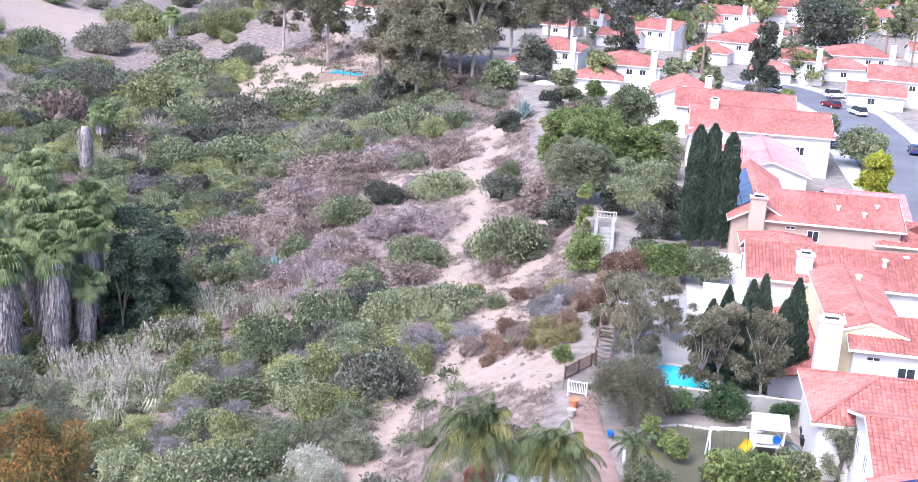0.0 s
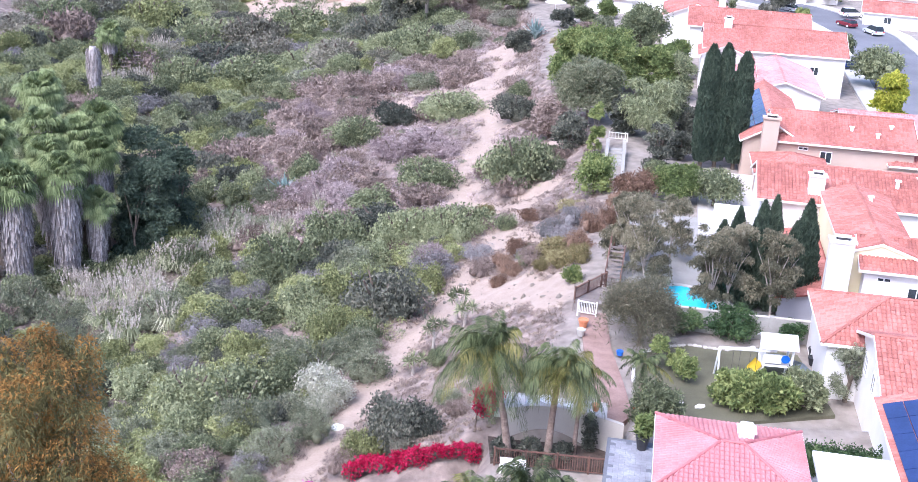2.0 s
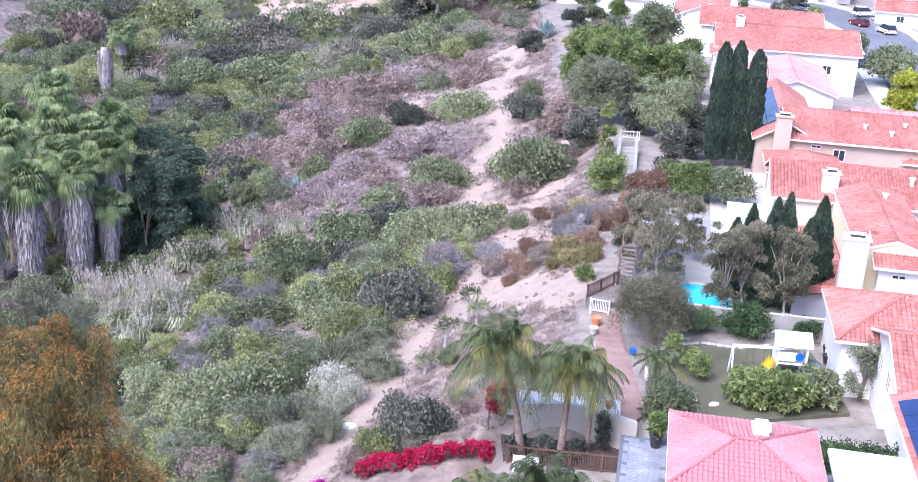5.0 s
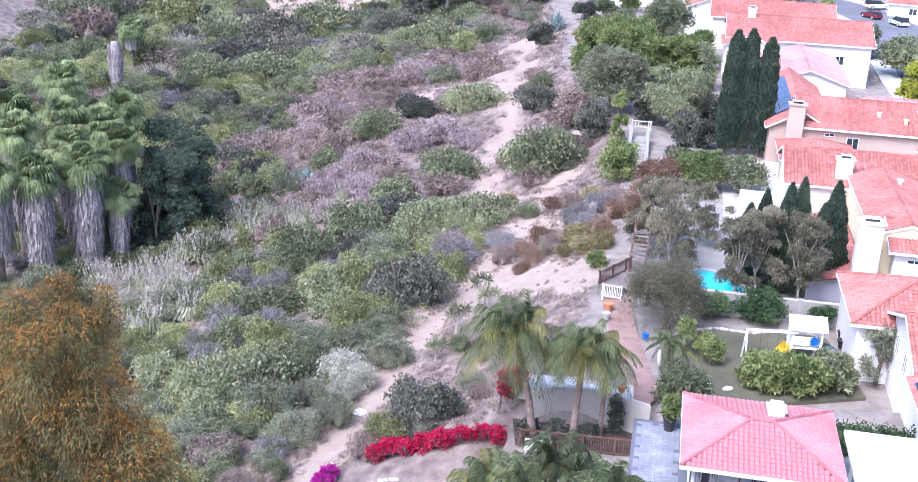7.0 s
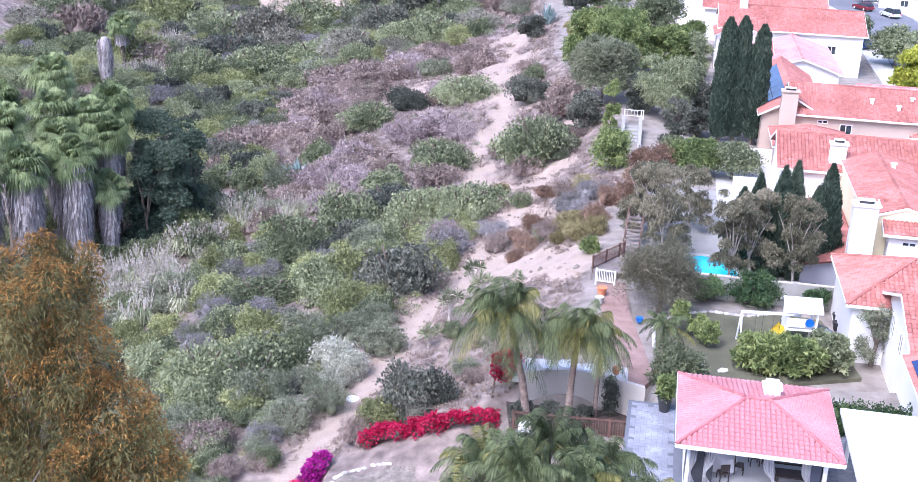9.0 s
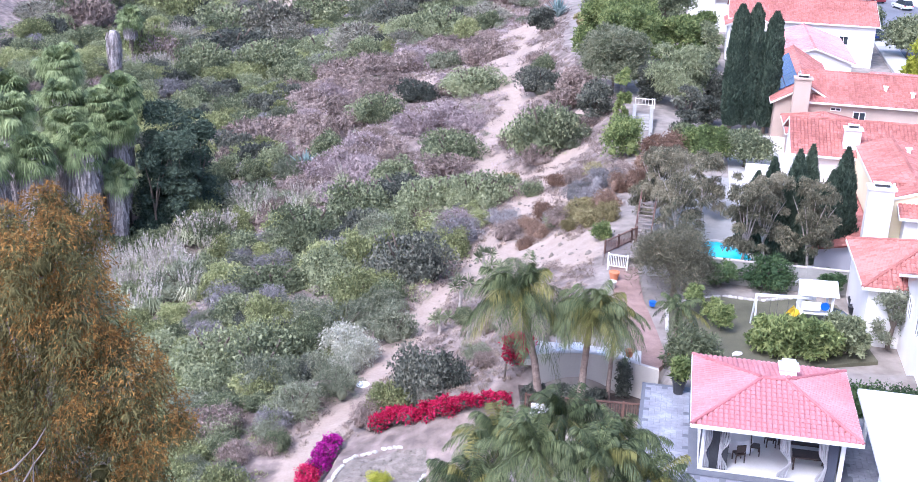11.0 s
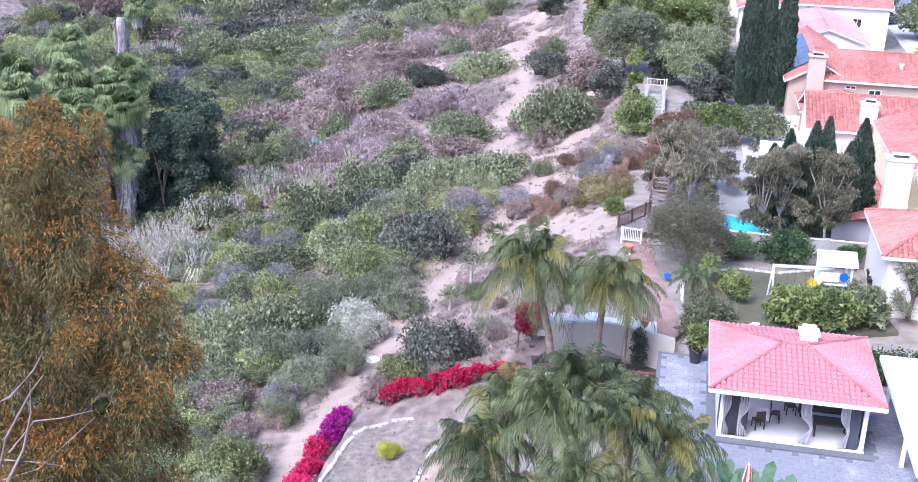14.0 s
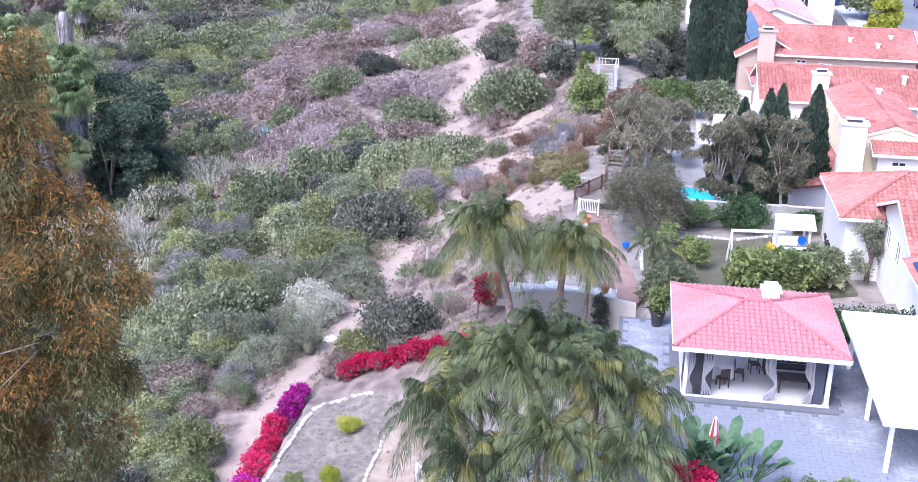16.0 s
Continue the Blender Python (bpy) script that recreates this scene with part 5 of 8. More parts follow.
for sx in (-1, 1):
    part("armrest", boxes((sx * 1.15 - 0.05, sx * 1.15 + 0.05, -0.3, 0.25, 0.6, 0.66), (sx * 1.15 - 0.04, sx * 1.15 + 0.04, -0.28, -0.2, 0.461, 0.599)), M["darkwood"], t)
    part("leg", boxes((sx * 1.1 - 0.04, sx * 1.1 + 0.04, -0.28, 0.28, 0, 0.379)), M["darkwood"], t)

cov = thing("patio_cover", lot_pose(10.2, 45, 0), "white painted flat patio cover on square posts", "pergola")
part("roof_deck", bevel(boxes((0, 8, 0, 11.2, 2.62, 2.74)), 0.01), M["white"], cov)
part("gutter", boxes((-0.06, -0.002, 0, 11.2, 2.5, 2.72)), M["white"], cov)
part("fascia", boxes((0, 8, -0.06, -0.002, 2.5, 2.72)), M["white"], cov)
for y in (0.7, 5.2, 10.4):
    part("post", bevel(boxes((0.4, 0.58, y - 0.09, y + 0.09, 0, 2.45)), 0.01), M["white"], cov)
    part("post", bevel(boxes((7.2, 7.38, y - 0.09, y + 0.09, 0, 2.45)), 0.01), M["white"], cov)
part("beam", boxes((0.4, 0.58, 0.1, 11.1, 2.452, 2.618)), M["white"], cov)
part("beam", boxes((7.2, 7.38, 0.1, 11.1, 2.452, 2.618)), M["white"], cov)
for i in range(14):
    part("rafter", boxes((0.6, 7.18, 0.3 + 0.8 * i, 0.36 + 0.8 * i, 2.5, 2.615)), M["white"], cov)

# steps from the patio down to the lower garden
st = thing("garden_steps", lot_pose(-0.6, 45.0, -1.9), "blue-grey stone steps from the patio", "steps")
for i in range(6):
    part("step", bevel(boxes((-0.35 * (6 - i), -0.35 * (5 - i), -2.2, 2.0, 0.0, 0.3 * (i + 1) - 0.02)), 0.015), M["paver"], st)


def panel_fence(p0, p1, z, h, n, label, wood=False):
    """A solid panel fence with posts and caps."""
    a, b = Vector((*p0, z)), Vector((*p1, z))
    d = b - a
    f = thing("panel_fence", pose(a.x, a.y, z, 0, 0, math.degrees(math.atan2(d.y, d.x))), label, "fence")
    L = d.length
    w = L / n
    for i in range(n + 1):
        po = part("post", bevel(boxes((i * w - 0.065, i * w + 0.065, -0.065, 0.065, -0.3, h + 0.05)), 0.01), M["white"], f)
        part("post_cap", lathe(bmesh.new(), [(0.1, h + 0.052), (0.1, h + 0.08), (0.02, h + 0.17)], 4, i * w, 0), M["white"], po)
    for i in range(n):
        part("panel", boxes((i * w + 0.067, (i + 1) * w - 0.067, -0.02, 0.02, 0.05, h - 0.06)), M["trim"], f)
        part("rail", boxes((i * w + 0.067, (i + 1) * w - 0.067, -0.035, 0.035, h - 0.058, h)), M["white"], f)
    return f


panel_fence((-0.9, 43.6), (6.9, 42.6), -1.9, 1.75, 5, "white vinyl panel fence with post caps")


def railing(p0, p1, z0, z1, h, label, material, step=0.14, name="railing"):
    a, b = Vector((*p0, z0)), Vector((*p1, z1))
    d = Vector((b.x - a.x, b.y - a.y, 0))
    L = d.length
    f = thing(name, pose(a.x, a.y, z0, 0, 0, math.degrees(math.atan2(d.y, d.x))), label, "railing")
    rise = z1 - z0

    def sloped(x0, x1, zl, zh, y=0.03):
        bm = bmesh.new()
        q = [(x0, -y, rise * x0 / L + zh), (x1, -y, rise * x1 / L + zh), (x1, y, rise * x1 / L + zh), (x0, y, rise * x0 / L + zh)]
        return slab(bm, q, zh - zl)
    part("top_rail", sloped(0, L, h - 0.06, h, 0.06), material, f)
    part("bottom_rail", sloped(0, L, 0.1, 0.16), material, f)
    for i in range(int(L / 1.8) + 2):
        x = min(L, i * 1.8)
        part("post", boxes((x - 0.05, x + 0.05, -0.05, 0.05, rise * x / L - 0.2, rise * x / L + h + 0.08)), material, f)
    me = None
    for i in range(1, int(L / step)):
        x = i * step
        if me is None:
            bm = boxes((-0.018, 0.018, -0.018, 0.018, 0.161, h - 0.061))
            me = bpy.data.meshes.new("baluster")
            bm.to_mesh(me)
            bm.free()
            me.materials.append(material)
        o = part("baluster", me, None, f)
        o.location = (x, 0, rise * x / L)
    return f


railing((3.3, 58.3), (10.0, 57.6), -1.9, -1.9, 1.1, "brown wooden railing with thin balusters", M["wood"])

# white curved retaining wall below the upper garden
wl = bmesh.new()
rows = []
for i in range(25):
    t = i / 24
    x = 4.0 + 6.8 * t
    y = 61.2 + 0.9 * math.sin(t * math.pi * 1.1) - 1.2 * t
    rows.append([wl.verts.new((x, y - d, z)) for d, z in ((0, -2.1), (0, 0.25), (-0.3, 0.25), (-0.3, -2.1))])
for a, b in zip(rows, rows[1:]):
    for k in range(4):
        wl.faces.new((a[k], a[(k + 1) % 4], b[(k + 1) % 4], b[k]))
wl.faces.new(rows[0])
wl.faces.new(list(reversed(rows[-1])))
bmesh.ops.recalc_face_normals(wl, faces=wl.faces[:])
tagged(part("retaining_wall", wl, M["beige"]), "curved beige stucco retaining wall below the garden path", "wall", kind="structure")
bm = bmesh.new()
slab(bm, [(3.1, 58.5, -1.84), (9.9, 57.8, -1.84), (10.2, 60.6, -1.84), (3.0, 61.4, -1.84)], 0.2)
tagged(part("planting_bed", bm, M["mulch"]), "dark mulched planting bed below the wall", "bed", kind="structure")
gt = thing("garden_table", pose(6.6, 62.8, -0.6), "white painted round garden table", "table")
part("tabletop", lathe(bmesh.new(), [(0.55, 0.7), (0.6, 0.73), (0.55, 0.75)], 16), M["white"], gt)
part("pedestal", lathe(bmesh.new(), [(0.3, 0), (0.06, 0.1), (0.06, 0.7)], 8), M["white"], gt)
gc = thing("garden_chair", pose(5.4, 62.8, -0.6, 0, 0, 90), "white painted metal garden chair", "chair", "garden chairs")
part("seat", bevel(boxes((-0.24, 0.24, -0.24, 0.24, 0.42, 0.46)), 0.01), M["white"], gc)
part("backrest", boxes((-0.24, 0.24, 0.2, 0.23, 0.5, 0.95)), M["white"], gc)
for sx in (-0.2, 0.2):
    for sy in (-0.2, 0.2):
        part("leg", boxes((sx - 0.02, sx + 0.02, sy - 0.02, sy + 0.02, 0, 0.42)), M["white"], gc)
copy_thing(gc, pose(7.8, 62.7, -0.6, 0, 0, -90))
copy_thing(gc, pose(8.6, 63.6, -0.6, 0, 0, 20))
pg = tagged(part("patio_pad", boxes((-3.4, 3.4, -0.9, 1.8, -0.4, -0.02)), M["concrete"]), "pale paved seating pad above the wall", "paving", kind="structure")
pg.matrix_world = pose(6.8, 62.7, -0.58, 0, 0, -8)

# upper garden: brick path, lawn, stones
strip("brick_path", [(9.5, 61.2), (10.9, 63), (10.8, 67), (10.6, 72), (10.9, 78)], 1.9, -0.62, 0.3, M["brickpath"], "red brick garden path", "path")
bm = bmesh.new()
ring = [(12.6, 63.0), (12.4, 67), (12.9, 70.6), (14.6, 72.4), (17, 73.2), (19.5, 72.6), (22, 73.4), (24.5, 72.5), (24.6, 64), (18, 62.4)]
slab(bm, [(x, y, -0.66) for x, y in ring], 0.3)
tagged(part("lawn", bm, M["lawn"]), "patchy dry brown-green lawn", "lawn", kind="structure")


def stone_mesh(seed, r=1.0):
    bm = bmesh.new()
    bmesh.ops.create_icosphere(bm, subdivisions=1, radius=r)
    for v in bm.verts:
        v.co *= 1 + 0.25 * noise.noise(v.co * 1.7 + Vector((seed, 0, 0)))
        v.co.z *= 0.7
    me = bpy.data.meshes.new("stone")
    bm.to_mesh(me)
    bm.free()
    me.materials.append(M["stone"])
    return me


STONES = [stone_mesh(i) for i in range(4)]


def edging(line, step, r, zf, label):
    e = thing("stone_edging", pose(line[0][0], line[0][1], zf(*line[0])), label, "edging", "stone borders")
    o = Vector((line[0][0], line[0][1], zf(*line[0])))
    n = 0
    for (x0, y0), (x1, y1) in zip(line, line[1:]):
        L = math.hypot(x1 - x0, y1 - y0)
        for i in range(int(L / step)):
            t = (i + 0.5) * step / L
            x, y = x0 + (x1 - x0) * t + rng.uniform(-0.03, 0.03), y0 + (y1 - y0) * t + rng.uniform(-0.03, 0.03)
            s = part("stone", STONES[n % 4], None, e)
            s.location = Vector((x, y, zf(x, y) + 0.05)) - o
            s.rotation_euler = (0, 0, math.atan2(y1 - y0, x1 - x0) + rng.uniform(-0.12, 0.12))
            k = r * rng.uniform(0.9, 1.1)
            s.scale = (step * 0.62, k * 0.8, k * 0.9)
            n += 1
    return e


edging([(12.4, 67), (12.9, 70.6), (14.6, 72.4), (17, 73.2), (19.5, 72.6), (22, 73.4)], 0.34, 0.18, lambda x, y: -0.66, "pale stones edging the lawn")
for x, y, k in ((14.0, 65.2, 0.0), (14.9, 64.6, 0.0), (16.2, 64.2, 0.0)):
    s = tagged(part("stepping_stone", STONES[2], None), "flat pale stepping stone on the lawn", "stone", "stepping stones")
    s.matrix_world = pose(x, y, -0.62, 0, 0, rng.uniform(0, 90))
    s.scale = (0.45, 0.3, 0.12)

# grey block wall before the pool, and the pool
pwall = thing("block_wall", lot_pose(-1, 78, -0.85), "grey rendered block wall with pilasters", "wall", kind="structure")
part("wall_panel", boxes((0, 14.4, -0.1, 0.1, 0, 1.75)), M["blockwall"], pwall)
part("wall_cap", boxes((0, 14.4, -0.14, 0.14, 1.752, 1.82)), M["beige"], pwall)
for i in range(5):
    part("pilaster", boxes((3.6 * i - 0.2, 3.6 * i + 0.2, -0.2, 0.2, 0, 1.85)), M["blockwall"], pwall)
pool = thing("swimming_pool", lot_pose(3.6, 82.6, -0.8), "turquoise swimming pool with pale coping", "pool")
bm = bmesh.new()
slab(bm, [(2.4 * math.cos(a) * (1 + 0.12 * math.cos(2 * a)), 3.6 * math.sin(a), 0.06) for a in np.linspace(0, math.tau, 28, endpoint=False)], 0.05)
part("water", bm, POOL, pool)
bm = bmesh.new()
for i in range(28):
    a0, a1 = i * math.tau / 28, (i + 1) * math.tau / 28
    q = []
    for a, k in ((a0, 1.0), (a1, 1.0), (a1, 1.12), (a0, 1.12)):
        q.append((2.4 * k * math.cos(a) * (1 + 0.12 * math.cos(2 * a)), 3.6 * k * math.sin(a), 0.12))
    part("coping_stone", slab(bmesh.new(), q, 0.14), M["concrete"], pool)
bm.free()
# concrete deck in the darker wall render, which paints the shade behind the trees
dk = tagged(part("pool_deck", boxes((-1.5, 10.2, 78.2, 104, -1.2, -0.80)), M["blockwall"]), "pale concrete pool deck and yard", "paving", kind="structure")
dk.matrix_world = lot_pose(0, 0, 0)
bm = boxes((5, 12.2, 99, 117, -1.2, -0.7))
q = tagged(part("paved_yard", bm, M["concrete"]), "pale concrete back yard of the tan house", "paving", kind="structure")
q.matrix_world = lot_pose(0, 0, 0)
# white garden wall and planter boxes under the cypresses
for u0, u1, v0 in ((3.4, 5.4, 114.6), (5.7, 7.6, 114.9), (7.9, 10.6, 115.0), (9.2, 11.6, 109.0), (6.4, 9.8, 104.5)):
    w = tagged(part("garden_wall", bevel(boxes((u0, u1, v0, v0 + 0.25, -0.9, 0.55)), 0.02), M["stucco"]), "low white garden wall segment", "wall", kind="structure")
    w.matrix_world = lot_pose(0, 0, 0)

# wooden deck, stairs and rails up the slope
dkk = thing("wooden_deck", pose(11.6, 80.2, -0.55, 0, 0, -12), "weathered grey wooden deck landing at the slope's edge", "deck")
for i in range(20):
    o = part("plank", boxes((-1.9, 2.2, -1.5 + 0.16 * i, -1.36 + 0.16 * i, 0.3, 0.34)), M["greywood"], dkk)
for x in (-1.8, 0, 2.0):
    part("joist", boxes((x - 0.05, x + 0.05, -1.5, 1.7, 0.1, 0.298)), M["greywood"], dkk)
    for y in (-1.4, 1.6):
        part("post", boxes((x - 0.06, x + 0.06, y - 0.06, y + 0.06, -1.2, 0.098)), M["greywood"], dkk)
railing((9.6, 79.2), (12.3, 82.6), -0.25, -0.25, 1.05, "brown wooden deck railing", M["wood"])
railing((9.7, 77.6), (11.0, 77.2), -0.55, -0.55, 1.0, "white painted garden rail", M["white"], 0.12)
stairs = thing("wooden_stairs", pose(12.9, 83.4, -0.6, 0, 0, -12), "grey wooden garden stairs with side rails", "stairs")
for i in range(9):
    part("tread", boxes((-0.55, 0.55, 0.42 * i, 0.42 * i + 0.36, 0.24 + 0.2 * i, 0.29 + 0.2 * i)), M["greywood"], stairs)
for x in (-0.6, 0.6):
    bm = bmesh.new()
    slab(bm, [(x - 0.04, 0, 0.35), (x + 0.04, 0, 0.35), (x + 0.04, 3.9, 2.2), (x - 0.04, 3.9, 2.2)], 0.35)
    part("stringer", bm, M["greywood"], stairs)
    bm = bmesh.new()
    slab(bm, [(x - 0.04, 0, 1.25), (x + 0.04, 0, 1.25), (x + 0.04, 3.9, 3.1), (x - 0.04, 3.9, 3.1)], 0.08)
    part("handrail", bm, M["wood"], stairs)
    for i in range(4):
        part("rail_post", boxes((x - 0.04, x + 0.04, 1.25 * i - 0.04, 1.25 * i + 0.04, -0.4 + 0.6 * i, 1.2 + 0.59 * i)), M["wood"], stairs)
railing((13.4, 87.6), (15.6, 99.5), 1.0, -0.4, 1.1, "weathered wooden slope-edge railing", M["wood"], 0.3)
# white steps and rail further up
ws = thing("white_steps", pose(17.4, 119.6, -1.0, 0, 0, -8), "white painted garden steps with low side walls", "steps")
for i in range(8):
    part("step", boxes((-0.7, 0.7, 0.9 * i - 5, 0.9 * i - 4.1, -0.6, -0.2 + 0.16 * i)), M["blockwall"], ws)
for x in (-0.9, 0.9):
    bm = bmesh.new()
    slab(bm, [(x - 0.18, -5.4, 0.3), (x + 0.18, -5.4, 0.3), (x + 0.18, 2.6, 1.8), (x - 0.18, 2.6, 1.8)], 1.2)
    part("side_wall", bm, M["blockwall"], ws)
railing((17.2, 124.4), (19.2, 124.0), 0.2, 0.2, 0.8, "white slatted rail above the steps", M["trim"], 0.35)

# play set and swing in the yard
sw = thing("swing_set", pose(17.9, 68.2, -0.66, 0, 0, -3), "white A-frame swing beam beside the play tower", "swing")
part("top_beam", bevel(boxes((0, 3.3, -0.07, 0.07, 2.2, 2.36)), 0.01), M["white"], sw)
for s in (-1, 1):
    part("leg", tube(bmesh.new(), [(0.05, 0.75 * s, 0), (0.05, 0.06 * s, 2.25)], [0.06, 0.06], 6), M["white"], sw)
for x in (1.2, 2.3):
    for s in (-0.22, 0.22):
        part("rope", tube(bmesh.new(), [(x + s, 0, 0.5), (x + s, 0, 2.2)], [0.012, 0.012], 4), M["dark"], sw)
    part("swing_seat", bevel(boxes((x - 0.25, x + 0.25, -0.12, 0.12, 0.46, 0.5)), 0.01), M["bluep"], sw)
ps = thing("play_tower", pose(21.9, 68.9, -0.66, 0, 0, -6), "white wooden play tower with canopy and slides", "playset")
for x in (-0.9, 0.9):
    for y in (-0.8, 0.8):
        part("post", bevel(boxes((x - 0.07, x + 0.07, y - 0.07, y + 0.07, 0, 2.5)), 0.01), M["white"], ps)
part("platform", boxes((-1, 1, -0.9, 0.9, 1.15, 1.25)), M["white"], ps)
bm = bmesh.new()
slab(bm, [(-1.2, -1.1, 2.5), (1.2, -1.1, 2.5), (1.2, 0, 3.15), (-1.2, 0, 3.15)], 0.06)
slab(bm, [(1.2, 1.1, 2.5), (-1.2, 1.1, 2.5), (-1.2, 0, 3.15), (1.2, 0, 3.15)], 0.06)
part("canopy", bm, M["cloth"], ps)
for y in (-0.86, 0.86):
    part("guard_board", boxes((-0.83, 0.2, y - 0.03, y + 0.03, 1.4, 2.0)), M["white"], ps)
part("climbing_wall", boxes((-0.98, -0.93, -0.7, 0.7, 0.1, 2.1)), M["white"], ps)
part("porthole", lathe(bmesh.new(), [(0.28, -0.02), (0.28, 0.02)], 14), M["bluep"], ps).matrix_local = pose(0.45, -0.9, 1.75, 90, 0, 0)


def chute(pts, r, material, parent, name):
    bm = bmesh.new()
    rows = []
    pts = [Vector(p) for p in pts]
    for i, p in enumerate(pts):
        d = (pts[min(i + 1, len(pts) - 1)] - pts[max(0, i - 1)]).normalized()
        s = d.cross(Vector((0, 0, 1))).normalized()
        n = s.cross(d)
        rows.append([bm.verts.new(p + s * r * math.cos(a) + n * (r * 0.7 * -math.sin(a))) for a in np.linspace(0, math.pi, 8)])
    for a, b in zip(rows, rows[1:]):
        for k in range(7):
            bm.faces.new((a[k], a[k + 1], b[k + 1], b[k]))
    bmesh.ops.solidify(bm, geom=bm.faces[:], thickness=0.03)
    return part(name, bm, material, parent)


chute([(-1.0, -0.3, 1.35), (-1.5, -0.9, 1.1), (-1.9, -1.4, 0.7), (-2.4, -1.8, 0.35), (-2.9, -2.0, 0.25)], 0.38, M["yellow"], ps, "slide")
chute([(1.0, -0.2, 1.35), (1.6, -0.3, 1.2), (2.1, -0.9, 0.9), (2.1, -1.6, 0.5), (1.8, -2.1, 0.3)], 0.36, M["greyp"], ps, "slide")
tagged(part("flower_tub", lathe(bmesh.new(), [(0.2, 0), (0.25, 0.3), (0.22, 0.31)], 14), M["bluep"]), "blue plastic garden tub", "tub").matrix_world = pose(12.0, 71.0, -0.6)


def pot(x, y, z, r, h, material, label):
    o = tagged(part("plant_pot", lathe(bmesh.new(), [(r * 0.7, 0), (r, h * 0.8), (r * 1.08, h * 0.82), (r * 1.08, h), (r * 0.9, h), (r * 0.85, h * 0.9)], 14), material), label, "pot", "garden pots")
    o.matrix_world = pose(x, y, z)
    return o


pot(11.55, 57.6, 0, 0.38, 0.85, M["dark"], "tall dark round planter on the patio")
pot(9.9, 75.3, -0.6, 0.35, 0.6, M["terracotta"], "orange terracotta jar beside the brick path")
pot(9.6, 73.8, -0.6, 0.3, 0.5, M["stone"], "pale stone pot beside the brick path")
pot(11.9, 62.2, -0.3, 0.28, 0.45, M["terracotta"], "terracotta pot on the garden path")
pot(9.3, 61.4, 0.26, 0.25, 0.4, M["terracotta"], "terracotta pot on the retaining wall")
for x, y in ((25.6, 72.6), (26.3, 71.8), (25.2, 71.2), (26.8, 73.4)):
    pot(x, y, -0.75, 0.35, 0.6, M["dark"], "dark garden pot by the house wall")
cu = thing("garden_bench", pose(4.3, 57.4, -1.9, 0, 0, -8), "white painted garden bench before the railing", "bench")
part("seat", bevel(boxes((-0.75, 0.75, -0.25, 0.25, 0.4, 0.45)), 0.01), M["white"], cu)
part("backrest", boxes((-0.75, 0.75, 0.22, 0.26, 0.5, 0.85)), M["white"], cu)
for s in (-0.65, 0.65):
    part("leg", boxes((s - 0.04, s + 0.04, -0.22, 0.22, 0, 0.398)), M["white"], cu)
um = thing("closed_umbrella", pose(11.2, 43.2, 0.0), "closed red and cream garden umbrella", "umbrella")
part("pole", tube(bmesh.new(), [(0, 0, 0), (0, 0, 2.5)], [0.03, 0.03], 8), M["white"], um)
for i in range(8):
    an = i * math.tau / 8
    bm = bmesh.new()
    tube(bm, [(0.06 * math.cos(an), 0.06 * math.sin(an), 2.4), (0.14 * math.cos(an), 0.14 * math.sin(an), 1.7), (0.17 * math.cos(an), 0.17 * math.sin(an), 1.1)], [0.03, 0.07, 0.085], 6)
    part("canopy_fold", bm, M["redp" if i % 2 else "cloth"], um)

# gravel terraces with stone edging
edging([(-9.3, 44), (-8.7, 49.4), (-7.8, 54), (-6.8, 58), (-6.0, 59.0), (-4.8, 59.4), (-3.2, 58.6)], 0.36, 0.19, lambda x, y: surface(x, y, 0.04), "pale stones edging the gravel terrace")
edging([(-4.6, 44), (-3.9, 49.4), (-2.6, 55), (-2.0, 56.6)], 0.36, 0.17, lambda x, y: surface(x, y, 0.04), "pale stones between the gravel beds")


def bed(name, left, right, y0, y1, material, label, pebbles, seed):
    """A bed of loose gravel or sand that follows the ground between two lines."""
    lx, ly = [q[0] for q in left], [q[1] for q in left]
    rx, ry = [q[0] for q in right], [q[1] for q in right]
    bm, rows = bmesh.new(), []
    for y in np.linspace(y0, y1, 50):
        a, b = np.interp(y, ly, lx), np.interp(y, ry, rx)
        rows.append([bm.verts.new((x, y, surface(x, y, 0.05))) for x in np.linspace(a, b, 14)])
    for a, b in zip(rows, rows[1:]):
        for i in range(13):
            bm.faces.new((a[i], a[i + 1], b[i + 1], b[i]))
    o = tagged(part(name, bm, material), label, "bed", kind="structure")
    rb = np.random.default_rng(seed)
    vs, fs = [], []
    for i in range(pebbles):
        y = rb.uniform(y0, y1)
        x = rb.uniform(np.interp(y, ly, lx) + 0.2, np.interp(y, ry, rx) - 0.2)
        k = 0.02 + 0.07 * rb.uniform(0, 1) ** 3
        fs.append(fi + 12 * len(vs))
        vs.append(iv * k * rb.uniform(0.6, 1.3, (1, 3)) + np.array([x, y, surface(x, y, 0.06)]))
    me = bpy.data.meshes.new("pebbles")
    me.from_pydata(np.concatenate(vs).tolist(), [], np.concatenate(fs).tolist())
    tagged(part("pebbles", me, M["gravel"], o, "small mixed pebbles"), kind="stuff")


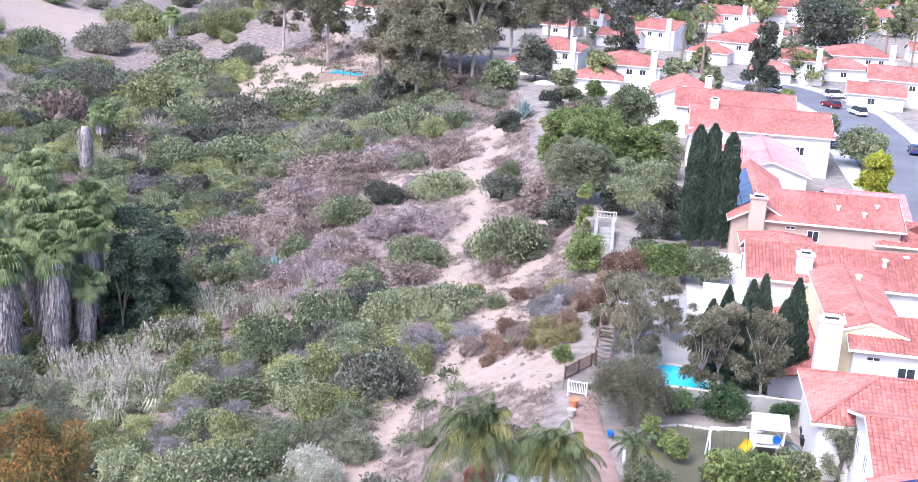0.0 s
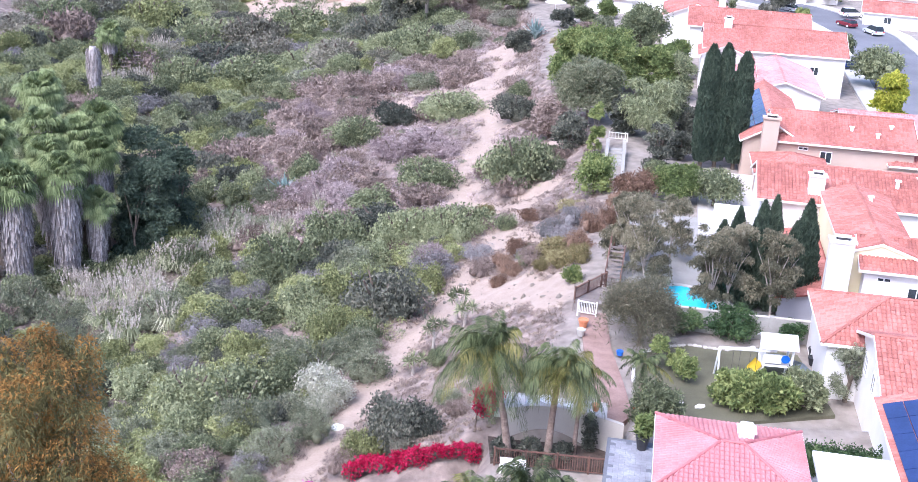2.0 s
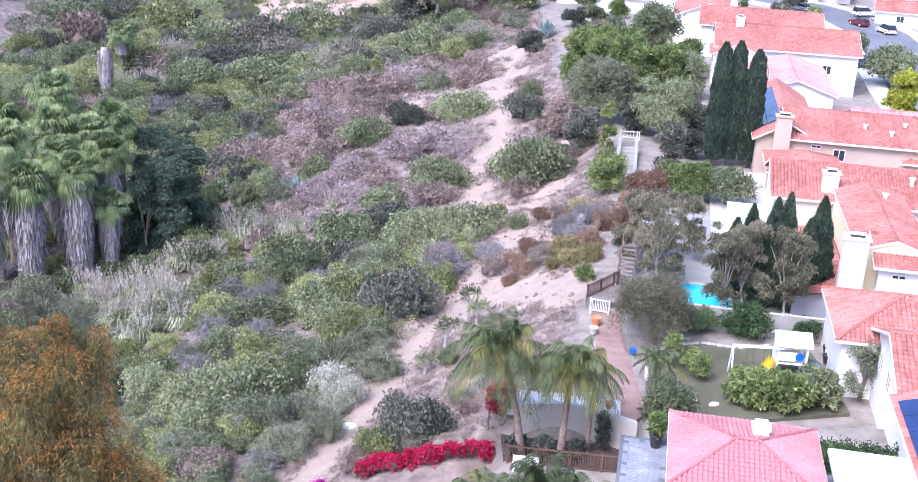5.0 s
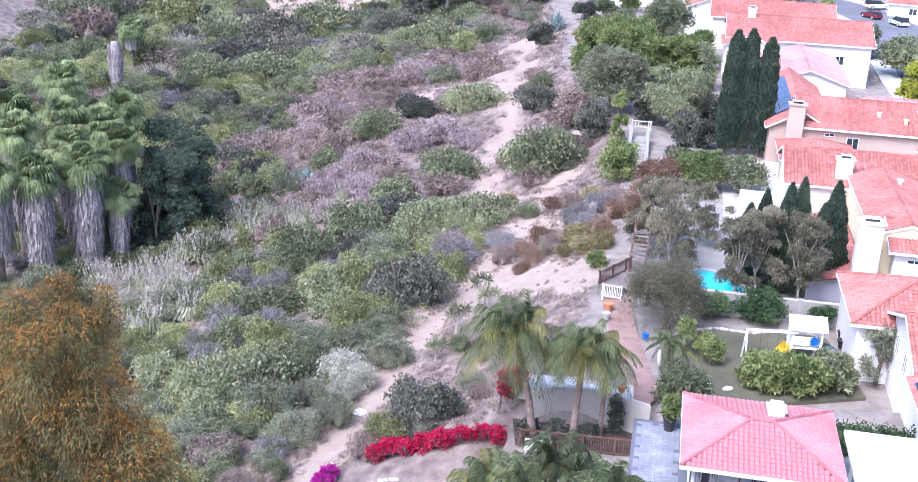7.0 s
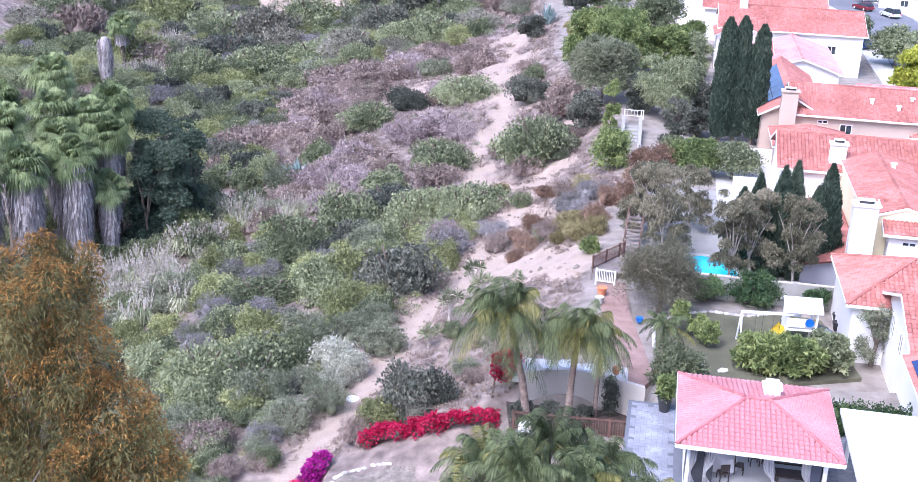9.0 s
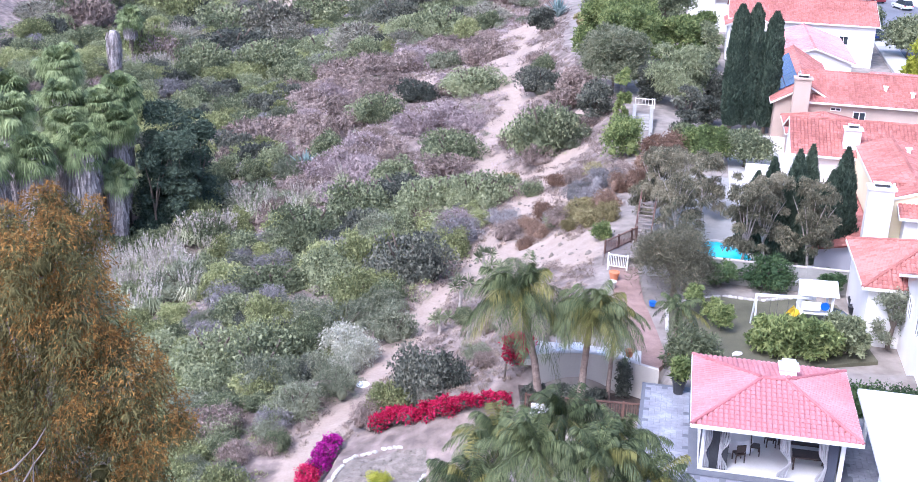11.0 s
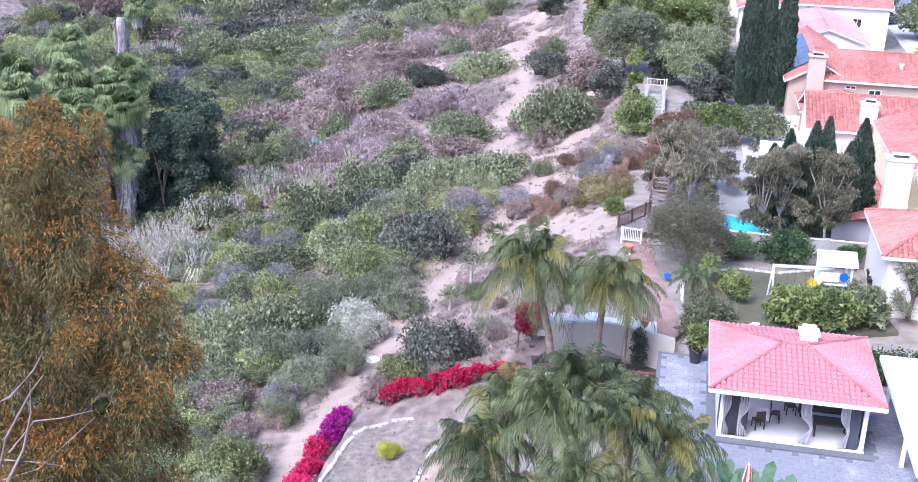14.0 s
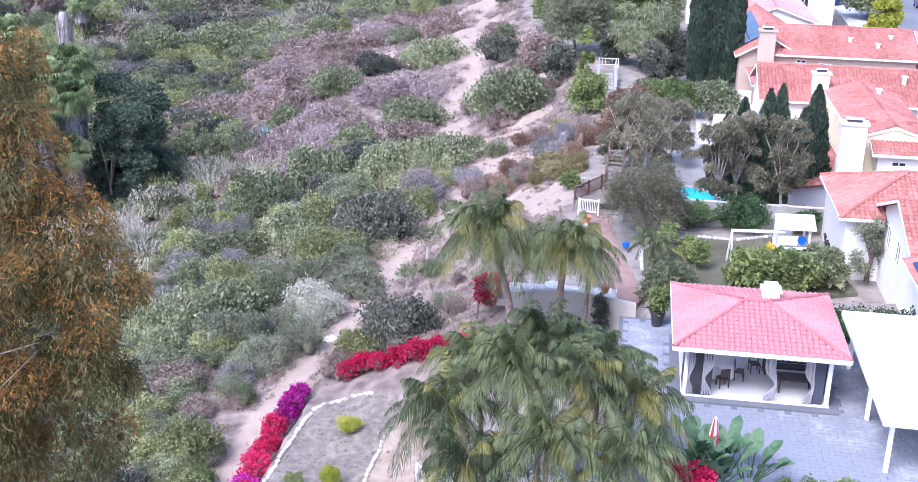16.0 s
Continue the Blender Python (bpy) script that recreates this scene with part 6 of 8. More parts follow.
EDGE_L = [(-9.3, 44), (-8.7, 49.4), (-7.8, 54), (-6.8, 58), (-6.0, 59.0)]
EDGE_R = [(-4.6, 44), (-3.9, 49.4), (-2.6, 55), (-2.0, 56.6), (-2.2, 59.0)]
bed("gravel_bed", EDGE_L, EDGE_R, 40, 58.6, M["gravel"], "pale gravel terrace with scattered pebbles", 900, 41)
bed("sand_bed", EDGE_R, [(-0.6, 40), (-0.2, 50), (0.2, 55), (-0.6, 58)], 40, 57.0, M["sand"], "bare pale sandy terrace bed", 260, 42)
tyre = tagged(part("stone_ring", lathe(bmesh.new(), [(0.42, 0.0), (0.5, 0.06), (0.42, 0.13), (0.33, 0.06)], 20), M["white"]), "white painted ring lying beside the trail", "ring")
tyre.matrix_world = pose(-7.1, 71.6, surface(-7.1, 71.6, 0.0))

# ---- trees and palms ----


def limb_tree(name, x, y, z, label, trunk_lines, bark, crowns, cat="tree", group=""):
    """A tree: tapered trunk and limbs (lists of points with radii), and crowns (mesh, material)."""
    t = thing(name, pose(x, y, z), label, cat, group)
    for i, (pts, radii) in enumerate(trunk_lines):
        part("trunk" if i == 0 else "limb", tube(bmesh.new(), pts, radii, 8 if i == 0 else 6), bark, t)
    for i, (me, m) in enumerate(crowns):
        part("crown" if i == 0 else "outer_foliage", me, m, t)
    return t


def forked(rng, H, spread, r0, n=5, fork=0.4):
    base = [(0, 0, -0.4), (rng.uniform(-0.1, 0.1), rng.uniform(-0.1, 0.1), H * fork * 0.5), (rng.uniform(-0.2, 0.2), rng.uniform(-0.2, 0.2), H * fork)]
    out = [(base, [r0, r0 * 0.85, r0 * 0.7])]
    top = Vector(base[-1])
    for i in range(n):
        an = i * math.tau / n + rng.uniform(-0.4, 0.4)
        rr = spread * rng.uniform(0.5, 0.95)
        e = Vector((rr * math.cos(an), rr * math.sin(an), H * rng.uniform(0.75, 0.95)))
        m = top.lerp(e, 0.5) + Vector((0, 0, H * 0.06))
        out.append(([top[:], m[:], e[:]], [r0 * 0.5, r0 * 0.33, r0 * 0.1]))
    return out


def tree_blobs(rng, count, R, z0, z1, rb=0.42, top_narrow=0.3):
    out = []
    for i in range(count):
        f = rng.uniform(0, 1)
        rr = R * (1 - top_narrow * f) * math.sqrt(rng.uniform(0.05, 1)) * 0.72
        an = rng.uniform(0, math.tau)
        r = R * rb * rng.uniform(0.75, 1.2)
        out.append((rr * math.cos(an), rr * math.sin(an), z0 + r * 0.6 + (z1 - z0 - r * 1.2) * f, r, r, r * 0.85))
    return out


def simple_tree(x, y, R, H, leaf, label, seed, z=None, z0=0.3, leaf_n=6000, L=0.2, W=0.1, bark="darkbark", blobs=30, droop=0.0, k=0.62, r0=0.18, rb=0.34, low=-0.6, cat="tree", name="tree", group="", shell=0.72, fork=0.35, narrow=0.3):
    rg = np.random.default_rng(seed)
    bl = tree_blobs(rg, blobs, R, H * z0, H, rb, narrow)
    me = crown_mesh("crown", seed, bl, int(leaf_n * 1.3), L, W, droop, 0.8, low, min(k, 0.4), min(shell, 0.5))
    return limb_tree(name, x, y, surface(x, y, 0) if z is None else z, label, forked(rg, H * 0.9, R * 0.7, r0, 6, fork), M[bark], [(me, M[leaf])], cat, group)


# big rounded trees at the head of the trail
simple_tree(18.6, 153, 8.4, 8.0, "lime", "large rounded bright green tree", 201, z0=0.1, leaf_n=34000, L=0.30, W=0.2, blobs=120, rb=0.17, k=0.5)
simple_tree(26.6, 152, 4.6, 6.6, "lime", "rounded bright green garden tree", 214, z0=0.1, leaf_n=12000, L=0.32, W=0.2, blobs=60, rb=0.2, k=0.5)
simple_tree(15.9, 136, 6.0, 7.6, "pine", "broad grey-green pine with fine needles", 202, z0=0.25, leaf_n=26000, L=0.6, W=0.1, blobs=60, rb=0.24, narrow=0.4, k=0.4)
simple_tree(26.9, 172, 5, 9, "sumac", "dark green garden tree", 203, leaf_n=7000, L=0.35, W=0.2)
simple_tree(22.2, 128, 4.2, 7.0, "sumac", "drooping feathery pepper tree", 204, leaf_n=14000, L=0.6, W=0.09, droop=1.2, z0=0.15, k=0.4)
simple_tree(15.6, 123.0, 1.1, 6.0, "lime", "slim light green young tree", 205, leaf_n=1600, L=0.3, W=0.16, z0=0.1, r0=0.08, narrow=0.2)
simple_tree(13.4, 129.5, 2.6, 4.2, "oak", "dark shrubby tree at the slope's edge", 206, leaf_n=5000, L=0.28, W=0.16, z0=0.05)
simple_tree(21.2, 115.5, 1.7, 5.4, "oak", "dark columnar garden tree", 207, leaf_n=3500, L=0.25, W=0.14, z0=0.05, narrow=0.2)
simple_tree(14.2, 109.5, 2.5, 3.8, "lime", "rounded light green garden shrub tree", 208, leaf_n=4500, L=0.22, W=0.13, z0=0.05)
simple_tree(21.4, 106.0, 3.0, 3.4, "lime", "spreading green garden tree", 209, leaf_n=5500, L=0.24, W=0.14, z0=0.2)
simple_tree(25.0, 105.0, 3.0, 3.4, "sumac", "spreading green garden tree", 210, leaf_n=5000, L=0.24, W=0.14, z0=0.2)
simple_tree(17.6, 106.0, 2.6, 2.8, "rustshrub", "reddish brown garden shrub", 211, leaf_n=4000, L=0.2, W=0.1, z0=0.05)
simple_tree(15.8, 101.5, 1.8, 2.0, "rustshrub", "rust-coloured shrub on the sandy slope", 212, leaf_n=2600, L=0.2, W=0.1, z0=0.05)
for i, (x, y, R, H, lf) in enumerate(((29.4, 150, 2.6, 6.0, "sumac"), (31, 163, 3.0, 6.0, "lime"), (25.6, 136, 3.0, 5.4, "sumac"), (27.6, 129, 2.2, 4.0, "oak"), (24.6, 121, 1.6, 3.0, "oak"), (19.8, 131, 2.2, 4.2, "oak"), (11.8, 139, 2.6, 2.6, "drybrown"), (12.4, 144, 2.8, 3.2, "drybrown"), (20.4, 111, 1.6, 2.4, "sumac"), (24.2, 112.4, 1.4, 2.0, "lime"), (19.5, 167, 3.6, 6.0, "sumac"))):
    simple_tree(x, y, R, H, lf, "bushy green garden tree in a back yard" if lf != "drybrown" else "dry brown bush at the garden's edge", 270 + i, leaf_n=4200, L=0.32, W=0.18, z0=0.05, group="yard bushes")
for i, (x, y, R, H, lf) in enumerate(((18, 201, 2.4, 3.0, "oak"), (22, 206, 2.6, 3.0, "sumac"), (27, 214, 2.4, 3.4, "lime"), (31, 206, 2.2, 2.6, "coyote"), (25, 199, 2.4, 2.6, "sage"), (29.5, 186, 2.2, 3.2, "sumac"), (33, 176, 2.0, 3.0, "oak"), (30, 170, 2.0, 3.0, "coyote"), (21, 193, 2.4, 2.4, "drybrown"), (26, 181, 2.6, 3.2, "lime"), (16, 179, 2.0, 2.2, "drygreen"))):
    simple_tree(x, y, R, H, lf, "garden shrub on the hilltop terrace", 290 + i, leaf_n=3000, L=0.34, W=0.2, z0=0.02, group="terrace garden shrubs")
simple_tree(9.9, 187, 2.8, 4.2, "oak", "dark shrubby tree on the hilltop", 213, leaf_n=4500, L=0.35, W=0.2, z0=0.05)
# back yard trees
simple_tree(13.6, 73.2, 3.8, 4.6, "eucleaf", "wide grey-green airy tree with fine twigs", 220, z=-0.75, leaf_n=16000, L=0.36, W=0.035, z0=0.1, k=0.0, shell=0.4)
for i, (x, y, R, H) in enumerate(((15.2, 82.4, 2.6, 7.6), (15.0, 86.5, 2.7, 6.8), (19.1, 77.4, 2.3, 7.4), (20.9, 79.0, 2.3, 7.4), (23.7, 77.6, 2.5, 7.2), (14.6, 90.0, 2.6, 6.0), (18.6, 90.5, 2.6, 5.6))):
    simple_tree(x, y, R, H, "eucleaf", "olive-brown eucalyptus with pale slanting trunk", 230 + i, z=-0.8, leaf_n=9000, L=0.22, W=0.07, bark="bark", z0=0.12 if i in (0, 1, 5, 6) else 0.26, k=0.0, droop=1.2, r0=0.12, rb=0.2, group="yard eucalyptus", shell=0.2, fork=0.3, narrow=0.15, blobs=46)
for i, (x, y, R) in enumerate(((18.3, 64.6, 1.7), (20.6, 64.2, 2.0), (22.8, 65.0, 1.6))):
    simple_tree(x, y, R, 2.5, "lime" if i < 2 else "sumac", "dense leafy green fruit tree", 240 + i, z=-0.75, leaf_n=5200, L=0.32, W=0.15, z0=0.05, k=0.7)
simple_tree(25.9, 66.3, 1.6, 4.2, "sage", "grey-leaved olive tree by the house", 245, z=-0.8, leaf_n=4000, L=0.2, W=0.06, k=0.4, z0=0.15, shell=0.5)
simple_tree(20.4, 75.2, 2.2, 2.2, "hedge", "dark green mounded shrub before the wall", 246, z=-0.75, leaf_n=4500, L=0.16, W=0.1, z0=0.0)
simple_tree(17.2, 75.4, 1.5, 1.8, "hedge", "dark green shrub before the wall", 247, z=-0.75, leaf_n=2600, L=0.16, W=0.1, z0=0.0)
simple_tree(24.6, 74.6, 1.3, 1.6, "hedge", "small dark shrub before the wall", 248, z=-0.75, leaf_n=2200, L=0.16, W=0.1, z0=0.0)
simple_tree(14.3, 69.2, 0.75, 2.4, "lime", "small citrus tree on a bare stem", 249, z=-0.7, leaf_n=900, L=0.2, W=0.11, z0=0.55, r0=0.05)
simple_tree(15.8, 67.6, 1.0, 1.9, "lime", "small citrus tree on the lawn", 250, z=-0.7, leaf_n=1200, L=0.2, W=0.11, z0=0.2, r0=0.06)
simple_tree(15.4, 68.9, 0.8, 1.6, "lime", "small citrus bush on the lawn", 251, z=-0.7, leaf_n=900, L=0.2, W=0.11, z0=0.2, r0=0.06)
simple_tree(26.5, 71.9, 0.9, 1.6, "oak", "potted green shrub by the house", 252, z=-0.4, leaf_n=1200, L=0.16, W=0.1, z0=0.0)
simple_tree(13.0, 61.5, 1.9, 3.0, "sumac", "leafy shrub behind the pavilion", 253, z=-0.6, leaf_n=3600, L=0.3, W=0.09, z0=0.0, droop=0.3)
simple_tree(11.55, 57.6, 0.75, 1.5, "lime", "leafy potted plant in the tall planter", 254, z=0.6, leaf_n=500, L=0.5, W=0.14, z0=0.0, r0=0.03)
simple_tree(8.9, 60.2, 0.42, 2.5, "oak", "slim clipped column shrub on the wall", 255, z=-1.8, leaf_n=1600, L=0.13, W=0.08, z0=0.0, r0=0.04, narrow=0.05, rb=0.8)
for i, x in enumerate((3.8, 5.4, 7.2)):
    simple_tree(x, 59.4, 0.9, 1.1, "oak", "low dark shrub in the wall bed", 256 + i, z=-1.9, leaf_n=1300, L=0.2, W=0.09, z0=0.0, r0=0.03)
simple_tree(9.9, 85.4, 1.1, 1.4, "lime", "light green shrub by the stairs", 263, leaf_n=1500, L=0.18, W=0.1, z0=0.0)

# hedge beside the pavilion
hd = thing("hedge", lot_pose(10.0, 58.6, -0.3), "clipped dark green hedge beside the pavilion", "hedge")
rg = np.random.default_rng(66)
bl = [(0.35 + 0.42 * i, 0, 1.1, 0.5, 0.55, 1.15) for i in range(12)]
part("foliage", crown_mesh("foliage", 66, bl, 6000, 0.13, 0.09, low=-0.9, k=0.8), M["hedge"], hd)
part("stems", boxes(*[(0.3 + 0.9 * i, 0.36 + 0.9 * i, -0.03, 0.03, -0.3, 1.0) for i in range(5)]), M["darkbark"], hd)


def cypress(x, y, z, R, H, seed, label, leaf_n=9000, tip=(0.9, 0.6, 0.12)):
    rg = np.random.default_rng(seed)
    form = [0.6, 0.85, 1.0, *tip]
    n = leaf_n
    h = rg.uniform(0.02, 1, n) ** 0.9
    prof = np.interp(h, [0, 0.08, 0.3, 0.7, 0.92, 1.0], form)
    an = rg.uniform(0, math.tau, n)
    rr = R * prof * (0.82 + 0.2 * rg.uniform(0, 1, n)) * (1 + 0.07 * np.sin(an * 5 + h * 30) + 0.05 * np.sin(h * 70 + an * 3))
    p = np.stack([rr * np.cos(an), rr * np.sin(an), h * H], 1)
    d = np.stack([np.cos(an) * 0.5, np.sin(an) * 0.5, np.full(n, 1.2)], 1)
    q = leaves(rg, p, d, 0.34, 0.12, 0, 0.35)
    bm = bmesh.new()
    lathe(bm, [(R * 0.8 * float(np.interp(t, [0, 0.08, 0.3, 0.7, 0.92, 1.0], form)), t * H * 0.98) for t in np.linspace(0.02, 1, 14)], 12)
    tri = [[v.co[:] for v in f.verts] for f in bm.faces if len(f.verts) == 4]
    bm.free()
    tri = np.array(tri)
    me = quads_mesh("crown", np.concatenate([q, tri[:, [0, 1, 2]], tri[:, [0, 2, 3]]]), 3)
    t = thing("cypress", pose(x, y, z), label, "tree", "cypresses")
    part("crown", me, M["cypress"], t)
    part("trunk", tube(bmesh.new(), [(0, 0, -0.9), (0, 0, H * 0.4)], [R * 0.2, R * 0.12], 8), M["darkbark"], t)
    return t


for i, (x, y, H) in enumerate(((26.3, 118.4, 12.6), (27.9, 118.8, 12.7), (29.8, 118.4, 12.0))):
    cypress(x, y, -0.3, 1.15, H, 300 + i, "tall slender dark green Italian cypress")
for i, (x, y, H, R) in enumerate(((22.0, 83.0, 7.2, 1.1), (23.6, 82.4, 8.0, 1.25), (24.7, 83.2, 8.2, 1.1), (25.7, 80.8, 7.0, 1.2), (26.7, 81.4, 8.6, 1.35), (20.8, 82.6, 6.2, 1.2), (24.6, 80.6, 5.8, 1.2), (22.8, 81.0, 5.6, 1.2))):
    cypress(x, y, -0.8, R, H, 310 + i, "dark green pointed cypress beside the pool", 6000, (0.62, 0.24, 0.03))


def fan_leaf(rg, o, yaw, el, stalk, R):
    """A fan palm leaf: pleated blade of drooping fingers on a stalk."""
    d = np.array([math.cos(yaw) * math.cos(el), math.sin(yaw) * math.cos(el), math.sin(el)])
    s = np.array([-math.sin(yaw), math.cos(yaw), 0])
    up = np.cross(s, d) * -1
    c = o + d * stalk
    out = [[o + s * 0.03, o - s * 0.03, c - s * 0.03, c + s * 0.03]]
    for a in np.linspace(-1.9, 1.9, 15):
        f = d * math.cos(a) + s * math.sin(a)
        g = s * math.cos(a) - d * math.sin(a)
        L = R * (0.75 + 0.25 * math.cos(a)) * rg.uniform(0.9, 1.1)
        w = 0.14 * R
        m = c + f * L * 0.6 + up * 0.06 * R
        e = c + f * L + np.array([0, 0, -0.5 * L])
        out.append([c, m + g * w * 0.5, e, m - g * w * 0.5])
    return out


def fan_palm(x, y, z, H, R, seed, label, skirt=0.6, live=130, girth=1.0):
    rg = np.random.default_rng(seed)
    t = thing("fan_palm", pose(x, y, z), label, "palm", "fan palms")
    part("trunk", tube(bmesh.new(), [(0, 0, -0.5), (0.1, 0, H * 0.5), (0, 0.1, H)], [0.5, 0.4, 0.35], 10), M["darkbark"], t)
    q = []
    for i in range(live):
        el = rg.uniform(-0.95, 1.4)
        q += fan_leaf(rg, np.array([0, 0.1, H + 0.2]), rg.uniform(0, math.tau), el, R * rg.uniform(0.3, 0.55), R * 0.36 * rg.uniform(0.75, 1.2))
    if live:
        part("crown", quads_mesh("crown", np.array(q)), M["fan"], t)
    q = []
    n = int(1500 * skirt * girth + 200)
    for i in range(n):
        h = rg.uniform(1 - skirt, 1.0)
        an = rg.uniform(0, math.tau)
        rad = (0.55 + 0.55 * (1 - abs(h - 0.75) * 1.3)) * rg.uniform(0.75, 1.1) * (R / 3.4) * girth
        p = np.array([rad * math.cos(an), rad * math.sin(an), h * H])
        tn = np.array([-math.sin(an), math.cos(an), 0])
        L = rg.uniform(0.7, 1.5)
        e = p + np.array([0.18 * math.cos(an), 0.18 * math.sin(an), -L]) + tn * rg.uniform(-0.2, 0.2)
        w = rg.uniform(0.04, 0.09)
        q.append([p - tn * w * 0.4, p + tn * w * 0.4, e + tn * w, e - tn * w])
    part("thatch_skirt", quads_mesh("thatch_skirt", np.array(q)), M["thatch"], t, "shaggy grey dead-leaf skirt")
    bm = lathe(bmesh.new(), [(0.5 * R / 3.4 * girth, H * (1 - skirt)), (0.8 * R / 3.4 * girth, H * (1 - skirt * 0.6)), (0.85 * R / 3.4 * girth, H * 0.85), (0.5, H)], 12)
    part("skirt_core", bm, M["thatch"], t)
    return t


for i, (x, y, H, R) in enumerate(((-45.0, 113.0, 11.5, 4.0), (-41.0, 116.4, 12.0, 4.0), (-38.4, 118.8, 8.2, 3.2), (-48.5, 117.5, 14.0, 4.0), (-44.5, 121.0, 15.0, 4.2), (-41.0, 122.5, 14.5, 4.0), (-48.6, 111.0, 11.0, 4.0), (-43.2, 118.4, 13.0, 4.0), (-39.6, 125.5, 15.5, 4.0), (-46.5, 127.0, 17.5, 4.2), (-38.6, 121.0, 13.4, 3.6), (-50.5, 122.0, 15.0, 4.2))):
    fan_palm(x, y, gz(x, y), H, R * 0.9, 400 + i, "Californian fan palm with shaggy thatched trunk", 0.9 if i < 3 else 0.6, 130, 1.5 if i in (0, 1, 6) else 1.1)
fan_palm(-59.5, 187.4, gz(-59.5, 187.4), 9.5, 3.6, 420, "dead palm trunk wrapped in grey thatch", 0.95, 0)
fan_palm(-62, 205, gz(-62, 205), 8, 3.4, 421, "fan palm rising from the canyon scrub", 0.3)
fan_palm(-80, 335, gz(-80, 335), 12, 4.0, 422, "far fan palm with grey skirt", 0.8)


def frond(rg, yaw, el, L, sag, o, n=40, leaf=0.55):
    """A feather palm leaf: arching midrib with hanging leaflets."""
    out, rib = [], []
    dx, dy = math.cos(yaw), math.sin(yaw)
    for i in range(n + 1):
        t = i / n
        r = L * (t * math.cos(el) * (1 - 0.18 * t * t))
        z = L * (t * math.sin(el) - sag * t * t)
        rib.append(o + np.array([dx * r, dy * r, z]))
    s = np.array([-dy, dx, 0])
    for i in range(3, n):
        p = rib[i]
        t = i / n
        d = unit((rib[i + 1] - rib[i])[None])[0]
        ll = leaf * math.sin(math.pi * min(1, 0.12 + t * 0.86)) ** 0.6
        for sd in (-1, 1):
            for rep in range(2):
                k = rg.uniform(0.8, 1.2)
                pp = p + d * rg.uniform(0, 0.06)
                e = pp + (s * sd * rg.uniform(0.35, 0.7) + d * 0.45 + np.array([0, 0, -rg.uniform(0.35, 1.0)])) * ll * k
                m = (pp + e) / 2 + np.array([0, 0, 0.08 * ll]) + s * sd * 0.06 * ll
                out.append([pp, m + d * 0.018, e, m - d * 0.018])
    w = 0.018
    for a, b in zip(rib, rib[1:]):
        out.append([a - s * w, a + s * w, b + s * w * 0.8, b - s * w * 0.8])
    return out


def queen_palm(x, y, z, H, L, seed, label, n=26, trunk_r=0.17, lean=(0, 0), old=0.14, lk=0.15):
    rg = np.random.default_rng(seed)
    t = thing("queen_palm", pose(x, y, z), label, "palm", "queen palms")
    top = (lean[0], lean[1], H)
    bm = tube(bmesh.new(), [(0, 0, -0.3), (lean[0] * 0.3, lean[1] * 0.3, H * 0.4), (lean[0] * 0.8, lean[1] * 0.8, H * 0.85), top], [trunk_r * 1.3, trunk_r, trunk_r * 0.9, trunk_r * 0.7], 10)
    part("trunk", bm, M["palmtrunk"], t)
    young, aged = [], []
    for i in range(n):
        el = rg.uniform(-0.45, 1.35)
        q = frond(rg, i * 2.4 + rg.uniform(-0.3, 0.3), el, L * rg.uniform(0.8, 1.1), rg.uniform(0.4, 0.85), np.array(top), leaf=lk * L + 0.12)
        (aged if rg.random() < old else young).extend(q)
    part("crown", quads_mesh("crown", np.array(young)), M["queen"], t)
    if aged:
        part("old_fronds", quads_mesh("old_fronds", np.array(aged)), M["queenold"], t, "yellowing older fronds")
    return t


queen_palm(4.2, 59.0, -1.9, 6.8, 3.7, 501, "queen palm with drooping feathery crown", 64, 0.2, (-1.6, 0.3), 0.16, 0.26)
queen_palm(6.4, 59.2, -1.9, 6.0, 3.4, 502, "queen palm with drooping feathery crown", 60, 0.2, (0.3, 0.0), 0.2, 0.26)
queen_palm(8.0, 59.8, -1.9, 5.6, 2.4, 503, "slim queen palm before the wall", 16, 0.13, (0.2, 0.2))
queen_palm(12.2, 63.2, -0.7, 3.4, 2.2, 504, "short bushy feather palm", 20, 0.15)
# the large clump in the lower garden
for i, (x, y, H, L) in enumerate(((1.0, 40.8, 6.2, 3.3), (3.0, 41.0, 7.8, 3.2), (5.0, 40.8, 7.6, 3.2), (6.8, 41.2, 6.4, 3.0), (4.0, 42.8, 8.0, 3.1), (1.9, 42.8, 7.0, 3.0), (6.0, 43.0, 7.0, 3.0), (3.9, 39.2, 5.8, 3.1), (6.2, 39.4, 5.2, 3.0), (1.6, 39.2, 5.0, 3.2))):
    queen_palm(x, y, -1.9, H, L, 510 + i, "multi-stemmed feather palm in the lower garden", 44, 0.11, ((x - 3.8) * 0.26, (41 - y) * -0.2), 0.12, 0.17)


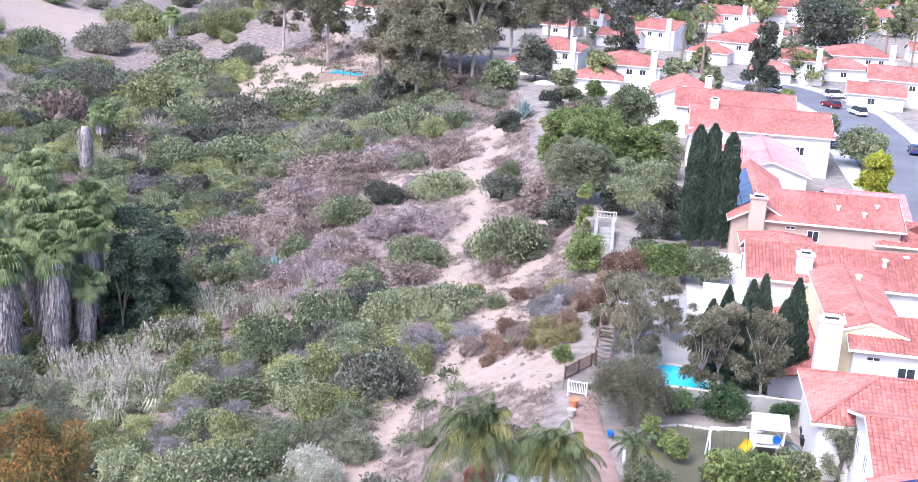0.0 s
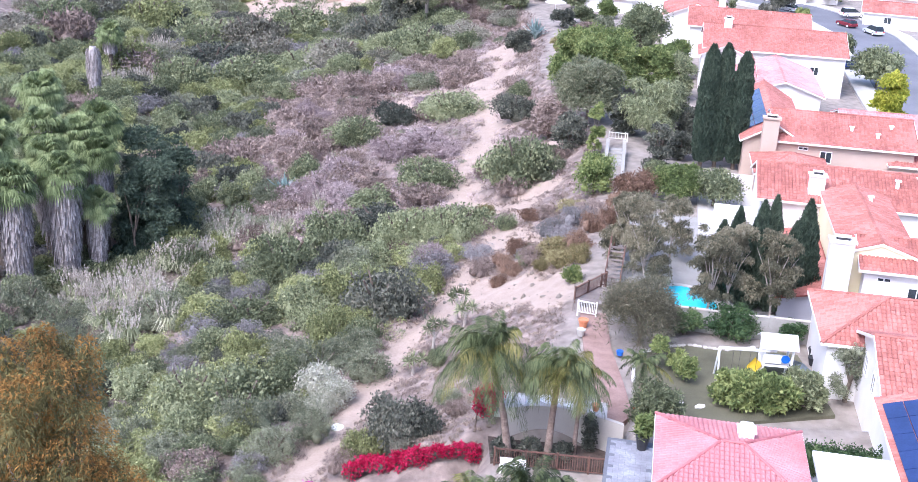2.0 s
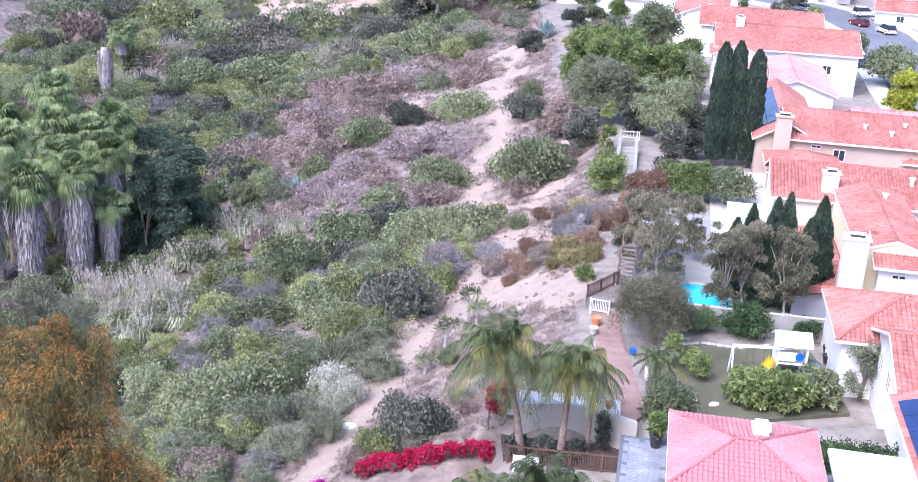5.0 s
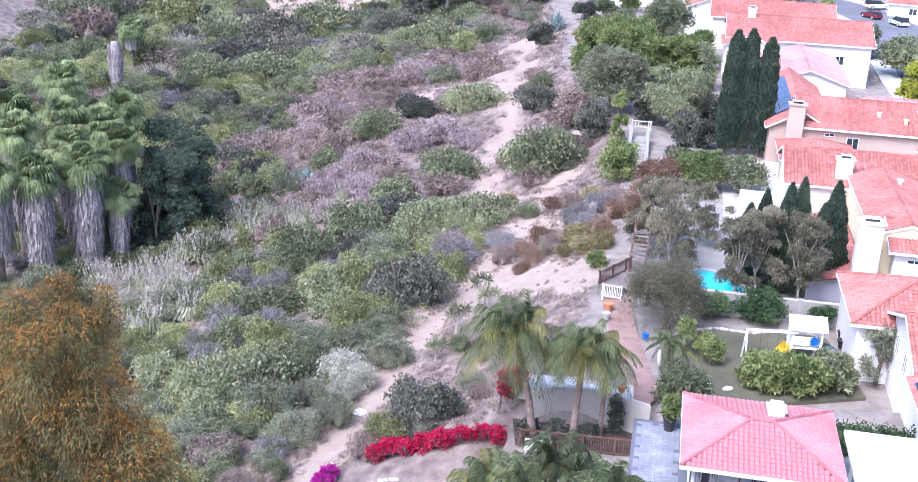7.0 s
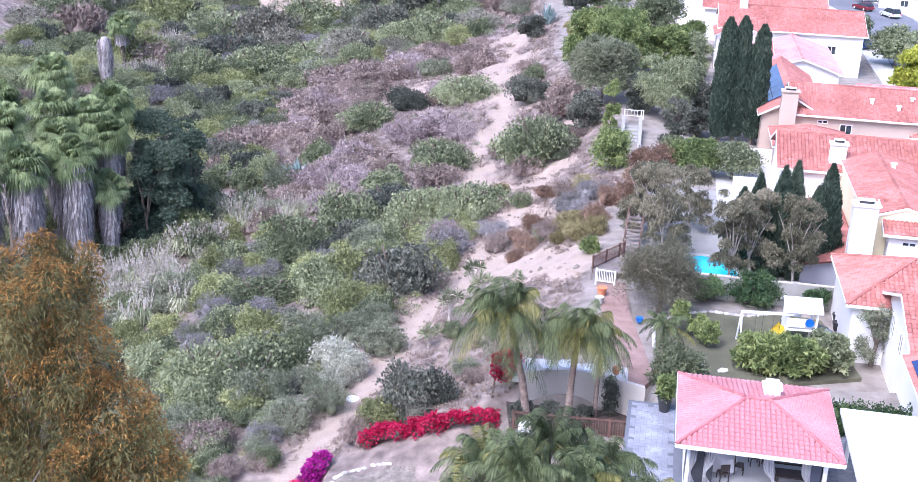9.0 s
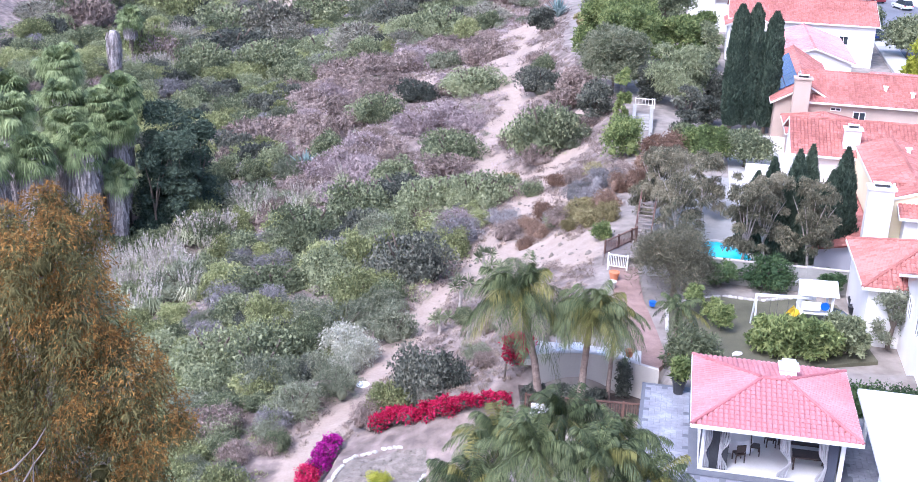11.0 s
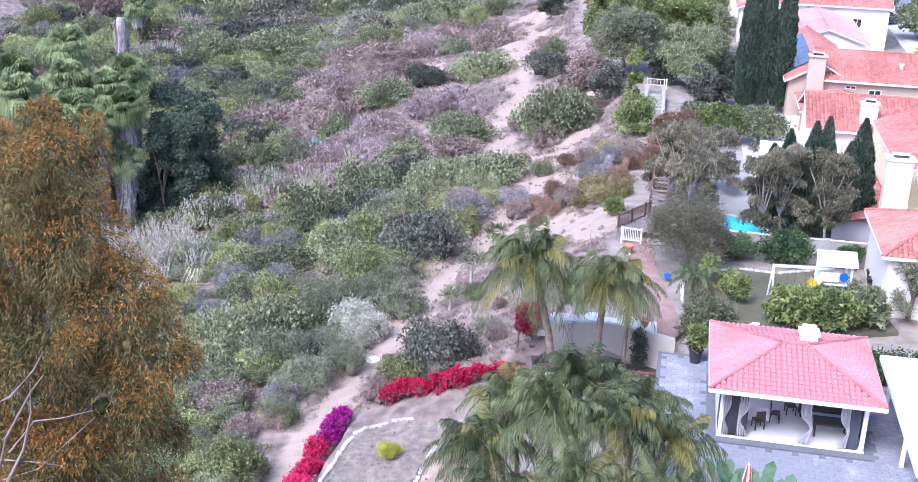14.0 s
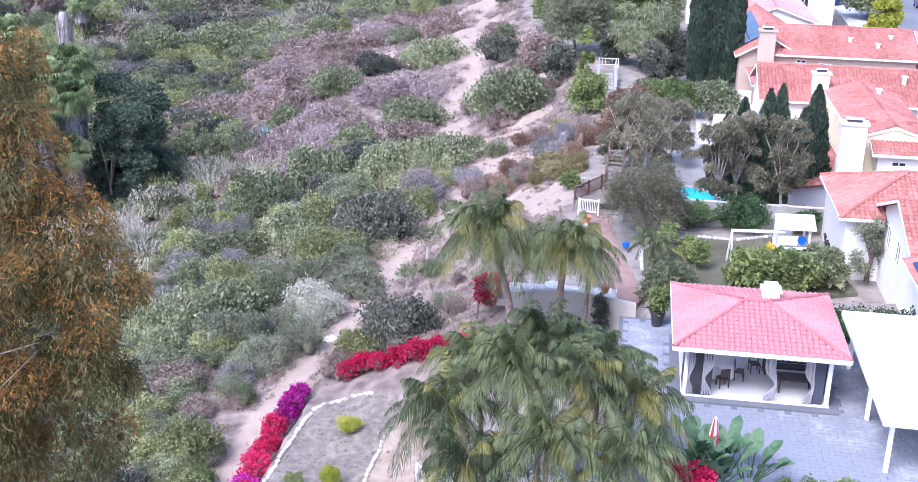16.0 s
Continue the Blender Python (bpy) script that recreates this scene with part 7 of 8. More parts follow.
def sword_rosette(x, y, z, n, L, W, leaf, label, name, seed, upright=0.6, cat="plant"):
    rg = np.random.default_rng(seed)
    q = []
    for i in range(n):
        an = i * 2.399
        el = upright + (1.4 - upright) * (i / n)
        d = np.array([math.cos(an) * math.cos(el), math.sin(an) * math.cos(el), math.sin(el)])
        s = np.array([-math.sin(an), math.cos(an), 0])
        l = L * rg.uniform(0.8, 1.15)
        m = d * l * 0.5 + np.array([0, 0, 0.04 * l])
        e = d * l + np.array([0, 0, -0.12 * l * math.cos(el)])
        q.append([s * W * 0.3, m + s * W * 0.5, m - s * W * 0.5, -s * W * 0.3])
        q.append([m + s * W * 0.5, e, e, m - s * W * 0.5])
    q = np.array(q)
    q[1::2, 2] -= 1e-3
    t = thing(name, pose(x, y, z), label, cat)
    part("rosette", quads_mesh("rosette", q), M[leaf], t)
    part("stalk", tube(bmesh.new(), [(0, 0, -0.3), (0, 0, 0.2)], [0.12, 0.08], 6), M["darkbark"], t)
    return t


sword_rosette(-21.2, 140.5, surface(-21.2, 140.5, 0.0), 46, 3.2, 0.35, "agave", "large blue-grey agave on the slope", "agave", 601)
sword_rosette(13.0, 196, surface(13, 196, 0.0), 46, 3.6, 0.4, "agave", "large pale agave on the hilltop", "agave", 602)
sword_rosette(28.4, 110.5, -0.7, 40, 1.8, 0.14, "oak", "dark cycad by the white garden wall", "cycad", 603)
for i, (x, y, hh) in enumerate(((-0.8, 80.4, 3.0), (0.9, 86.2, 2.6), (1.6, 84.8, 1.8), (-2.2, 78.6, 1.4))):
    z = surface(x, y, 0)
    t = thing("yucca_tree", pose(x, y, z), "small branching yucca with pale trunk on the sandy slope", "tree", "yuccas")
    part("trunk", tube(bmesh.new(), [(0, 0, -0.3), (0.1, 0, hh * 0.6), (0.0, 0.1, hh)], [0.14, 0.11, 0.08], 7), M["bark"], t)
    part("limb", tube(bmesh.new(), [(0.05, 0, hh * 0.5), (0.6, 0.2, hh * 0.9)], [0.08, 0.06], 6), M["bark"], t)
    q = []
    rg = np.random.default_rng(610 + i)
    for c in ((0, 0.1, hh), (0.65, 0.2, hh * 0.95), (-0.35, -0.1, hh * 0.85)):
        for k in range(60):
            d = unit(rg.normal(size=(1, 3)) + np.array([[0, 0, 0.4]]))[0]
            s = unit(np.cross(d, rg.normal(size=3))[None])[0] * 0.035
            c0 = np.array(c)
            q.append([c0, c0 + d * 0.35 + s, c0 + d * 0.75, c0 + d * 0.35 - s])
    part("crown", quads_mesh("crown", np.array(q)), M["sumac"], t)

# prickly plants and grass tufts on the gravel
for i, (x, y, r) in enumerate(((-4.6, 55.4, 0.8), (-5.2, 50.4, 0.7), (-7.2, 47.5, 0.55), (-6.9, 50.0, 0.6))):
    plant("terrace_shrub", ROUND, M["yellowleaf" if i < 2 else "lime"], x, y, r, "small yellow-green shrub on the gravel terrace", "shrub", "terrace shrubs", np.random.default_rng(i), z=gz(x, y))

# ---- bougainvillea ----


def boug(line, r, h, leaf, label, seed, n=5200, zoff=0.0):
    rg = np.random.default_rng(seed)
    x0, y0 = line[0]
    z0 = gz(x0, y0)
    bl = []
    for (ax, ay), (bx, by) in zip(line, line[1:]):
        L = math.hypot(bx - ax, by - ay)
        nk = max(2, int(L / (r * 0.42)))
        for k in range(nk):
            t = (k + rg.uniform(0, 1)) / nk
            x, y = ax + (bx - ax) * t, ay + (by - ay) * t
            rr = r * rg.uniform(0.6, 1.1)
            bl.append((x - x0 + rg.uniform(-0.3, 0.3), y - y0 + rg.uniform(-0.3, 0.3), gz(x, y) - z0 + h * rg.uniform(0.4, 0.85), rr, rr, rr * 0.8))
    t = thing("bougainvillea", pose(x0, y0, z0 + zoff), label, "shrub", "bougainvilleas")
    part("flower_mass", crown_mesh("flower_mass", seed, bl, n, 0.13, 0.1, low=-0.5, k=0.0, shell=0.55), M[leaf], t)
    part("foliage", crown_mesh("foliage", seed + 1, [(a, b, c - 0.15, d * 0.85, e2 * 0.85, f * 0.85) for a, b, c, d, e2, f in bl], n // 3, 0.14, 0.08, low=-0.5, k=0.6), M["oak"], t)
    part("stem", tube(bmesh.new(), [(0, 0, -0.3), (0.1, 0.1, h * 0.6)], [0.07, 0.04], 6), M["darkbark"], t)


boug([(-9.9, 45.0), (-9.8, 49), (-9.6, 52.5)], 0.62, 1.2, "bougmag", "magenta bougainvillea hedge along the terrace", 701, 6000)
boug([(-9.7, 51.5), (-9.2, 55), (-8.5, 59.0)], 0.62, 1.3, "bougred", "crimson bougainvillea hedge along the terrace", 702, 7000)
boug([(-8.5, 58.6), (-7.7, 61.4)], 0.62, 1.5, "bougmag", "magenta bougainvillea at the terrace corner", 703, 3600)
boug([(-5.4, 61.6), (-4.0, 61.8), (-2.2, 61.2), (-0.4, 60.8), (1.4, 60.9), (2.4, 60.8)], 0.62, 1.3, "bougred", "crimson bougainvillea mass below the slope", 704, 9000)
boug([(2.2, 62.6), (3.0, 62.0), (3.4, 63.2), (2.6, 64.0)], 0.7, 2.4, "bougred", "red bougainvillea beside the palms", 705, 2600)
boug([(8.6, 41.4), (10.4, 41.0)], 0.8, 1.4, "bougred", "crimson bougainvillea beside the patio", 706, 5000)


def paddle_clump(x, y, z, n, H, seed, label):
    rg = np.random.default_rng(seed)
    t = thing("bird_of_paradise", pose(x, y, z), label, "plant", "paddle-leaved plants")
    for i in range(n):
        an = rg.uniform(0, math.tau)
        h = H * rg.uniform(0.6, 1.0)
        o = Vector((0.25 * math.cos(an), 0.25 * math.sin(an), 0))
        out = rg.uniform(0.3, 0.8)
        b = o + Vector((out * math.cos(an), out * math.sin(an), h * 0.6))
        e = o + Vector((out * 2.1 * math.cos(an), out * 2.1 * math.sin(an), h))
        s = Vector((-math.sin(an), math.cos(an), 0)) * 0.26
        bm = tube(bmesh.new(), [o[:], b[:]], [0.035, 0.02], 5)
        rows = []
        for k, w in ((0, 0.25), (0.3, 1), (0.65, 0.9), (1, 0.08)):
            p = b.lerp(e, k) + Vector((0, 0, 0.12 * math.sin(k * 3.1)))
            rows.append([bm.verts.new(p - s * w + Vector((0, 0, 0.08 * w))), bm.verts.new(p), bm.verts.new(p + s * w + Vector((0, 0, 0.08 * w)))])
        for r0, r1 in zip(rows, rows[1:]):
            for k in range(2):
                bm.faces.new((r0[k], r0[k + 1], r1[k + 1], r1[k]))
        part("leaf", bm, M["banana"], t)


for i, (x, y) in enumerate(((10.4, 43.6), (11.6, 42.8), (12.6, 42.4), (11.0, 42.0), (10.0, 42.4))):
    paddle_clump(x, y, 0.0, 16, 1.9, 720 + i, "bird of paradise plant with broad paddle leaves")
for i, (x, y, r) in enumerate(((13.6, 41.0, 0.9), (14.8, 40.8, 0.9), (16.2, 41.0, 0.9), (8.2, 43.0, 0.7))):
    plant("patio_shrub", ROUND, M["lime"], x, y, r, "bushy yellow-green shrub beside the patio", "shrub", "patio shrubs", np.random.default_rng(30 + i), z=0.0 if x > 9 else -1.9)

# ---- pampas grass ----


def pampas_mesh(seed):
    rg = np.random.default_rng(seed)
    lv, pl = [], []
    for i in range(130):
        an, out = rg.uniform(0, math.tau), rg.uniform(0.3, 0.9)
        p = np.array([0.1 * math.cos(an), 0.1 * math.sin(an), 0])
        m = p + np.array([out * 0.5 * math.cos(an), out * 0.5 * math.sin(an), rg.uniform(0.4, 0.75)])
        e = p + np.array([out * math.cos(an), out * math.sin(an), rg.uniform(0.2, 0.6)])
        s = np.array([-math.sin(an), math.cos(an), 0]) * 0.02
        lv.append([p - s, p + s, m + s, m - s])
        lv.append([m - s, m + s, e + s * 0.3, e - s * 0.3])
    for i in range(22):
        an, out = rg.uniform(0, math.tau), rg.uniform(0, 0.6)
        b = np.array([out * math.cos(an), out * math.sin(an), rg.uniform(0.55, 0.8)])
        e = b + np.array([0.15 * math.cos(an), 0.15 * math.sin(an), rg.uniform(0.35, 0.55)])
        for k in range(14):
            p = b + (e - b) * rg.uniform(0, 1)
            d = unit(rg.normal(size=(1, 3)) + np.array([[0, 0, 1.2]]))[0]
            s = unit(np.cross(d, rg.normal(size=3))[None])[0] * 0.016
            pl.append([p - d * 0.06, p + s, p + d * 0.09, p - s])
    return quads_mesh("leaves", np.array(lv)), quads_mesh("plumes", np.array(pl))


PAMP = [pampas_mesh(800 + i) for i in range(3)]
rg = np.random.default_rng(81)
for x, y in PAMPAS:
    for k in range(6):
        px, py = x + rg.normal() * 2.0, y + rg.normal() * 2.6
        t = thing("pampas_grass", pose(px, py, surface(px, py, -0.1), 0, 0, rg.uniform(0, 360)), "clump of pampas grass with pale feathery plumes", "grass", "pampas clumps")
        s = rg.uniform(1.9, 2.9)
        t.scale = (s * 0.8, s * 0.8, s)
        lm, pm = PAMP[rg.integers(3)]
        part("tussock", lm, M["pampasleaf"], t)
        part("plume_head", pm, M["plume"], t)

# ---- the rust-coloured eucalyptus in the foreground ----
FT = (-10.4, 25.0)
fz = gz(*FT)
rg = np.random.default_rng(900)
FB = [(-9.6, 24.6, 19.6, 1.45), (-8.9, 24.4, 18.4, 1.2), (-10.3, 24.9, 17.8, 1.5), (-8.0, 24.4, 16.9, 1.15), (-9.3, 24.2, 16.2, 1.4), (-7.5, 24.6, 15.6, 1.05), (-8.6, 24.4, 14.4, 1.35), (-10.2, 24.5, 14.8, 1.5), (-7.7, 24.5, 13.7, 1.0), (-9.6, 24.3, 12.9, 1.5), (-8.3, 24.6, 12.0, 1.2), (-10.6, 24.8, 11.4, 1.5), (-11.2, 25.4, 19.0, 1.3), (-11.8, 25.2, 16.0, 1.6), (-9.2, 25.3, 20.3, 0.8)]
small = []
for x, y, z, r in FB:
    small.append((x - FT[0], y - FT[1], z - fz, r * 0.86, r * 0.86, r * 0.84))
    for k in range(10):
        d = unit(rg.normal(size=(1, 3)))[0]
        q = r * rg.uniform(0.26, 0.46)
        small.append((x - FT[0] + d[0] * r * 0.84, y - FT[1] + d[1] * r * 0.84, z - fz + d[2] * r * 0.8, q, q, q * 1.1))
crown_a = crown_mesh("crown", 901, small, 90000, 0.16, 0.024, droop=1.3, spread=0.7, low=-0.9, k=0.2, shell=0.3)
# Rust on clump tops over darker olive: real leaf colours, light and shade painted in.
crown_b = crown_mesh("outer_foliage", 902, [(a, b, c + 0.14, d * 1.06, e2 * 1.06, f * 1.06) for a, b, c, d, e2, f in small[1::2]], 80000, 0.10, 0.022, droop=0.9, spread=0.8, low=0.3, k=0.0, shell=0.85)
lines = [([(0, 0, -0.5), (0.1, 0, 8), (0.3, -0.1, 14), (0.2, -0.2, 19)], [0.42, 0.34, 0.26, 0.17])]
for x, y, z, r in FB:
    e2 = Vector((x - FT[0], y - FT[1], z - fz))
    b = Vector((0.25, -0.1, max(10, e2.z - 3.2)))
    lines.append(([b[:], (b.lerp(e2, 0.5) + Vector((0, 0, 0.3)))[:], e2[:]], [0.12, 0.08, 0.03]))
BARE = [((-10.9, 23.6, 12.6), (-10.2, 22.9, 14.4), (-9.5, 22.8, 15.6), (-9.2, 22.8, 16.0)), ((-10.5, 23.0, 12.9), (-9.8, 22.8, 14.2), (-9.55, 22.8, 15.1), (-9.45, 22.7, 15.9)), ((-10.9, 23.3, 14.8), (-10.0, 22.9, 15.4), (-9.4, 22.8, 16.1), (-9.1, 22.7, 16.6)), ((-10.4, 23.0, 13.3), (-9.5, 22.8, 13.75), (-8.9, 22.8, 14.35), (-8.2, 22.8, 15.05)), ((-10.2, 23.0, 14.0), (-9.5, 22.8, 14.9), (-8.9, 22.8, 15.0), (-8.1, 22.7, 15.3)), ((-10.3, 23.0, 13.8), (-9.6, 22.8, 13.9), (-9.1, 22.8, 13.85), (-8.9, 22.8, 13.8))]
bare = []
for i, pts in enumerate(BARE):
    k = 1.0 if i < 3 else 0.6
    bare.append(([(p[0] - FT[0], p[1] - FT[1], p[2] - fz) for p in ((-10.3, 24.8, pts[0][2] - 1.2),) + pts], [0.06 * k, 0.045 * k, 0.03 * k, 0.02 * k, 0.008 * k]))
euc = limb_tree("eucalyptus_tree", FT[0], FT[1], fz, "tall eucalyptus with drooping rust-orange and olive leaves", lines, M["bark"], [(crown_a, M["olive"]), (crown_b, M["rust"])])
for pts, rad in bare:
    part("bare_branch", tube(bmesh.new(), pts, rad, 6), M["greywood"], euc, "leafless pale grey branch")

# ---- tall eucalyptus group on the far hill ----
for i, (x, y, H) in enumerate(((-6.6, 231.5, 24), (2.1, 250.5, 26), (-2.5, 256, 28), (4.5, 239.3, 25), (8.7, 252.8, 24), (-9.9, 249, 25), (-16.1, 262, 26), (24.2, 292, 24), (36, 312, 26), (-30.3, 286, 22), (-43.5, 302, 24), (14, 275, 24), (30, 300, 22))):
    simple_tree(x, y, H * 0.3, H, "eucleaf", "tall eucalyptus with bare pale trunk and airy crown", 950 + i, leaf_n=9000, L=0.7, W=0.24, bark="bark", z0=0.22, k=0.45, droop=0.6, r0=0.4, rb=0.3, group="tall eucalyptus", shell=0.5, fork=0.5, narrow=0.2, blobs=26)
for i, (x, y, R, H, lf) in enumerate(((17, 232, 5, 9, "oak"), (10, 222, 4, 6, "sumac"), (22, 222, 3, 4, "sumac"), (-12, 240, 5, 8, "oak"), (60, 372, 12, 14, "oak"), (96, 300, 10, 15, "oak"), (108, 330, 10, 15, "sumac"), (36, 246, 4, 14, "oak"), (84, 268, 5, 6, "sumac"), (70, 262, 3, 4, "oak"), (50, 330, 8, 10, "oak"), (18, 345, 11, 14, "oak"), (0, 360, 12, 14, "oak"), (80, 440, 16, 16, "oak"), (130, 440, 18, 16, "sumac"), (-20, 380, 16, 15, "oak"), (-60, 400, 18, 14, "sumac"), (118, 370, 12, 15, "oak"))):
    simple_tree(x, y, R, H, lf, "rounded green street tree among the houses" if y > 240 else "rounded green garden tree above the slope", 980 + i, leaf_n=3600, L=0.5 + R * 0.05, W=0.3 + R * 0.02, z0=0.1, r0=0.3, group="garden trees")
simple_tree(60.6, 165, 4.6, 6.0, "sumac", "rounded green street tree", 1001, leaf_n=5000, L=0.4, W=0.25, z0=0.2)
simple_tree(54.3, 142, 3.0, 7.0, "yellowleaf", "bright yellow-green street tree", 1002, leaf_n=5000, L=0.4, W=0.25, z0=0.1, narrow=0.6)
simple_tree(61, 186, 3.4, 4.2, "sumac", "small street tree by the driveway", 1003, leaf_n=3000, L=0.4, W=0.25, z0=0.2)
for i, (x, y, H) in enumerate(((52, 262, 12), (56, 258, 14), (74, 252, 7), (70, 258, 8), (100, 268, 12), (104, 262, 13))):
    queen_palm(x, y, -1.2, H, 4.2, 1010 + i, "street palm with feathery crown", 18, 0.25)

# ---- parked cars ----


def car(x, y, z, turn, paint, label, suv=False):
    c = thing("car", pose(x, y, z, 0, 0, turn), label, "car", "parked cars")
    L, W, H = (4.7, 1.9, 1.75) if suv else (4.4, 1.8, 1.45)
    b = [(-L / 2, 0.35), (-L / 2 + 0.05, 0.75), (-L / 2 + 0.3, 0.95), (L / 2 - 1.1, 0.98), (L / 2 - 0.15, 0.8), (L / 2, 0.5), (L / 2 - 0.05, 0.3)]
    cab = [(-L / 2 + 0.12, 0.9), (-L / 2 + 0.35, H - 0.08), (-L / 2 + 0.8, H), (L / 2 - 2.2, H - 0.02), (L / 2 - 1.15, 0.95)]

    def prism(prof, w0, w1, top):
        bm = bmesh.new()
        zt = max(q[1] for q in prof)
        rows = []
        for s in (-1, 1):
            rows.append([bm.verts.new((px, s * (w0 + (w1 - w0) * (pz - 0.9) / (zt - 0.9) if top and pz > 0.95 else w0), pz)) for px, pz in prof])
        n = len(prof)
        bm.faces.new(rows[0])
        bm.faces.new(list(reversed(rows[1])))
        for i in range(n):
            bm.faces.new((rows[0][i], rows[1][i], rows[1][(i + 1) % n], rows[0][(i + 1) % n]))
        bmesh.ops.recalc_face_normals(bm, faces=bm.faces[:])
        return bevel(bm, 0.05, 2)
    part("body", prism(b, W / 2, W / 2, False), paint, c)
    part("cabin_glass", prism(cab, W / 2 - 0.08, W / 2 - 0.28, True), M["glass"], c)
    part("roof_panel", bevel(boxes((-L / 2 + 0.6, L / 2 - 2.3, -W / 2 + 0.3, W / 2 - 0.3, H - 0.03, H + 0.03)), 0.02), paint, c)
    for sx in (-1, 1):
        for sy in (-1, 1):
            bm = tube(bmesh.new(), [(sx * L * 0.31, sy * (W / 2 - 0.2), 0.33), (sx * L * 0.31, sy * (W / 2 + 0.02), 0.33)], [0.33, 0.33], 14)
            w = part("wheel", bm, M["dark"], c)
            part("rim", tube(bmesh.new(), [(sx * L * 0.31, sy * (W / 2 + 0.021), 0.33), (sx * L * 0.31, sy * (W / 2 + 0.04), 0.33)], [0.2, 0.19], 12), M["trim"], w)
    for sy in (-1, 1):
        part("headlight", boxes((L / 2 - 0.1, L / 2 + 0.0, sy * W * 0.36 - 0.15, sy * W * 0.36 + 0.15, 0.62, 0.76)), M["trim"], c)
        part("tail_light", boxes((-L / 2 - 0.02, -L / 2 + 0.1, sy * W * 0.4 - 0.1, sy * W * 0.4 + 0.1, 0.7, 0.9)), M["redp"], c)


def paintm(name, c):
    return mat(name, [c, tuple(min(1, k * 1.1) for k in c)], 0.5, 0.25, 0.0, 5)


P_BLUE, P_NAVY, P_WHITE, P_RED, P_GREY = paintm("light_blue_paint", (0.10, 0.25, 0.55)), paintm("navy_paint", (0.02, 0.04, 0.14)), paintm("car_white_paint", (0.75, 0.75, 0.75)), paintm("maroon_paint", (0.16, 0.02, 0.03)), paintm("silver_paint", (0.5, 0.52, 0.54))
car(52.5, 131.5, -0.75, 20, P_BLUE, "light blue hatchback parked in a driveway")
car(60.0, 178, -0.85, 30, P_NAVY, "dark blue car parked before a garage", True)
car(77.6, 231, -0.85, 12, P_WHITE, "white estate car parked in a driveway", True)
car(73.2, 220, -1.08, 110, P_RED, "maroon car parked at the kerb")
car(75.8, 212.5, -1.08, 100, P_GREY, "silver four-wheel-drive parked at the kerb", True)
car(73.4, 178, -1.08, 75, P_NAVY, "dark blue car parked at the kerb")
car(64, 220, -0.95, 60, P_GREY, "grey car parked before a house")
car(66, 236, -1.08, 130, P_WHITE, "white car parked at the bend")
# street lamp
sl = thing("street_lamp", pose(59.6, 131, -0.95), "tall grey street lamp beside the road", "street lamp")
part("pole", tube(bmesh.new(), [(0, 0, 0), (0, 0, 7.5)], [0.11, 0.07], 8), M["trim"], sl)
part("arm", tube(bmesh.new(), [(0, 0, 7.4), (0.8, 0.1, 7.8), (1.8, 0.2, 7.8)], [0.05, 0.045, 0.04], 6), M["trim"], sl)
part("lamp_head", bevel(boxes((1.7, 2.3, 0.1, 0.35, 7.7, 7.86)), 0.03), M["trim"], sl)

rg = np.random.default_rng(77)
for i in range(330):
    x, y = rg.uniform(-235, -28), rg.uniform(205, 420) if i < 120 else rg.uniform(360, 600)
    if abs(x) > 0.46 * y + 10 or i < 120 and rg.random() < 0.25 and x < -90 or (x + 136) ** 2 + (y - 402) ** 2 < 500 or (x + 114) ** 2 + (y - 303) ** 2 < 200 or -48 < x < -8 and 236 < y < 292:
        continue
    plant("canyon_tree", DENSE, M[("canyon", "sumac", "pepper", "coyote")[rg.integers(4)]], x, y, rg.uniform(3, 8), "broad dark green canyon scrub oak", "tree", "canyon trees", rg, trunk=STEM)
for x, y, r in ((-33, 124, 4.2), (-34, 130, 4.5), (-36, 126, 4.0), (-31, 128, 3.4)):
    plant("canyon_tree", DENSE, M["oak"], x, y, r, "broad dark green canyon scrub oak", "tree", "canyon trees", rg, trunk=STEM)

# trees in the dark cypress leaf, whose colour also holds the palms' deep shade
for i, (x, y, R, H) in enumerate(((-35.2, 121.5, 2.8, 12.0), (-32.8, 123.5, 3.0, 12.5), (-35.5, 127.0, 3.6, 15.0), (-31.5, 127.0, 3.0, 12.5), (-33.6, 131, 3.6, 13))):
    simple_tree(x, y, R, H, "cypress", "dense dark green tree beside the palms", 1100 + i, leaf_n=9000, L=0.28, W=0.14, z0=0.0, group="dark trees", narrow=0.3)
# pool terrace and house beyond the tall trees
pt = thing("far_pool", pose(-24, 272, gz(-24, 272) + 0.3, 0, 0, -15), "small turquoise pool with pale terrace on the hill", "pool")
part("terrace", boxes((-6, 6, -3.5, 3.5, -2.0, 0.6)), M["sand"], pt)
part("water", boxes((-4, 4, -2.2, 2.2, 0.602, 0.64)), POOL, pt)
railing((-30, 270), (-19, 267), gz(-24, 272) + 0.9, gz(-24, 272) + 0.9, 1.2, "dark pool fence on the terrace edge", M["dark"], 0.6)

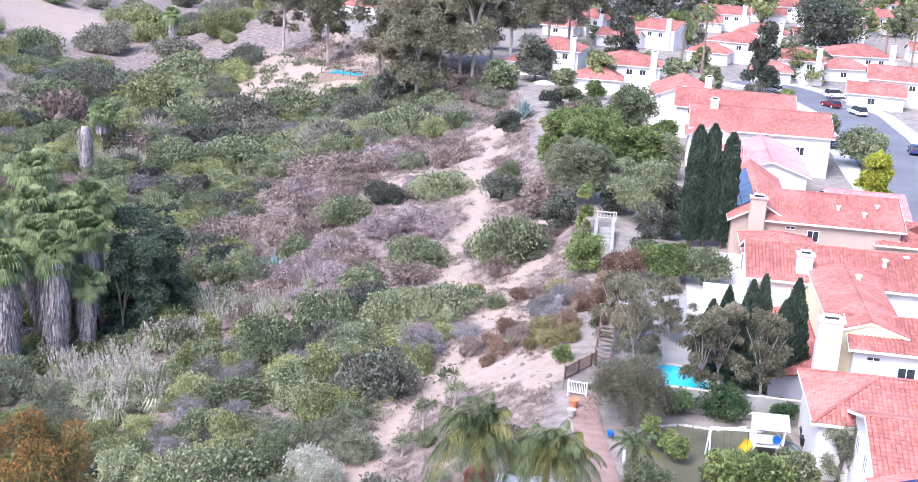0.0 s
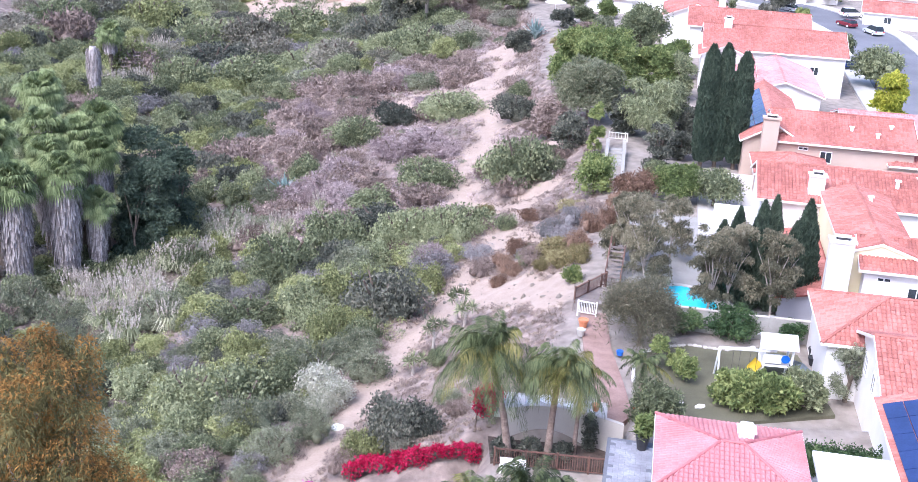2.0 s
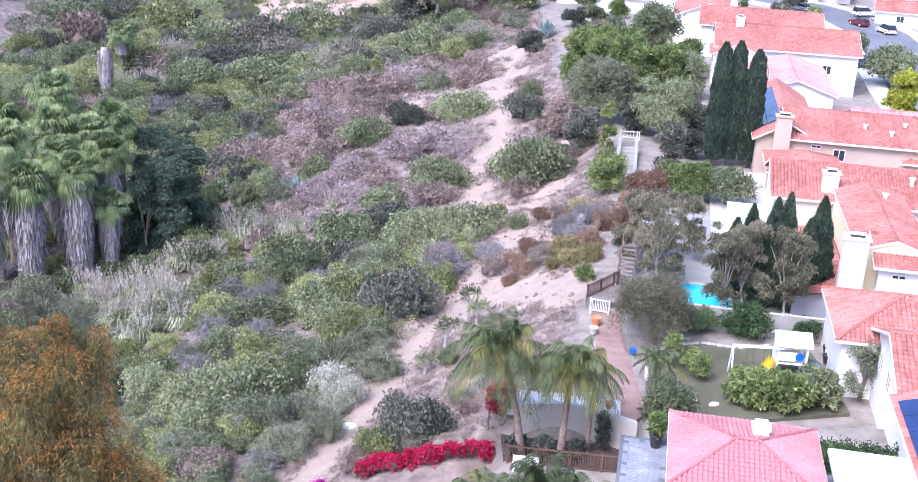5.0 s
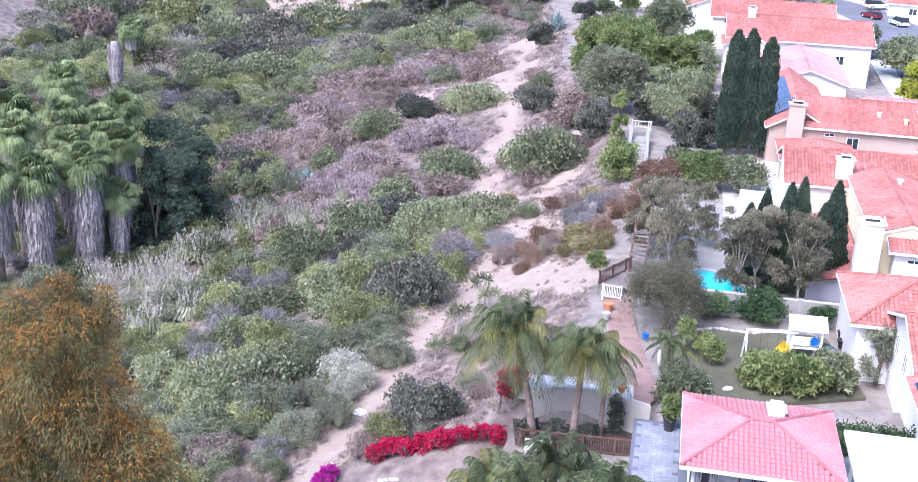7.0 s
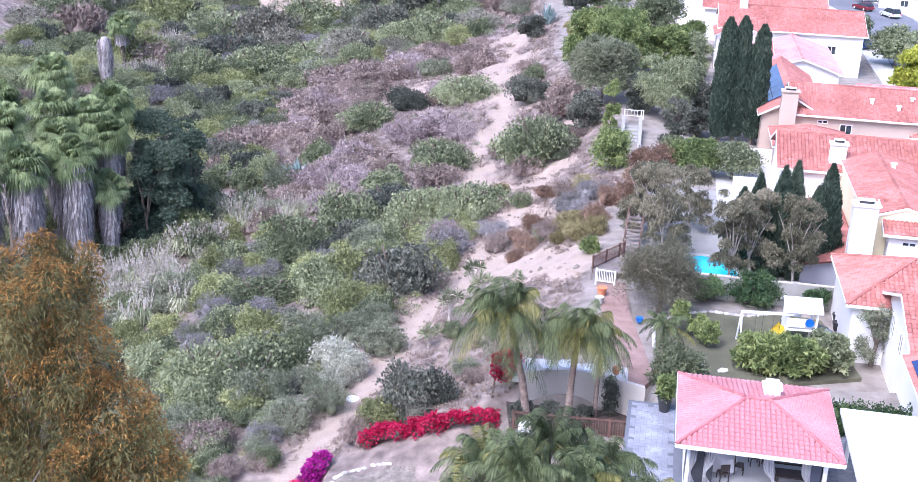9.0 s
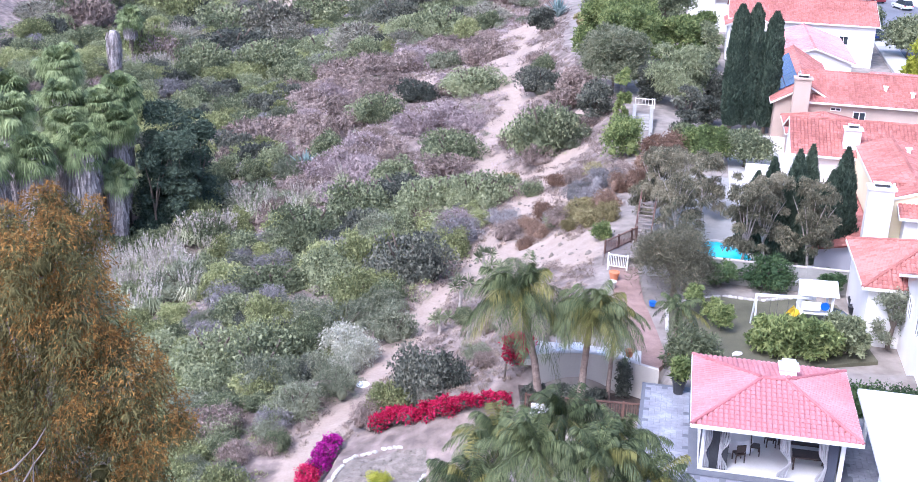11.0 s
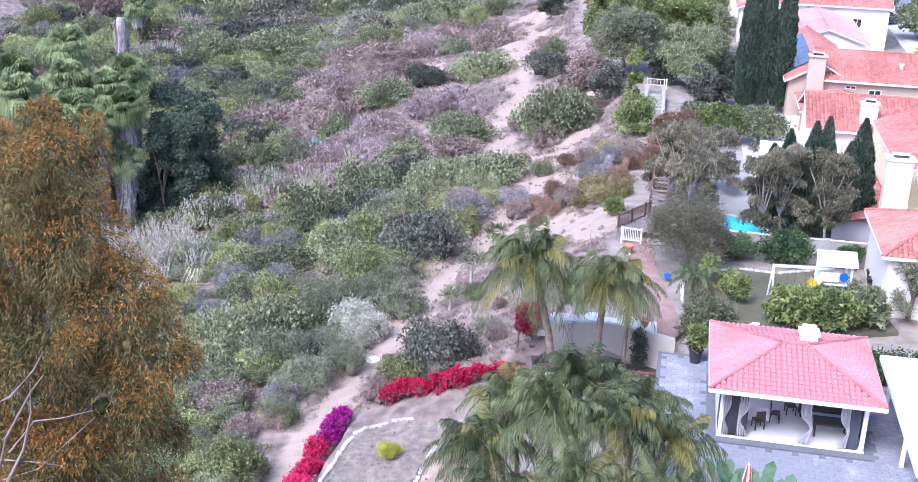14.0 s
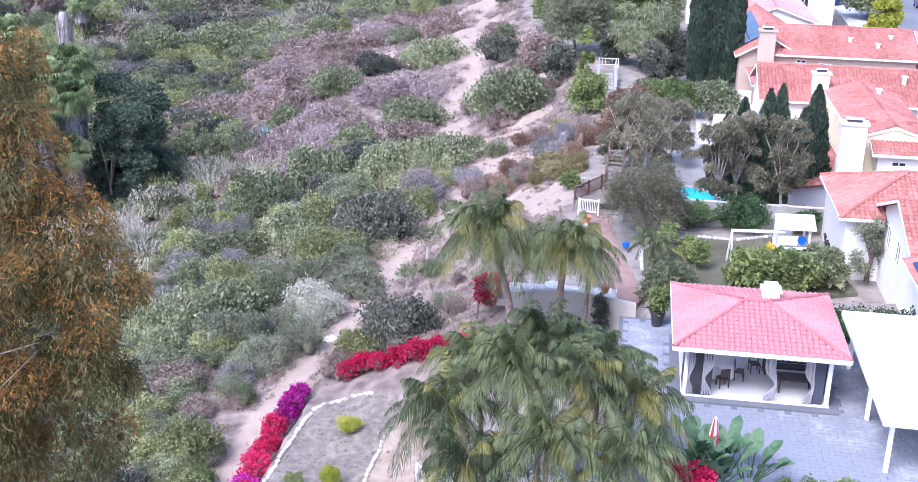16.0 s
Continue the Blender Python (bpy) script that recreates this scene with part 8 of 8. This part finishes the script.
# trees, shrubs and lawns among the far houses
rg = np.random.default_rng(123)
FARTREE = [crown_mesh("crown", 1200 + i, tree_blobs(np.random.default_rng(1200 + i), 26, 1.0, 0.15, 2.0, 0.34), 2200, 0.13, 0.09, 0, 0.9, -0.6, 0.6) for i in range(4)]
for i in range(130):
    u, v = rg.uniform(-70, 150), rg.uniform(205, 480)
    p = lot(u, v)
    if abs(p.x) > 0.46 * p.y + 12 or p.x < np.interp(p.y, EDGE_Y, EDGE_X) + 4 or seg_dist(np.array([p.x]), np.array([p.y]), STREET)[0] < 9:
        continue
    r = rg.uniform(1.2, 4.2) * (1 + (v - 205) / 400)
    t = thing("tree", pose(p.x, p.y, gz(p.x, p.y), 0, 0, rg.uniform(0, 360)), "leafy green garden tree between far houses", "tree", "far garden trees")
    t.scale = (r, r, r * rg.uniform(0.7, 1.2))
    part("crown", FARTREE[rg.integers(4)], M[("oak", "sumac", "canyon", "lime", "coyote")[rg.integers(5)]], t)
    part("trunk", STEM, M["darkbark"], t)
con = simple_tree(62.5, 232, 4.4, 15.0, "oak", "tall dark conifer beside the street", 1301, leaf_n=7000, L=0.6, W=0.3, z0=0.05, narrow=0.7, r0=0.3)
tf = tagged(part("lawn", boxes((-6, 6, -4, 4, -0.3, 0.12)), M["turf"]), "bright green artificial turf lawn", "lawn", kind="structure")
tf.matrix_world = pose(43, 266, -1.15, 0, 0, -12)
# sun shade and patio furniture on the hilltop terrace
us = thing("patio_umbrella", pose(17.5, 214, gz(17.5, 214)), "open white patio umbrella on a terrace", "umbrella")
part("pole", tube(bmesh.new(), [(0, 0, -0.3), (0, 0, 2.6)], [0.05, 0.05], 6), M["white"], us)
part("canopy", lathe(bmesh.new(), [(2.0, 2.3), (1.2, 2.65), (0.1, 2.9)], 12), M["cloth"], us)
panel_fence((31, 204), (46, 200), -0.9, 1.7, 6, "solid grey-white back yard fence")
# scrub at the foot of the terrace
for x, y, r, lf in ((-13.2, 53.8, 1.5, "coyote"), (-12.3, 53.6, 1.2, "lime"), (-14.2, 55.0, 1.4, "sage"), (-12.2, 57.4, 0.9, "sage"), (-14.4, 58.6, 1.6, "sage")):
    plant("shrub" if lf != "sage" else "sage_shrub", ROUND if lf != "sage" else WISPY, M[lf], x, y, r, "bushy green shrub at the foot of the terrace", "shrub", "green shrubs", rg)
